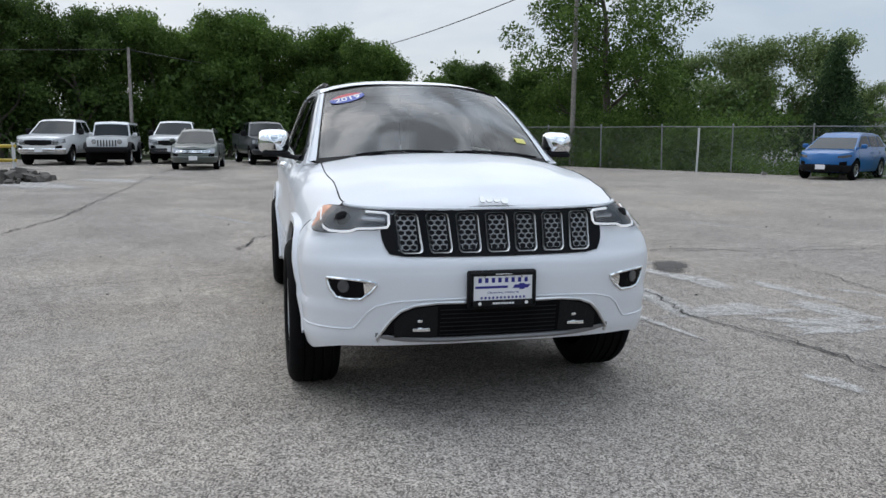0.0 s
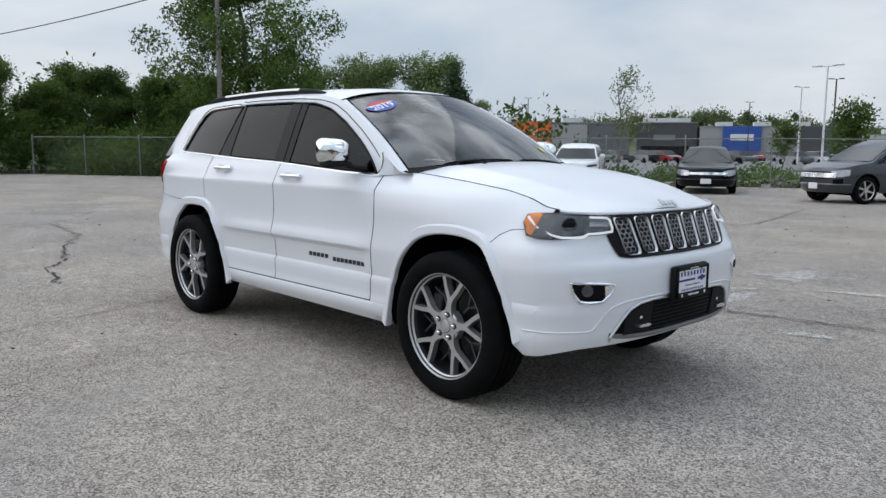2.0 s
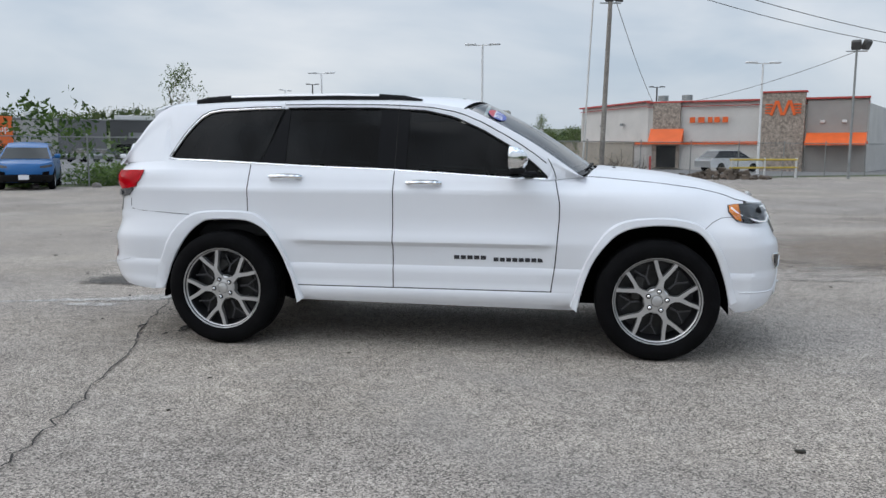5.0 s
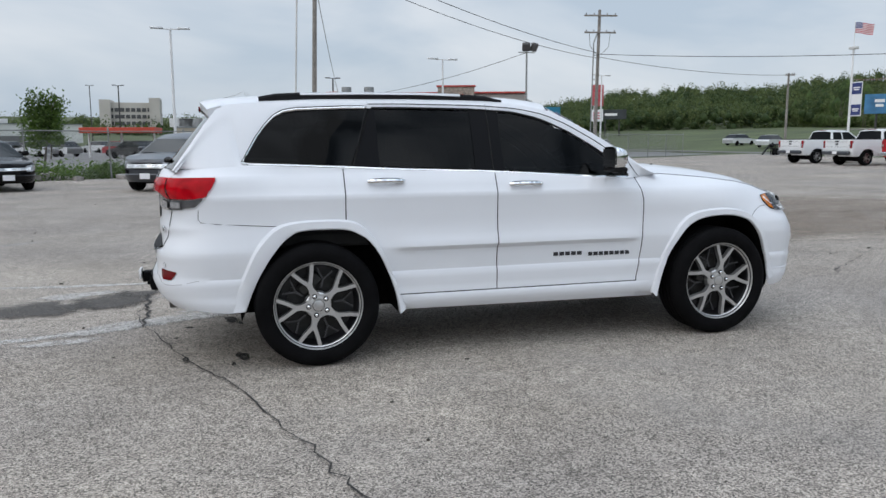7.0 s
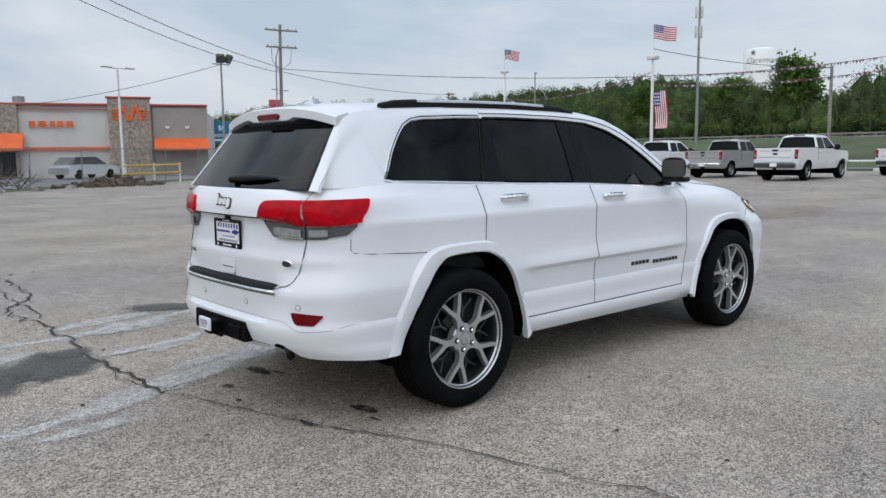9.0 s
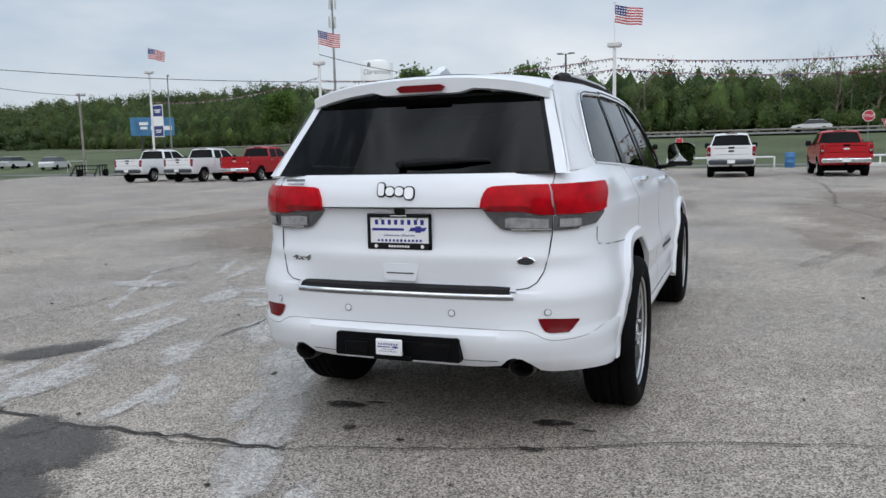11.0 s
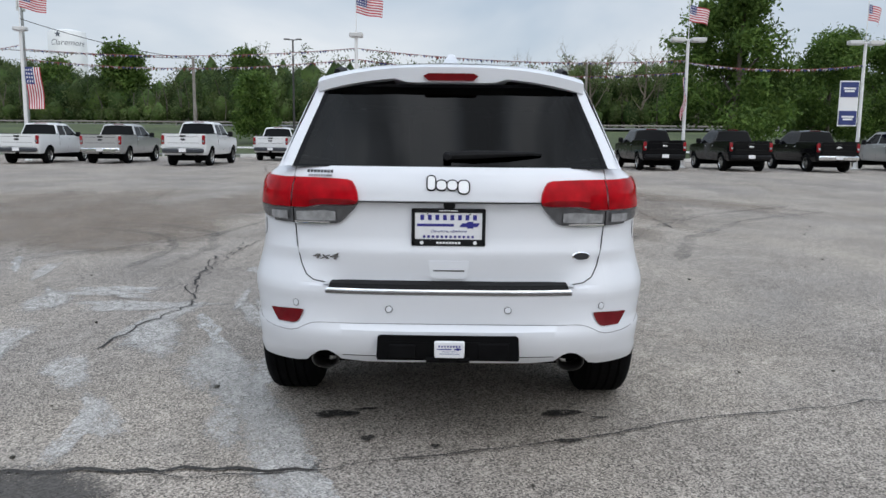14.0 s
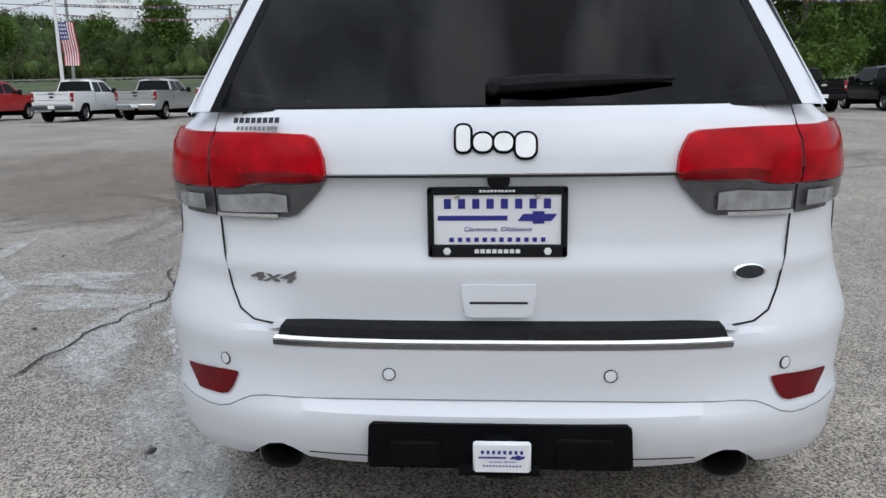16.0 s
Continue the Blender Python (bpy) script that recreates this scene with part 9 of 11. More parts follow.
    right = broad_tree("tree", "very large green tree by the road", 13.6, 5.4, 90, LEAF_MID, 24000, 0.21, 0.08, 0.3)
    right.matrix_world = pose(57, -22.0, 0.2)
    place_copy(right, 63, -33, 2.0, 0.78, 0.6)
    place_copy(right, 66, -40, 4.0, 0.72, 0.6)
    place_copy(right, 70, -48, 1.0, 0.72, 0.8)
    place_copy(tall, 68, 18.2, 0.7, 0.52, 0.6, "dark green tree on the grass before the bank")
    bare = thing("bare_tree", "tall bare-branched tree on the bank", "tree", pose(110, -21, 3.0))
    b, ends = limb_tree(11.0, 4.6, 95, bare=True, trunk_r=0.24)
    part("trunk", b.mesh("trunk", PALE_TWIG, sharp=0), bare)
    part("crown", leaf_mesh("crown", [(*e[0], 0.8, 0.8, 0.6) for e in ends if e[1] >= 2][:160], 2600, 0.13, LEAF_LIGHT, 96), bare)
    for x, y, s in ((111, -12, 0.95), (110, -28, 1.05), (112, -17, 1.1), (111, -6, 0.85), (112, 2, 0.8), (110, -36, 1.0), (111, 12, 0.85), (112, -24, 1.12), (112, -31, 1.15), (113, -19, 1.0), (113, -9.5, 1.0), (112, -26, 0.9)):
        place_copy(bare, x, y, rng.uniform(0, 6.28), s, 3.0)


build_ground()
ground_marks()
plants()


# ---------------------------------------------------------------- fence, poles, lamps, flags
FENCE_STEEL = mat("fence_steel", (0.22, 0.225, 0.22), 0.6, metal=0.2, vary=0.2, vary_scale=2)
POLE_WHITE = mat("white_pole_paint", (0.72, 0.72, 0.72), 0.45, vary=0.08, vary_scale=1.2)
POLE_WOOD = mat("weathered_pole_wood", (0.23, 0.21, 0.19), 0.9, vary=0.3, vary_scale=1.0, grain=0.3, grain_scale=12)
POLE_DARK = mat("dark_bronze_pole", (0.035, 0.033, 0.032), 0.5, vary=0.15)
STEEL = mat("weathered_steel", (0.27, 0.28, 0.28), 0.55, metal=0.5, vary=0.2, vary_scale=2)
WIRE = mat("black_cable", (0.02, 0.02, 0.02), 0.6)
FLAG_RED = mat("flag_red", (0.42, 0.03, 0.05), 0.8, vary=0.1)
FLAG_WHITE = mat("flag_white", (0.70, 0.68, 0.68), 0.8, vary=0.08)
FLAG_BLUE = mat("flag_blue", (0.035, 0.05, 0.17), 0.8, vary=0.1)
LAMP_SHELL = mat("lamp_housing", (0.60, 0.60, 0.59), 0.5, vary=0.1)
LAMP_DARK = mat("floodlight_housing", (0.07, 0.068, 0.065), 0.55, vary=0.2)


def fence():
    posts = []
    x = -37.0
    while x < 37:
        posts.append((x, edge_y(x)))
        x += 2.6
    root = thing("chain_link_fence", "grey chain-link fence with steel posts along the lot", "fence")
    rng = random.Random(5)
    post_me = None
    for i, (px, py) in enumerate(posts):
        if post_me is None:
            b = Buf()
            b.tube([(0, 0, -0.1), (0, 0, 1.86)], 0.028, 8)
            b.lathe([(0.0, 1.93), (0.03, 1.90), (0.042, 1.86), (0.0, 1.85)], 8, axis="z")
            post_me = b.mesh("post", FENCE_STEEL)
        o = part("post", post_me, root)
        o.matrix_world = pose(px, py, 0, rng.uniform(-1.5, 1.5), rng.uniform(-1.5, 1.5), 0)
    b = Buf()
    b.tube([(px, py, 1.80 + 0.012 * math.sin(3 * i)) for i, (px, py) in enumerate(posts)], 0.022, 6)
    part("top_rail", b.mesh("top_rail", FENCE_STEEL), root)
    b = Buf()
    L = math.hypot(posts[-1][0] - posts[0][0], posts[-1][1] - posts[0][1])
    ux, uy = (posts[-1][0] - posts[0][0]) / L, (posts[-1][1] - posts[0][1]) / L
    x0, y0 = posts[0]
    verts, faces = [], []
    step, hgt, r = 0.125, 1.74, 0.0035
    for s in (1, -1):
        for k in range(int(L / step) - 14):
            a = k * step + (0 if s > 0 else hgt)
            c = a + s * hgt
            o = len(verts)
            for q, z in ((a, 0.05), (c, 0.05 + hgt)):
                cx, cy = x0 + ux * q, y0 + uy * q
                verts += [(cx - ux * r, cy - uy * r, z), (cx + ux * r * 0.5 - uy * r, cy + uy * r * 0.5 + ux * r, z), (cx + ux * r * 0.5 + uy * r, cy + uy * r * 0.5 - ux * r, z)]
            faces += [(o, o + 1, o + 4, o + 3), (o + 1, o + 2, o + 5, o + 4), (o + 2, o, o + 3, o + 5)]
    mesh_part = part("wire_mesh", mesh_of("wire_mesh", verts, faces, FENCE_STEEL), root)
    tagged(mesh_part, kind="stuff")
    root = thing("leaning_post", "pale leaning steel post by the fence", "post", pose(-22.3, 16.2, 0, 3, 6, 0))
    b = Buf()
    b.tube([(0, 0, -0.1), (0.02, 0, 1.0), (0, 0, 1.75)], 0.04, 8)
    part("shaft", b.mesh("shaft", LAMP_SHELL), root)


def flag_mesh(w, h, hang=False, seed=0):
    """Cloth with thirteen stripes and a dotted canton, in ripples."""
    nu, nv = 22, 13
    b = Buf()
    rows = []
    for j in range(nv + 1):
        row = []
        for i in range(nu + 1):
            u, v = i / nu, j / nv
            wob = 0.10 * math.sin(7.5 * u + seed + 0.8 * v) * (0.25 + u)
            row.append((u * w * 0.97, wob, h * (0.5 - v) - 0.16 * h * u * u + 0.05 * h * math.sin(5 * u + seed)))
        rows.append(row)
    vs = [p for r in rows for p in r]
    for j in range(nv):
        for i in range(nu):
            canton = i < 9 and j < 7
            mi = 2 if canton else (0 if j % 2 == 0 else 1)
            if canton and i % 2 == 1 and j % 2 == 1:
                mi = 1
            b.f.append((j * (nu + 1) + i, j * (nu + 1) + i + 1, (j + 1) * (nu + 1) + i + 1, (j + 1) * (nu + 1) + i))
            b.mi.append(mi)
    b.v = vs
    if hang:
        m = Matrix.Translation((0, 0, 0)) @ Matrix.Rotation(radians(90), 4, "Y")
        b.v = [tuple(m @ Vector((p[0], p[1], -p[2]))) for p in b.v]
    me = b.mesh("flag", [FLAG_RED, FLAG_WHITE, FLAG_BLUE], sharp=0)
    return me


def light_head(root, z, off, w=0.62, d=0.42):
    b = Buf()
    b.box(0, off, z, d, w, 0.20, 0, 0.03)
    head = part("lamp_head", b.mesh("lamp_head", LAMP_SHELL), root)
    b = Buf()
    b.box(0, off, z - 0.108, d * 0.82, w * 0.82, 0.02, 0, 0.006)
    part("lens", b.mesh("lens", PLATE_WHITE), head)


def flagpole(x, y, box_z, top, heads, flag=True, hang=None, banner=None, seed=0, side=-1, hang_yaw=-72):
    root = thing("flagpole", "white light pole flying a striped flag above its lamp", "flagpole", pose(x, y, rise(x, y)), "flagpoles along the lot")
    b = Buf()
    b.tube([(0, 0, -0.1), (0, 0, box_z)], [0.10, 0.075], 12)
    part("pole", b.mesh("pole", POLE_WHITE), root)
    b = Buf()
    b.lathe([(0.0, 0.0), (0.20, 0.0), (0.20, 0.04), (0.13, 0.07), (0.11, 0.28)], 12, axis="z")
    part("base", b.mesh("base", POLE_WHITE), root)
    b = Buf()
    b.tube([(0, 0, box_z), (0, 0, top)], 0.022, 8)
    b.lathe([(0.0, top), (0.045, top + 0.03), (0.0, top + 0.08)], 8, axis="z")
    part("staff", b.mesh("staff", POLE_WHITE), root)
    if heads == 1:
        light_head(root, box_z, 0.0)
    else:
        light_head(root, box_z, 0.52, 0.72)
        light_head(root, box_z, -0.52, 0.72)
        b = Buf()
        b.tube([(0, -0.5, box_z), (0, 0.5, box_z)], 0.04, 6)
        part("cross_arm", b.mesh("cross_arm", POLE_WHITE), root)
    if flag:
        f = part("flag", flag_mesh(1.32, 0.78, False, seed), root, "red, white and blue striped flag")
        f.matrix_world = pose(x, y, rise(x, y) + top - 0.46, 0, 4, -66 + 6 * (seed % 3))
    if hang:
        f = part("hanging_flag", flag_mesh(hang[1] - hang[0], 0.75, True, seed), root, "striped flag hung down the pole")
        f.matrix_world = pose(x, y, rise(x, y) + hang[1], 0, 0, hang_yaw) @ Matrix.Translation((0.46, 0, 0))
    if banner:
        lo, hi = banner
        b = Buf()
        b.box(-0.05, side * 0.66, (lo + hi) / 2, 0.05, 0.98, hi - lo, 0, 0.01)
        s = part("banner", b.mesh("banner", INK_WHITE), root, "blue and white sign panel")
        for f0, f1 in ((0.03, 0.36), (0.66, 0.97)):
            b = Buf()
            b.box(-0.085, side * 0.66, hi - (f0 + f1) / 2 * (hi - lo), 0.02, 0.90, (f1 - f0) * (hi - lo), 0, 0.004)
            part("blue_panel", b.mesh("blue_panel", FLAG_BLUE), s)
            b = Buf()
            for k, wd in ((0.42, 0.62), (0.60, 0.5)):
                b.box(-0.100, side * 0.66, hi - (f0 + (f1 - f0) * k) * (hi - lo), 0.012, wd, 0.09, 0, 0)
            part("writing", b.mesh("writing", INK_WHITE), s)
        b = Buf()
        for z in (lo + 0.15, hi - 0.15):
            b.tube([(0, 0, z), (-0.04, side * 0.3, z)], 0.025, 6)
        part("bracket", b.mesh("bracket", STEEL), root)


def sag(a, c, drop, n=14):
    return [(a[0] + (c[0] - a[0]) * i / n, a[1] + (c[1] - a[1]) * i / n, a[2] + (c[2] - a[2]) * i / n - drop * 4 * (i / n) * (1 - i / n)) for i in range(n + 1)]


def cable(a, c, drop=0.4, r=0.02):
    b = Buf()
    b.tube(sag(a, c, drop), r, 5)
    solo("overhead_cable", b.mesh("overhead_cable", WIRE, sharp=0), "thin black overhead cable between poles", "cable", "overhead cables")


def pennants(a, c, drop, seed):
    rng = random.Random(seed)
    pts = sag(a, c, drop, 60)
    b = Buf()
    b.tube(pts, 0.012, 4)
    for i in range(1, 60):
        for s in (0.0, 0.5):
            p = Vector(pts[i]).lerp(Vector(pts[min(60, i + 1)]), s)
            d = (Vector(pts[min(60, i + 1)]) - Vector(pts[i])).normalized() * 0.065
            tip = p + Vector((rng.uniform(-0.12, 0.12), rng.uniform(-0.1, 0.1), -rng.uniform(0.10, 0.17)))
            off = Vector((0.006, 0, 0))
            b.add([p - d, p + d, tip, p - d + off, p + d + off, tip + off], [(0, 1, 2), (5, 4, 3), (0, 3, 4, 1), (1, 4, 5, 2), (2, 5, 3, 0)], rng.choice((0, 1, 2, 2, 3, 3, 3, 4, 4)))
    ob = solo("pennant_string", b.mesh("pennant_string", [mat("pennant_red", (0.20, 0.05, 0.05), 0.7, vary=0.2), FLAG_WHITE, FLAG_BLUE, mat("pennant_silver", (0.36, 0.36, 0.38), 0.5, vary=0.2), mat("pennant_brown", (0.16, 0.11, 0.08), 0.7, vary=0.2)], sharp=0), "string of small faded pennants hung between the poles", "pennants", kind="stuff")


def utility_pole(x, y, h, label, lean=(0, 0), arms=(), r=0.15, riser=False, flood=None, m=None):
    m = m or POLE_WOOD
    root = thing("utility_pole", label, "utility pole", pose(x, y, rise(x, y), lean[0], lean[1], 0))
    b = Buf()
    b.tube([(0, 0, -0.2), (0, 0, h * 0.5), (0, 0, h)], [r, r * 0.86, r * 0.72], 10)
    part("shaft", b.mesh("shaft", m), root)
    for z, wd, ang in arms:
        b = Buf()
        b.box(0, 0, 0, wd, 0.10, 0.12, 0, 0.01, Matrix.Translation((0, -0.2, z)) @ Matrix.Rotation(ang, 4, "Z"))
        arm = part("crossarm", b.mesh("crossarm", POLE_WOOD), root)
        for k in (-0.44, -0.2, 0.2, 0.44):
            b = Buf()
            b.lathe([(0.02, 0.05), (0.05, 0.09), (0.03, 0.13), (0.05, 0.17), (0.0, 0.20)], 8, axis="z", m=Matrix.Translation((k * wd * math.cos(ang), -0.2 + k * wd * math.sin(ang), z)))
            part("insulator", b.mesh("insulator", STEEL), arm)
    if riser:
        b = Buf()
        b.tube([(-0.45, -0.1, 0), (-0.45, -0.1, h * 0.78), (-0.2, -0.1, h * 0.84)], 0.05, 8)
        for z in (2.0, 4.0, 6.0, 8.0):
            b.box(-0.25, -0.08, z, 0.45, 0.03, 0.04)
        part("conduit_riser", b.mesh("conduit_riser", STEEL), root)
        for s, z in ((-0.9, 9.45), (0.85, 9.45)):
            b = Buf()
            b.tube([(s, -0.2, z), (s * 0.9, -0.2, z - 1.0), (s * 0.3, -0.1, z - 1.5), (-0.4, -0.1, z - 1.7)], 0.02, 5)
            part("jumper_wire", b.mesh("jumper_wire", WIRE), root)
    if flood:
        flood_heads(root, flood)
    return root


def flood_heads(root, z):
    b = Buf()
    b.tube([(-0.5, 0, z - 0.3), (0.5, 0, z - 0.3)], 0.03, 6)
    part("bracket", b.mesh("bracket", STEEL), root)
    for s, turn in ((-0.05, -20), (0.42, 35)):
        m = Matrix.Translation((s, -0.05, z)) @ Matrix.Rotation(radians(turn), 4, "Z") @ Matrix.Rotation(radians(28), 4, "X")
        b = Buf()
        b.box(0, 0, 0, 0.46, 0.24, 0.48, 0, 0.05, m)
        head = part("floodlight", b.mesh("floodlight", LAMP_DARK), root)
        b = Buf()
        b.box(0, -0.125, 0, 0.38, 0.02, 0.40, 0, 0.01, m)
        part("lens", b.mesh("lens", SMOKE_LENS), head)


def t_lamp(x, y, h, white=True, turn=0.0, wd=2.5, r=0.09):
    m = POLE_WHITE if white else POLE_DARK
    root = thing("parking_lot_lamp", "slim white twin-arm parking lot lamp" if white else "dark bronze twin-head parking lot lamp", "street lamp", pose(x, y, rise(x, y) - 0.04, 0, 0, math.degrees(turn)), "white lot lamps" if white else "dark lot lamps")
    b = Buf()
    b.tube([(0, 0, -0.1), (0, 0, h)], [r, r * 0.7], 8)
    part("pole", b.mesh("pole", m), root)
    b = Buf()
    b.tube([(-wd * 0.25, 0, h - 0.03), (wd * 0.25, 0, h - 0.03)], 0.035, 6)
    part("arm", b.mesh("arm", m), root)
    for s in (-1, 1):
        b = Buf()
        b.box(s * wd * 0.34, 0, h + 0.02, wd * 0.32, 0.32, 0.10, 0, 0.03)
        part("lamp_head", b.mesh("lamp_head", m), root)


# ---------------------------------------------------------------- buildings
def wall_frame(ax, ay, bx, by):
    """Local x runs from a to b along a wall, local y into the building."""
    d = Vector((bx - ax, by - ay, 0))
    ln = d.length
    d.normalize()
    m = Matrix(((d.x, -d.y, 0, ax), (d.y, d.x, 0, ay), (0, 0, 1, 0), (0, 0, 0, 1)))
    return m, ln


def restaurant():
    wall_m = mat("pale_grey_stucco", (0.56, 0.54, 0.515), 0.85, vary=0.08, vary_scale=0.5, grain=0.1, grain_scale=25)
    front_m = mat("warm_grey_siding", (0.30, 0.285, 0.27), 0.8, vary=0.1, vary_scale=0.6)
    stone_m = mat("stacked_stone", (0.30, 0.25, 0.21), 0.9, vary=0.4, vary_scale=5, grain=0.4, grain_scale=14, bump=0.6)
    red_m = mat("red_trim", (0.45, 0.06, 0.05), 0.5, vary=0.08)
    orange_m = mat("orange_awning", (0.72, 0.12, 0.02), 0.55, vary=0.08, vary_scale=1.5)
    tan_m = mat("tan_block_wall", (0.34, 0.30, 0.25), 0.9, vary=0.12, vary_scale=0.8, grain=0.15, grain_scale=12)
    root = thing("restaurant", "grey stucco burger restaurant with orange awnings and red stripe", "restaurant")
    A, B, C = (2.6, 68.0), (7.5, 57.8), (22.0, 52.5)
    for (a, c, m_, h) in ((A, B, wall_m, 5.35), (B, C, wall_m, 5.25)):
        fm, ln = wall_frame(*a, *c)
        b = Buf()
        b.box(ln / 2, 0.15 + 0.15, h / 2 - 0.1, ln - 0.04, 0.30, h + 0.2, 0, 0, fm)
        w = part("wall", b.mesh("wall", m_, sharp=20), root)
        b = Buf()
        b.box(ln / 2, 0.05, h - 0.10, ln, 0.55, 0.12, 0, 0.01, fm)
        part("parapet_cap", b.mesh("parapet_cap", red_m), w)
        b = Buf()
        b.box(ln / 2, -0.03, h - 0.45, ln, 0.06, 0.05, 0, 0, fm)
        part("trim_band", b.mesh("trim_band", red_m), w)
        b = Buf()
        b.box(ln / 2, -0.04, 2.0, ln, 0.08, 0.22, 0, 0.01, fm)
        part("stripe", b.mesh("stripe", orange_m), w)
    # other walls and roof
    D, E2 = (16.5, 73.0), (27.5, 63.0)
    for a, c in ((D, A), (C, E2), (E2, D)):
        fm, ln = wall_frame(*a, *c)
        b = Buf()
        b.box(ln / 2, 0.3, 2.35, ln, 0.3, 4.9, 0, 0, fm)
        part("wall", b.mesh("wall", wall_m), root)
    b = Buf()
    b.prism([(3.2, 67.8), (7.9, 58.3), (21.6, 53.2), (27, 63), (16.4, 72.4)], 4.3, 4.5)
    part("roof", b.mesh("roof", GREY_CONCRETE), root)
    # stone piers with a sign on the tower
    fm, ln = wall_frame(*A, *B)
    for k in (4.2, 7.6):
        b = Buf()
        b.box(k, -0.10, 3.55, 0.35, 0.2, 0.22, 0, 0.02, fm)
        part("wall_lamp", b.mesh("wall_lamp", STEEL), root)
    fm, ln = wall_frame(*B, *C)
    b = Buf()
    b.box(1.55, -0.08, 2.6, 2.1, 0.25, 5.1, 0, 0.02, fm)
    part("stone_pier", b.mesh("stone_pier", stone_m), root)
    b = Buf()
    b.prism([(-0.2, 3.1), (-1.0, 2.05), (-1.0, 1.9), (-0.2, 1.9)], 0.35, 2.9, 0, "x", fm)
    part("awning", b.mesh("awning", orange_m, sharp=20), root)
    b = Buf()
    b.box(1.6, -0.19, 0.95, 1.5, 0.06, 1.7, 0, 0.01, fm)
    part("window", b.mesh("window", BLACK_GLOSS), root)
    fm, ln = wall_frame(*B, *C)
    b = Buf()
    b.box(9.9, -0.05, 2.75, 2.9, 0.7, 5.7, 0, 0.02, fm)
    tower = part("stone_tower", b.mesh("stone_tower", stone_m), root)
    b = Buf()
    b.box(9.9, -0.05, 5.66, 3.1, 0.9, 0.12, 0, 0.01, fm)
    part("tower_cap", b.mesh("tower_cap", red_m), tower)
    b = Buf()
    for k, (ang, dx) in enumerate(((18, -0.62), (-18, -0.22), (18, 0.22), (-18, 0.62))):
        b.box(0, 0, 0, 0.20, 0.06, 1.1, 0, 0.01, fm @ Matrix.Translation((9.9 + dx, -0.45, 4.5)) @ Matrix.Rotation(radians(ang), 4, "Y"))
    for k in range(4):
        b.box(9.9 - 0.95, -0.45, 4.15 + 0.2 * k, 0.5, 0.05, 0.09, 0, 0, fm)
        b.box(9.9 + 0.95, -0.45, 4.15 + 0.2 * k, 0.5, 0.05, 0.09, 0, 0, fm)
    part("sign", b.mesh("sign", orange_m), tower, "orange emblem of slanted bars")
    b = Buf()
    b.box((11.4 + ln) / 2, -0.03, 2.45, ln - 11.6, 0.08, 5.1, 0, 0, fm)
    part("wall_cladding", b.mesh("wall_cladding", front_m), root)
    for s0, s1 in ((11.5, ln - 0.1),):
        b = Buf()
        b.prism([(0, 2.75), (-1.6, 1.95), (-1.6, 1.82), (0, 1.82)], s0, s1, 0, "x", fm)
        part("awning", b.mesh("awning", orange_m, sharp=20), root)
        k = s0 + 0.3
        while k + 1.5 < s1:
            b = Buf()
            b.box(k + 0.7, -0.02, 0.95, 1.35, 0.06, 1.55, 0, 0.01, fm)
            part("window", b.mesh("window", BLACK_GLOSS), root)
            k += 1.75
    b = Buf()
    for k, wd in ((2.1, 0.5), (2.75, 0.6), (3.4, 0.4), (3.9, 0.5), (4.5, 0.5)):
        b.box(k + 1.4, -0.06, 3.75, wd * 0.8, 0.08, 0.42, 0, 0.01, fm)
    part("sign", b.mesh("sign", orange_m), root, "row of orange sign letters as bars")
    for k in (12.5, 13.9):
        b = Buf()
        b.box(k, -0.1, 3.5, 0.3, 0.2, 0.2, 0, 0.02, fm)
        part("wall_lamp", b.mesh("wall_lamp", LAMP_SHELL), root)
    for x, y in ((9.0, 60.4), (10.8, 59.8)):
        b = Buf()
        b.lathe([(0.0, 5.9), (0.42, 5.85), (0.42, 5.0), (0.3, 4.9), (0.3, 4.4)], 14, axis="z", m=Matrix.Translation((x, y, 0)))
        part("roof_vent", b.mesh("roof_vent", STEEL), root)
    b = Buf()
    b.box(19.5, 57.5, 4.95, 3.2, 2.4, 1.0, 0, 0.04)
    part("roof_unit", b.mesh("roof_unit", LAMP_SHELL), root)
    # block enclosure beside it
    root = thing("block_enclosure", "tan concrete block enclosure beside the restaurant", "wall")
    for a, c in (((-1.6, 62.5), (6.4, 56.9)), ((-5.0, 69.0), (-1.6, 62.5))):
        fm, ln = wall_frame(*a, *c)
        b = Buf()
        b.box(ln / 2, 0.1, 0.95, ln, 0.25, 2.1, 0, 0.01, fm)
        part("panel", b.mesh("panel", tan_m), root)
        b = Buf()
        b.box(ln / 2, 0.1, 2.04, ln + 0.1, 0.34, 0.10, 0, 0.01, fm)
        part("coping", b.mesh("coping", tan_m), root)
    root = thing("bollard", "red steel bollard at the drive-through", "bollard", pose(7.6, 55.6, -0.05))
    b = Buf()
    b.tube([(0, 0, 0), (0, 0, 1.05)], 0.09, 10)
    part("post", b.mesh("post", red_m), root)
    # banner on posts beyond it
    root = thing("banner_sign", "teal banner sign on posts beyond the restaurant", "sign")
    fm, ln = wall_frame(26.6, 63.3, 29.6, 62.4)
    b = Buf()
    b.box(ln / 2, 0, 3.5, ln, 0.06, 1.95, 0, 0.01, fm)
    part("panel", b.mesh("panel", mat("teal_banner", (0.012, 0.17, 0.27), 0.6, vary=0.1)), root)
    for s in (0.05, ln - 0.05):
        b = Buf()
        b.tube([tuple(fm @ Vector((s, 0.06, -0.1))), tuple(fm @ Vector((s, 0.06, 4.5)))], 0.05, 8)
        part("post", b.mesh("post", STEEL), root)
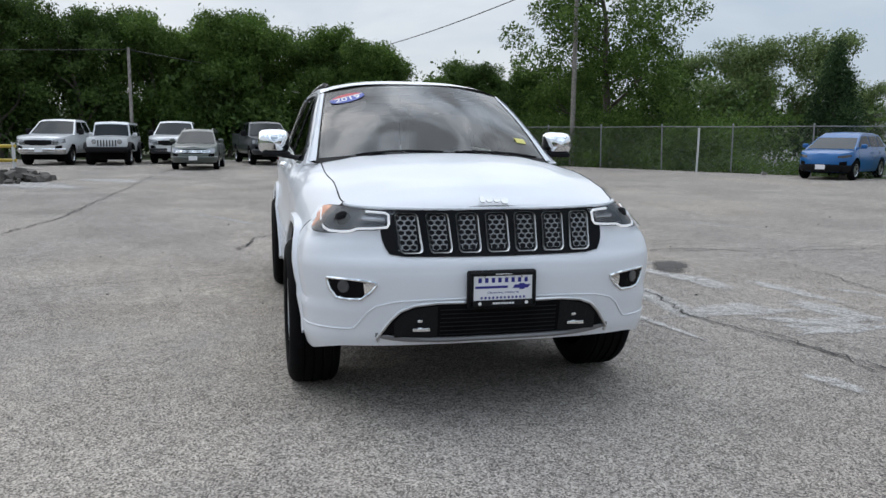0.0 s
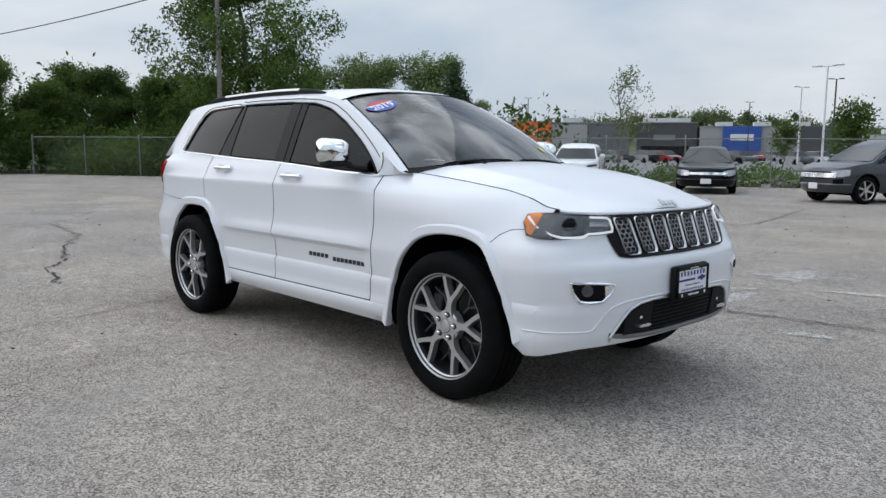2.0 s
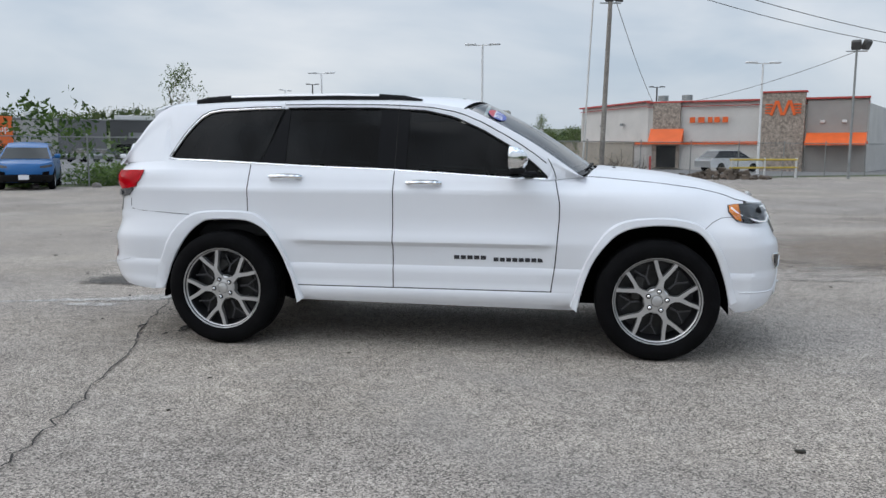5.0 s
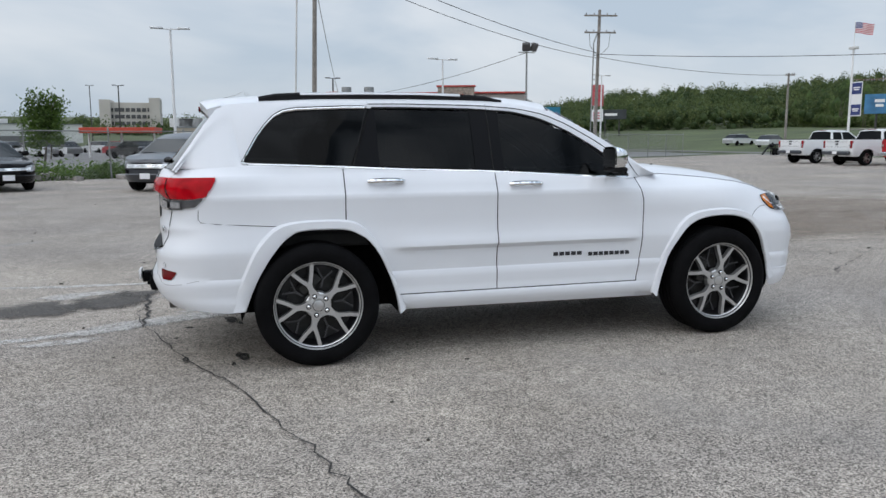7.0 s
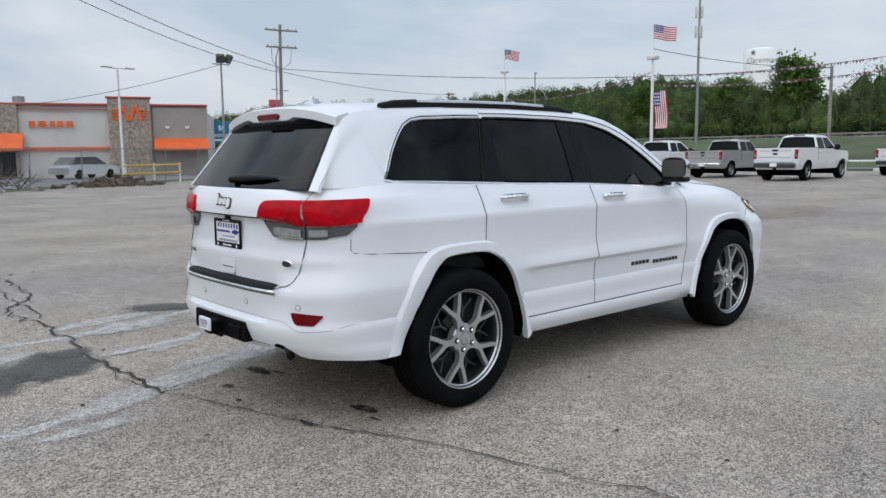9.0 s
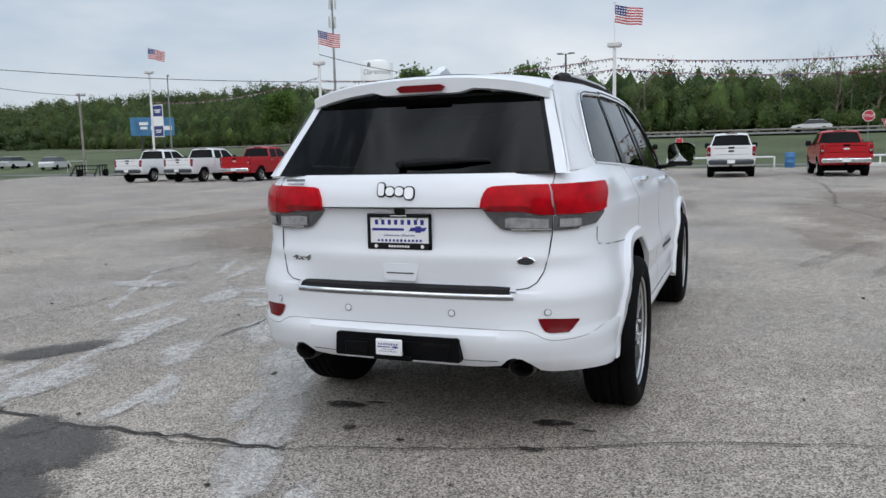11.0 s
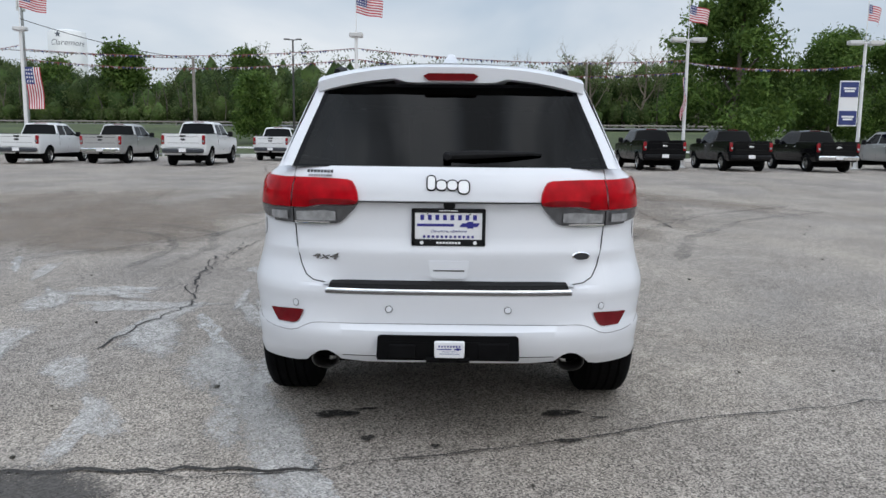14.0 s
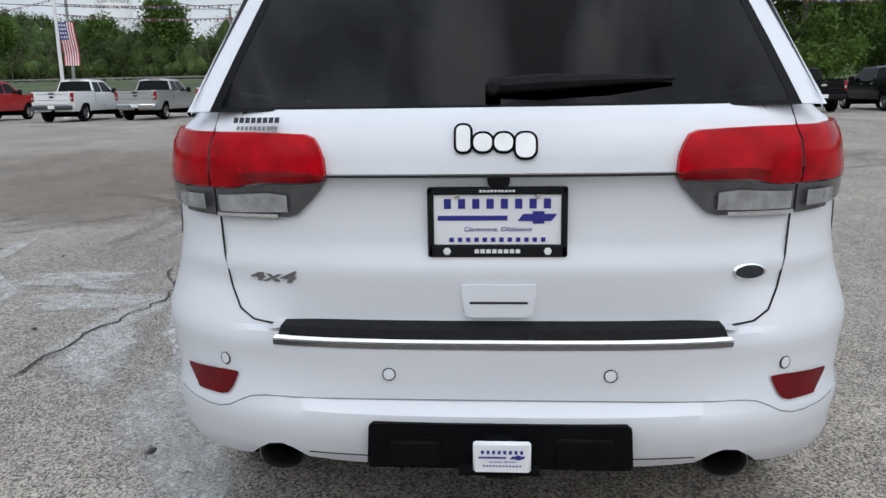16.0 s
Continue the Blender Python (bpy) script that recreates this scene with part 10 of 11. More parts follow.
    o = part("writing", text_mesh("$0\nCleanings!", 0.62, INK_WHITE, 0.004), root)
    o.matrix_world = fm @ Matrix.Translation((ln / 2, -0.045, 3.55)) @ Matrix.Rotation(radians(90), 4, "X")
    b = Buf()
    b.box(ln / 2, -0.04, 2.78, ln * 0.7, 0.02, 0.14, 0, 0, fm)
    part("writing_line", b.mesh("writing_line", INK_WHITE), root)
    # red and white pole sign
    root = thing("pole_sign", "red and white pylon sign by the road", "sign")
    b = Buf()
    b.tube([(33.5, 63, -0.1), (33.5, 63, 6.2)], 0.12, 8)
    part("post", b.mesh("post", POLE_WHITE), root)
    fm, ln = wall_frame(32.8, 62.8, 34.3, 62.4)
    for z, h, m_ in ((5.6, 2.0, mat("faded_red", (0.45, 0.10, 0.10), 0.6, vary=0.1)), (3.7, 1.1, INK_WHITE)):
        b = Buf()
        b.box(ln / 2, 0, z, ln * (1 if h > 2 else 0.75), 0.22, h, 0, 0.02, fm)
        o = part("panel", b.mesh("panel", m_), root)
        b = Buf()
        for k in range(3):
            b.box(ln / 2, -0.125, z + (k - 1) * h * 0.22, ln * 0.5, 0.02, h * 0.09, 0, 0, fm)
        part("writing", b.mesh("writing", INK_WHITE if h > 2 else STICKER_RED), o)


def store(ax, ay, bx, by, h, depth, label, wall_m, bands=(), name="store"):
    """A large flat-roofed store; bands: (start, end, low, high, material, out)."""
    root = thing(name, label, "store")
    fm, ln = wall_frame(ax, ay, bx, by)
    gz = rise((ax + bx) / 2, (ay + by) / 2) - 0.3
    fm = Matrix.Translation((0, 0, gz)) @ fm
    b = Buf()
    b.box(ln / 2, depth / 2, h / 2, ln, depth, h, 0, 0, fm)
    part("wall", b.mesh("wall", wall_m, sharp=20), root)
    b = Buf()
    b.box(ln / 2, depth / 2, h + 0.08, ln + 0.3, depth + 0.3, 0.22, 0, 0, fm)
    part("parapet", b.mesh("parapet", STEEL, sharp=20), root)
    for s, e, lo, hi, m_, out in bands:
        b = Buf()
        b.box((s + e) / 2, -out / 2, (lo + hi) / 2, e - s, out, hi - lo, 0, 0, fm)
        part("facade_panel", b.mesh("facade_panel", m_, sharp=20), root)
    for k in range(3):
        b = Buf()
        b.box(ln * (0.2 + 0.28 * k), depth * 0.4, h + 0.8, 3.5, 3.0, 1.3, 0, 0.05, fm)
        part("roof_unit", b.mesh("roof_unit", LAMP_SHELL), root)
    return root, fm, ln


def polar(bearing, r):
    a = radians(bearing)
    return r * math.cos(a), r * math.sin(a)


def stores():
    grey = mat("grey_store_wall", (0.155, 0.155, 0.16), 0.85, vary=0.1, vary_scale=0.15)
    light = mat("light_store_wall", (0.36, 0.35, 0.34), 0.85, vary=0.1, vary_scale=0.15)
    dark = mat("dark_store_wall", (0.085, 0.085, 0.088), 0.8, vary=0.1, vary_scale=0.15)
    blue = mat("store_blue", (0.03, 0.09, 0.36), 0.6, vary=0.05)
    orange = mat("store_orange", (0.75, 0.15, 0.03), 0.6, vary=0.05)
    white = mat("store_white", (0.62, 0.62, 0.60), 0.7, vary=0.08, vary_scale=0.2)
    a, c = polar(138.5, 138), polar(122.8, 141)
    root, fm, ln = store(*a, *c, 6.6, 30, "long dark grey big-box store with an orange pickup bay", grey, ((17.5, 23.9, 0.3, 6.9, orange, 0.8), (24.0, 30.5, 0.3, 6.4, light, 0.3), (0.3, 17.4, 0.2, 6.5, light, 0.2)))
    o = part("lettering", text_mesh("Pickup", 1.5, INK_WHITE, 0.02), root)
    o.matrix_world = fm @ Matrix.Translation((21.4, -0.84, 4.9)) @ Matrix.Rotation(radians(90), 4, "X")
    a, c = polar(122.4, 170), polar(118.2, 170)
    store(*a, *c, 7.7, 30, "dark store block with a plain front", dark, ((3.5, 8.0, 4.0, 5.2, INK_GREY, 0.2), (1.0, 11.0, 0.2, 2.8, BLACK_GLOSS, 0.2)))
    a, c = polar(118.0, 168), polar(108.5, 172)
    root, fm, ln = store(*a, *c, 6.8, 35, "grey discount store with a blue sign wall", light, ((4.5, 12.0, 1.8, 6.9, blue, 0.8), (19.5, 27.0, 0.3, 6.9, dark, 0.4), (0.4, 4.2, 0.2, 2.6, BLACK_GLOSS, 0.2), (6.0, 10.5, 4.0, 5.3, INK_WHITE, 0.95)))
    a, c = polar(107.5, 205), polar(99, 215)
    store(*a, *c, 5.0, 20, "low white shop building", white, ((2, 28, 0.3, 2.2, grey, 0.3),))
    a, c = polar(93.5, 118), polar(91.2, 118)
    store(*a, *c, 3.7, 10, "small tan building beyond the lots", mat("tan_wall", (0.42, 0.37, 0.29), 0.9, vary=0.1), ((0.5, 4.2, 1.2, 2.6, dark, 0.1),), "building")
    # hotel on the rise
    root = thing("hotel", "pale many-windowed hotel on the far rise", "hotel")
    g = rise(-32, 323)
    pale = mat("hotel_wall", (0.50, 0.47, 0.43), 0.9, vary=0.08, vary_scale=0.1)
    b = Buf()
    b.box(-32, 330, g + 6.0, 20, 14, 12.0)
    b.box(-23, 328, g + 6.8, 4, 14, 14.0)
    b.box(-41, 328, g + 6.5, 4, 14, 13.0)
    part("wall", b.mesh("wall", pale), root)
    win = None
    for fl in range(3):
        for k in range(8):
            if win is None:
                bb = Buf()
                bb.box(0, 0, 0, 1.5, 0.2, 1.4)
                win = bb.mesh("window", dark)
            o = part("window", win, root)
            o.matrix_world = pose(-39.0 + k * 2.0, 322.9, g + 4.0 + fl * 2.6)
    # fuel canopy, red-orange
    root = thing("drive_canopy", "red and orange canopy on posts over a drive lane", "canopy")
    fm, ln = wall_frame(-13.3, 70.0, -6.9, 68.7)
    b = Buf()
    b.box(ln / 2, 1.2, 2.40, ln, 2.6, 0.48, 0, 0.03, fm)
    part("roof", b.mesh("roof", mat("canopy_red", (0.50, 0.06, 0.03), 0.5, vary=0.08)), root)
    for k in (0.4, ln / 2, ln - 0.4):
        b = Buf()
        b.tube([tuple(fm @ Vector((k, 1.2, -0.3))), tuple(fm @ Vector((k, 1.2, 2.3)))], 0.09, 8)
        part("post", b.mesh("post", POLE_WHITE), root)


def far_cars():
    paints = {n: mat("far_paint_" + n, c, 0.3, coat=0.8) for n, c in (("white", (0.62, 0.63, 0.64)), ("silver", (0.34, 0.35, 0.36)), ("black", (0.015, 0.015, 0.017)), ("red", (0.30, 0.02, 0.025)), ("grey", (0.11, 0.115, 0.12)))}
    glass = mat("far_car_glass", (0.015, 0.017, 0.02), 0.1)

    def build(colour):
        root = thing("parked_car", f"{colour} car parked in the neighbouring store lot", "car", None, "cars in the store lots")
        b = Buf()
        side = [(-2.2, 0.32), (-2.25, 0.75), (-2.05, 0.95), (-1.2, 0.98), (-0.9, 0.98), (1.15, 0.95), (2.1, 0.80), (2.25, 0.55), (2.2, 0.3)]
        b.grid([[(x, y * (0.86 if x > 2.0 or x < -2.0 else 0.9), z) for x, z in side] for y in (-1, 1)])
        b.prism([(x, z) for x, z in side], -0.88, 0.88, 0, "y")
        part("body", b.mesh("body", paints[colour], sharp=30), root)
        b = Buf()
        lo, hi = [(-1.95, 0.95), (1.2, 0.95)], [(-1.35, 1.45), (0.35, 1.47)]
        vs = [(lo[0][0], -0.84, 0.94), (lo[1][0], -0.84, 0.94), (lo[1][0], 0.84, 0.94), (lo[0][0], 0.84, 0.94), (-1.35, -0.66, 1.44), (0.35, -0.66, 1.46), (0.35, 0.66, 1.46), (-1.35, 0.66, 1.44)]
        b.add(vs, [(0, 1, 5, 4), (1, 2, 6, 5), (2, 3, 7, 6), (3, 0, 4, 7), (4, 5, 6, 7)])
        part("glasshouse", b.mesh("glasshouse", glass, sharp=20), root)
        b = Buf()
        b.box(-0.5, 0, 1.475, 1.66, 1.28, 0.05, 0, 0.02)
        part("roof", b.mesh("roof", paints[colour]), root)
        for x in (-1.35, 1.38):
            for y in (-0.8, 0.8):
                b = Buf()
                b.lathe([(0, -0.1), (0.30, -0.1), (0.33, -0.06), (0.33, 0.06), (0.30, 0.1), (0, 0.1)], 12, axis="y", m=Matrix.Translation((x, y, 0.33)))
                part("wheel", b.mesh("wheel", RUBBER), root)
        return root

    rng = random.Random(77)
    spots = []
    # rows of bays seen over the fence
    for bearing0, bearing1, r0, n in ((134, 119, 108, 11), (132, 104, 92, 16), (106, 92, 78, 10), (101, 91, 105, 9), (116, 101, 124, 9), (99, 92, 66, 4)):
        for k in range(n):
            if rng.random() < 0.2:
                continue
            a = bearing0 + (bearing1 - bearing0) * (k + rng.uniform(-0.1, 0.1)) / n
            spots.append((*polar(a, r0 + rng.uniform(-1, 1)), radians(a + rng.choice((0, 180)) + 35)))
    spots += [(12.5, 51.3, 0.5), (99.0, -8.5, 1.6), (38.5, 71.0, 0.8), (66.0, 84.0, 0.2), (63.0, 74.0, 0.4)]
    made = {}
    for i, (x, y, h) in enumerate(spots):
        col = "white" if i >= len(spots) - 5 else rng.choice(("white", "white", "silver", "black", "red", "grey", "silver"))
        z = rise(x, y) - 0.05 + (0.06 if x > 90 else 0)
        m = Matrix.Translation((x, y, z)) @ Matrix.Rotation(h, 4, "Z")
        if col not in made:
            made[col] = build(col)
            made[col].matrix_world = m
        else:
            copy_thing(made[col], m)


def rough_stone(rng, s):
    vs = []
    for sx in (-1, 1):
        for sy in (-1, 1):
            for sz in (-1, 1):
                vs.append((sx * s * rng.uniform(0.6, 1.1), sy * s * rng.uniform(0.5, 1.0), sz * s * rng.uniform(0.35, 0.8)))
    return vs, [(0, 1, 3, 2), (4, 6, 7, 5), (0, 4, 5, 1), (2, 3, 7, 6), (0, 2, 6, 4), (1, 5, 7, 3)]


def rubble(cx, cy, rx_, ry_, h, n, seed, label, m):
    rng = random.Random(seed)
    b = Buf()
    for _ in range(n):
        a, q = rng.uniform(0, 6.28), rng.random() ** 0.6
        vs, fs = rough_stone(rng, rng.uniform(0.05, 0.20))
        t = Matrix.Translation((cx + rx_ * q * math.cos(a), cy + ry_ * q * math.sin(a), h * (1 - q) * rng.uniform(0.4, 1) + 0.04)) @ Matrix.Rotation(rng.uniform(0, 3), 4, "Z") @ Matrix.Rotation(rng.uniform(-0.5, 0.5), 4, "X")
        b.add([tuple(t @ Vector(v)) for v in vs], fs)
    solo("rubble_pile", b.mesh("rubble_pile", m, sharp=20), label, "rubble", kind="stuff")


def roadside():
    # water tower
    g = rise(355, 174)
    root = thing("water_tower", "white water tower above the trees", "water tower", pose(355, 174, 0))
    b = Buf()
    b.lathe([(0.0, 48.6), (4.0, 48.3), (7.9, 47.4), (8.1, 47.0), (8.1, 30.0), (8.1, g - 2)], 40, axis="z")
    part("tank", b.mesh("tank", mat("tower_white", (0.84, 0.85, 0.86), 0.5, vary=0.05, vary_scale=0.2), sharp=50), root)
    me = text_mesh("Claremore", 3.6, mat("tower_ink", (0.20, 0.21, 0.23), 0.6), 0.0, 0, 0.25)
    for v in me.vertices:
        a = v.co.x / 8.16
        v.co = (8.16 * math.cos(a), 8.16 * math.sin(a), 42.0 + v.co.y)
    o = part("lettering", me, root)
    o.matrix_world = pose(355, 174, 0, 0, 0, 0) @ Matrix.Rotation(math.atan2(-174, -355), 4, "Z")
    star = [((1.5 if k % 2 == 0 else 0.65) * math.sin(k * math.pi / 5), (1.5 if k % 2 == 0 else 0.65) * math.cos(k * math.pi / 5)) for k in range(10)]
    b = Buf()
    b.prism(star, 8.10, 8.2, 0, "x", Matrix.Rotation(math.atan2(-174, -355), 4, "Z") @ Matrix.Rotation(-0.5, 4, "Z") @ Matrix.Translation((0, 0, 45.6)))
    part("star", b.mesh("star", mat("tower_star", (0.12, 0.13, 0.16), 0.6)), root)
    # lattice mast
    root = thing("cell_tower", "slender grey mast with antennas behind the flags", "mast", pose(91, 52, rise(91, 52)))
    b = Buf()
    b.tube([(0, 0, -0.2), (0, 0, 21.5)], [0.22, 0.12], 8)
    part("shaft", b.mesh("shaft", STEEL), root)
    for z in (14.5, 17.0, 19.5):
        for k in range(3):
            a = k * 2.09 + z
            b = Buf()
            b.box(0.45 * math.cos(a), 0.45 * math.sin(a), z, 0.22, 0.22, 1.5, 0, 0.03)
            b.tube([(0, 0, z), (0.45 * math.cos(a), 0.45 * math.sin(a), z)], 0.04, 5)
            part("antenna", b.mesh("antenna", LAMP_SHELL), root)
    # billboards
    for x, y, lo, hi, wd, m_, lab in ((91.5, 84.6, 5.0, 7.8, 6.4, mat("billboard_blue", (0.045, 0.17, 0.33), 0.6, vary=0.3, vary_scale=0.6), "blue roadside billboard before the woods"), (84.5, 153, 5.9, 8.1, 6.2, mat("billboard_dark", (0.03, 0.035, 0.04), 0.6, vary=0.3, vary_scale=0.5), "dark roadside billboard with a white square")):
        root = thing("billboard", lab, "billboard")
        d = Vector((x, y, 0)).normalized()
        s = Vector((d.y, -d.x, 0))
        a, c = Vector((x, y, 0)) - s * wd / 2, Vector((x, y, 0)) + s * wd / 2
        fm, ln = wall_frame(a.x, a.y, c.x, c.y)
        b = Buf()
        b.box(ln / 2, 0.1, (lo + hi) / 2, ln, 0.25, hi - lo, 0, 0.02, fm)
        p0 = part("panel", b.mesh("panel", m_), root)
        b = Buf()
        if lo < 5.5:
            b.box(ln * 0.70, -0.04, lo + (hi - lo) * 0.42, ln * 0.48, 0.03, 0.62, 0, 0, fm)
            b.box(ln * 0.30, -0.04, lo + (hi - lo) * 0.66, ln * 0.20, 0.03, 0.45, 0, 0, fm)
            b.box(ln * 0.30, -0.04, lo + (hi - lo) * 0.42, ln * 0.16, 0.03, 0.40, 0, 0, fm)
        else:
            b.box(ln * 0.09, -0.04, (lo + hi) / 2, ln * 0.15, 0.03, 2.5, 0, 0, fm)
            b.box(ln * 0.45, -0.04, (lo + hi) / 2, ln * 0.44, 0.03, 0.55, 0, 0, fm)
        part("writing", b.mesh("writing", INK_WHITE), p0)
        for k in (0.25, 0.75):
            b = Buf()
            b.tube([tuple(fm @ Vector((ln * k, 0.3, rise(x, y) - 0.3))), tuple(fm @ Vector((ln * k, 0.3, hi - 0.4)))], 0.16, 8)
            part("post", b.mesh("post", POLE_DARK), root)
    # gate of white pipe, a blue drum, road signs
    root = thing("pipe_gate", "low white pipe barrier at the lot entrance", "barrier")
    for a, c in (((46.9, 3.4), (47.3, -3.0)), ((46.9, -5.0), (46.9, -20)), ((46.9, 5.0), (46.9, 30))):
        n = max(2, int(math.hypot(a[0] - c[0], a[1] - c[1]) / 3.2))
        b = Buf()
        b.tube([(a[0], a[1], 0.62), (c[0], c[1], 0.62)], 0.06, 8)
        part("rail", b.mesh("rail", POLE_WHITE), root)
        for k in range(n + 1):
            b = Buf()
            b.tube([(a[0] + (c[0] - a[0]) * k / n, a[1] + (c[1] - a[1]) * k / n, -0.1), (a[0] + (c[0] - a[0]) * k / n, a[1] + (c[1] - a[1]) * k / n, 0.64)], 0.055, 8)
            part("post", b.mesh("post", POLE_WHITE), root)
    root = thing("drum", "blue plastic drum by the entrance", "drum", pose(45.6, -3.8, 0))
    b = Buf()
    b.lathe([(0, 0), (0.27, 0), (0.29, 0.05), (0.29, 0.28), (0.31, 0.31), (0.29, 0.34), (0.29, 0.60), (0.31, 0.63), (0.29, 0.66), (0.28, 0.86), (0.24, 0.90), (0, 0.90)], 18, axis="z")
    part("shell", b.mesh("shell", mat("drum_blue", (0.04, 0.16, 0.36), 0.5, vary=0.15)), root)
    for x, y, z, sides, m_, lab, word in ((60, -9.7, 3.05, 8, STICKER_RED, "red octagonal stop sign on a post", "STOP"), (59.7, -10.9, 2.55, 3, STICKER_RED, "red and white triangular yield sign on a post", ""), (57.5, 3.5, 1.6, 4, STICKER_RED, "small red square sign on the grass", "")):
        g = rise(x, y)
        root = thing("road_sign", lab, "road sign", pose(x, y, g))
        b = Buf()
        b.tube([(0.04, 0, -0.2), (0.04, 0, z + 0.5)], 0.035, 6)
        part("post", b.mesh("post", STEEL), root)
        rad = {8: 0.44, 3: 0.50, 4: 0.36}[sides]
        ph = {8: math.pi / 8, 3: -math.pi / 2, 4: math.pi / 4}[sides]
        for k, (rr, mm, xo) in enumerate(((rad, INK_WHITE, 0.0), (rad * 0.90, m_, -0.02))):
            b = Buf()
            b.prism([(rr * math.cos(ph + 2 * math.pi * j / sides), z + rr * math.sin(ph + 2 * math.pi * j / sides)) for j in range(sides)], xo - 0.012, xo, 0, "x")
            part("border" if k == 0 else "plate", b.mesh("plate", mm, sharp=20), root)
        if sides == 3:
            b = Buf()
            b.prism([(0.24 * math.cos(ph + 2 * math.pi * j / 3), z + 0.24 * math.sin(ph + 2 * math.pi * j / 3)) for j in range(3)], -0.05, -0.036, 0, "x")
            part("centre", b.mesh("centre", INK_WHITE, sharp=20), root)
        if word:
            o = part("lettering", text_mesh(word, 0.30, INK_WHITE, 0.003), root)
            o.matrix_world = pose(x, y, g) @ Matrix.Translation((-0.042, 0, z)) @ FACE_REAR
    # utility cabinets on the grass
    for x, y in ((50.5, -18.3), (50.5, -21.9)):
        root = thing("utility_cabinet", "pale grey metal utility cabinet on the grass", "cabinet", pose(x, y, rise(x, y)))
        b = Buf()
        b.box(0, 0, 0.6, 0.7, 1.0, 1.3, 0, 0.03)
        part("body", b.mesh("body", LAMP_SHELL), root)
        b = Buf()
        b.box(-0.36, 0.0, 0.65, 0.03, 0.85, 1.05, 0, 0.01)
        d = part("door", b.mesh("door", LAMP_SHELL), root)
        b = Buf()
        b.box(-0.39, 0.32, 0.65, 0.03, 0.04, 0.16, 0, 0.008)
        part("handle", b.mesh("handle", STEEL), d)
    # rack of black ramps and rails at the lot's end
    root = thing("trailer_ramp", "black steel ramp trailer at the end of the lot", "trailer", pose(45.2, 50.5, 0, 0, 0, 35))
    for y in (-0.9, 0.9):
        b = Buf()
        b.tube([(-3.2, y, 0.15), (-1.2, y, 0.95), (2.6, y, 0.95)], 0.07, 6)
        part("side_rail", b.mesh("side_rail", BLACK_PLASTIC), root)
        for x in (-0.8, 0.4, 1.6, 2.5):
            b = Buf()
            b.tube([(x, y, 0.05), (x, y, 0.95)], 0.045, 6)
            part("upright", b.mesh("upright", BLACK_PLASTIC), root)
    for k in range(9):
        b = Buf()
        b.box(-2.6 + 0.6 * k, 0, min(0.92, 0.35 + 0.28 * k), 0.16, 1.8, 0.05)
        part("slat", b.mesh("slat", BLACK_PLASTIC), root)
    for x in (0.6, 1.5):
        for y in (-1.05, 1.05):
            b = Buf()
            b.lathe([(0, -0.1), (0.28, -0.1), (0.33, 0.0), (0.28, 0.1), (0, 0.1)], 14, axis="y", m=Matrix.Translation((x, y, 0.33)))
            part("wheel", b.mesh("wheel", RUBBER), root)
    # soccer-goal-like frame on the grass
    root = thing("goal", "thin pale pipe goal standing on the grass", "goal")
    b = Buf()
    b.tube([(58.4, 67.2, -0.2), (58.4, 67.2, 1.35), (59.8, 65.9, 1.35), (59.8, 65.9, -0.2)], 0.045, 6)
    part("tube", b.mesh("tube", LAMP_SHELL), root)
    # rubble, yellow barrier, stones along the fence
    broken = mat("broken_concrete", (0.30, 0.28, 0.26), 0.95, vary=0.35, vary_scale=2.5, grain=0.3, grain_scale=15)
    rubble(-18.0, -7.6, 1.6, 1.0, 0.28, 70, 3, "low pile of dark earth and rubble on the asphalt", mat("dark_spoil", (0.10, 0.09, 0.08), 0.95, vary=0.4, vary_scale=2.5))
    rubble(8.6, 34.2, 2.6, 0.9, 0.5, 110, 4, "pile of rubble and dead branches at the fence", mat("brown_rubble", (0.12, 0.095, 0.075), 0.95, vary=0.4, vary_scale=2))
    rubble(-8.6, 26.2, 1.6, 0.6, 0.35, 50, 6, "pale broken stones at the fence", broken)
    rng = random.Random(15)
    for k in range(22):
        x = -20 + k * 1.45 + rng.uniform(-0.3, 0.3)
        vs, fs = rough_stone(rng, rng.uniform(0.10, 0.22))
        b = Buf()
        t = Matrix.Translation((x, edge_y(x) - 0.75 + rng.uniform(-0.15, 0.15), 0.06)) @ Matrix.Rotation(rng.uniform(0, 3), 4, "Z")
        b.add([tuple(t @ Vector(v)) for v in vs], fs)
        solo("kerb_stone", b.mesh("kerb_stone", broken, sharp=15), "rough pale stone lying at the lot edge", "stone", "stones at the lot edge")
    yellow = mat("barrier_yellow", (0.50, 0.36, 0.04), 0.5, vary=0.15)
    for x, y, turn, ln in ((-19.0, -9.2, 80, 3.2), (11.0, 35.4, 32, 4.5)):
        root = thing("barrier_rail", "yellow steel barrier rail on short posts", "barrier", pose(x, y, 0, 0, 0, turn))
        for z in (0.55, 0.95):
            b = Buf()
            b.tube([(-ln / 2, 0, z), (ln / 2, 0, z)], 0.05, 8)
            part("rail", b.mesh("rail", yellow), root)
        for k in (-0.48, 0, 0.48):
            b = Buf()
            b.tube([(ln * k, 0, -0.1), (ln * k, 0, 1.05)], 0.05, 8)
            part("post", b.mesh("post", LAMP_SHELL), root)
    # dead branches heaped at the fence
    b = Buf()
    for k in range(110):
        x = rng.uniform(0.6, 5.0)
        p = Vector((x, edge_y(x) + 1.6 + rng.uniform(-0.8, 0.8), rng.uniform(0.0, 0.5)))
        d = Vector((rng.uniform(-1, 1), rng.uniform(-0.5, 0.5), rng.uniform(-0.1, 0.9))).normalized()
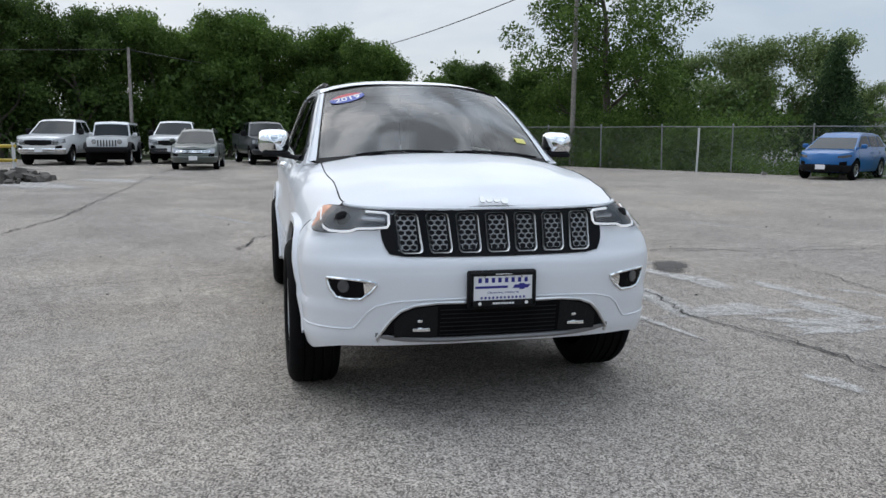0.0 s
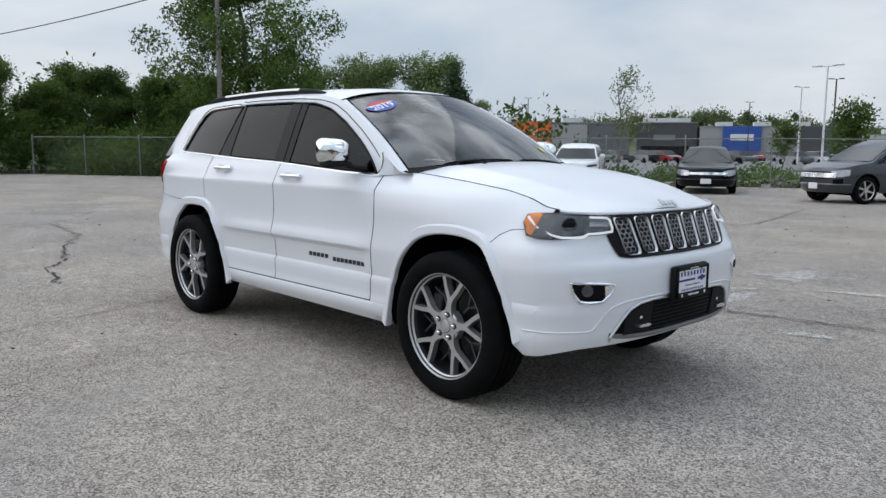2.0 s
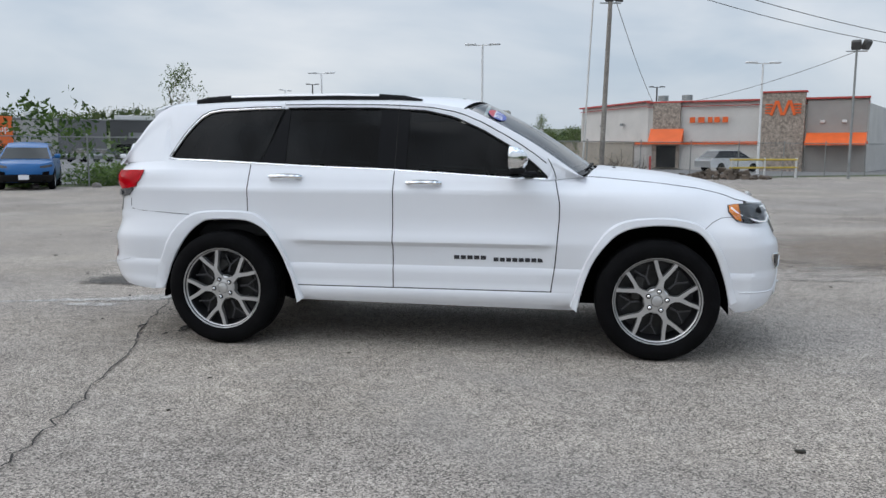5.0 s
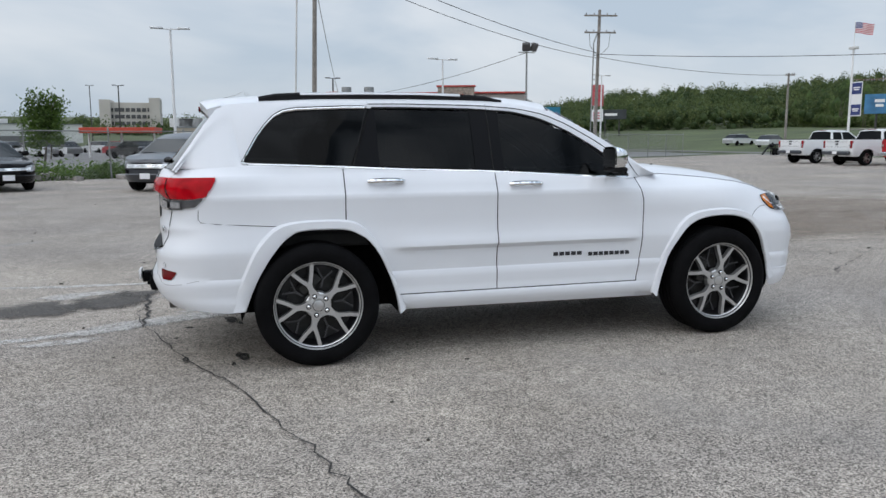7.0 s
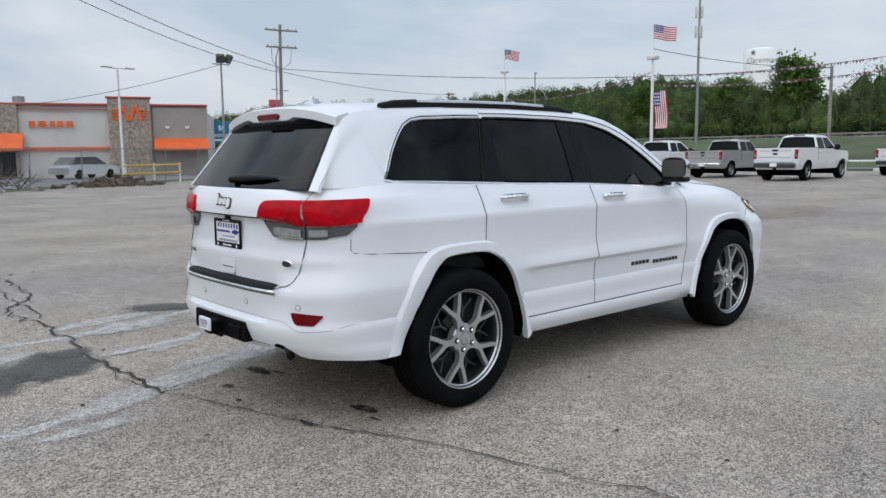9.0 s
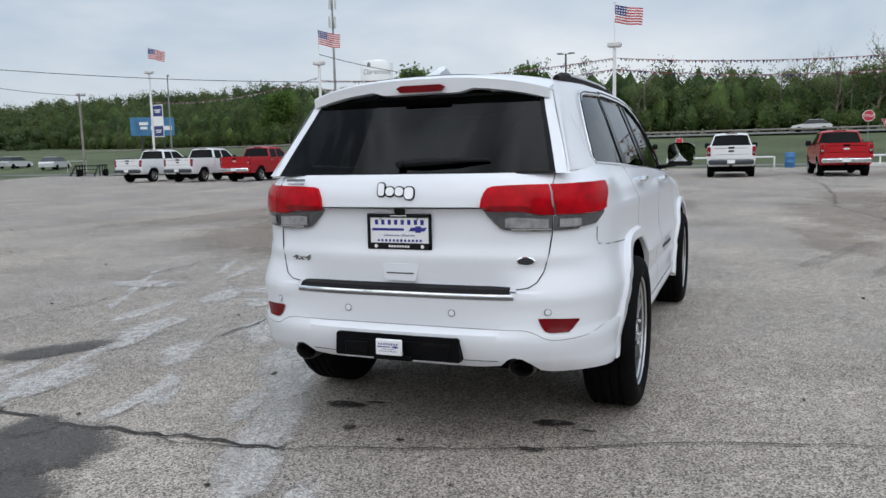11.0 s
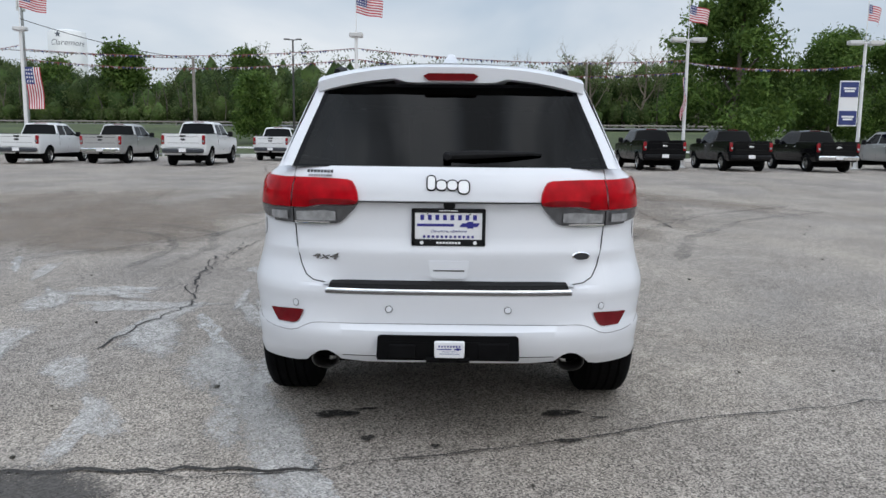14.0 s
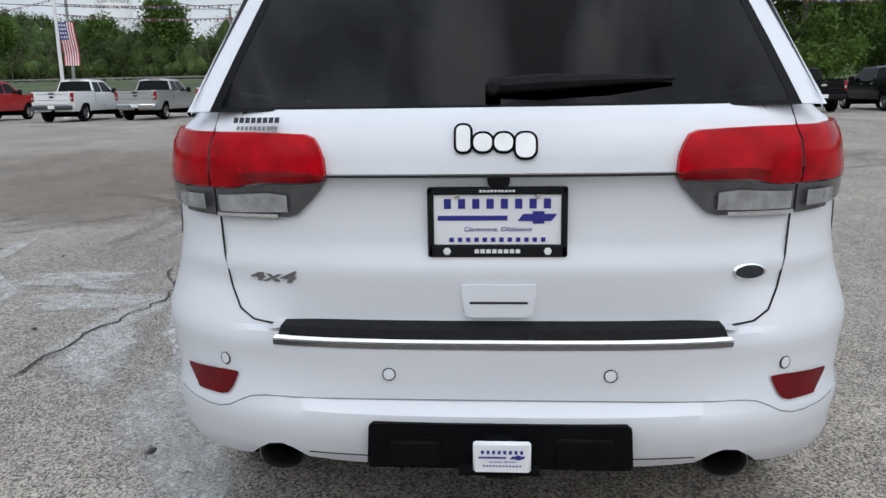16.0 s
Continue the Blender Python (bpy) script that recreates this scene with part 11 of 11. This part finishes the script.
        q = p + d * rng.uniform(0.5, 1.2)
        b.tube([tuple(p), tuple((p + q) / 2 + Vector((0.05, 0.05, 0.06))), tuple(q)], [0.022, 0.015, 0.005], 4)
    solo("brush_pile", b.mesh("brush_pile", mat("dead_branches", (0.11, 0.085, 0.065), 0.95, vary=0.3), sharp=0), "heap of brown dead branches against the fence", "brush pile", kind="stuff")


fence()
flagpole(44.6, 43.0, 8.2, 10.1, 1, banner=(3.1, 5.65), seed=1)
flagpole(35.0, 22.0, 6.7, 8.6, 1, hang=(2.6, 4.8), seed=2)
flagpole(31.5, 4.4, 6.1, 7.95, 1, seed=3)
flagpole(34.5, -11.95, 6.4, 8.2, 2, hang=(2.3, 4.5), seed=4, hang_yaw=155)
flagpole(35.0, -21.1, 6.4, 8.4, 2, banner=(2.2, 4.5), seed=5, side=1)
utility_pole(2.8, 33.5, 11.2, "leaning weathered wooden pole with floodlights by the fence", (0, 1.6), r=0.13, flood=8.75)
t_pole = thing("conduit_pole", "thin white conduit pole beside the wooden pole", "pole", pose(1.9, 34.0, 0, 0, 2.2, 0))
b = Buf()
b.tube([(0, 0, -0.1), (0, 0, 11.0)], 0.045, 8)
part("shaft", b.mesh("shaft", LAMP_SHELL), t_pole)
utility_pole(26.5, 49.4, 11.2, "tall wooden utility pole with two crossarms", (0, 1.0), ((10.75, 2.5, -0.3), (9.5, 2.4, -0.3)), riser=True)
utility_pole(48.8, 54.8, 7.4, "plain wooden utility pole on the grass", arms=((7.2, 0.8, -0.5),), r=0.12)
utility_pole(49.5, 17.9, 6.8, "short wooden pole behind the trucks", r=0.13)
utility_pole(-66, 6, 8.3, "wooden pole against the wood", r=0.16)
utility_pole(-33.8, -6.6, 5.3, "pale wooden pole behind the parked cars", r=0.09)
utility_pole(-29.8, 14.0, 9.2, "wooden pole beside the large tree", r=0.13)
utility_pole(56, -10.6, 7.0, "wooden pole across the road", r=0.13)
utility_pole(89.3, 79.3, 11.4, "slim grey pole on the bank before the woods", r=0.12, m=STEEL, arms=((11.3, 0.9, 0.4),))
fl = utility_pole(15.2, 36.0, 6.5, "slim steel pole with two floodlights", r=0.07, flood=6.6, m=STEEL)
for x, y, h, w, tn in ((-4.1, 43, 7.9, True, 0.0), (13.2, 46, 6.9, True, 0.2), (31.9, 58.7, 7.2, True, 0.4), (-18.5, 56, 7.6, True, 0.0), (-31, 82, 8.3, True, 1.3), (-29, 86, 9.3, False, 0.3), (-25, 165, 12.5, False, 0.0), (-62, 135, 10.4, False, 0.6), (-108, 127, 12.7, False, 0.6), (10.5, 78, 8.0, False, 0.0), (-14, 110, 9.0, False, 0.1), (65, 14, 9.4, False, 1.57)):
    t_lamp(x, y, h, w, tn, 2.2 if w else 1.6, 0.09 if w else 0.11)
cable((-66, 6, 8.2), (-29.8, 14.0, 9.0), 0.5, 0.03)
cable((-33.8, -6.6, 5.2), (-66, 6, 6.6), 0.3, 0.02)
cable((-33.8, -6.6, 5.2), (-36, -40, 5.6), 0.4, 0.02)
cable((-29.8, 14.0, 9.0), (2.8, 33.5, 10.9), 0.8, 0.022)
cable((2.9, 33.5, 10.8), (26.5, 49.3, 8.0), 0.5, 0.022)
cable((2.9, 33.5, 10.1), (26.5, 49.3, 7.6), 0.6, 0.02)
cable((3.0, 33.5, 9.4), (7.9, 57.9, 5.2), 0.3, 0.018)
cable((26.6, 49.3, 7.9), (49.5, 17.9, 6.7), 0.7, 0.022)
cable((26.6, 49.3, 7.7), (48.8, 54.8, 7.2), 0.4, 0.02)
cable((15.2, 36.0, 6.3), (9.5, 55.0, 4.9), 0.3, 0.015)
cable((49.5, 17.9, 6.7), (35.0, 22.0, 7.2), 0.3, 0.02)
pennants((44.6, 43.0, 5.9), (35.0, 22.0, 5.9), 0.55, 1)
pennants((35.0, 22.0, 5.7), (31.5, 4.4, 5.5), 0.35, 2)
pennants((35.0, 22.0, 5.2), (31.5, 4.4, 5.0), 0.45, 3)
pennants((31.5, 4.4, 5.5), (34.5, -11.95, 5.4), 0.35, 4)
pennants((31.5, 4.4, 5.0), (34.5, -11.95, 4.8), 0.45, 5)
pennants((34.5, -11.95, 5.3), (35.0, -21.1, 5.3), 0.3, 6)
restaurant()
stores()
far_cars()
roadside()
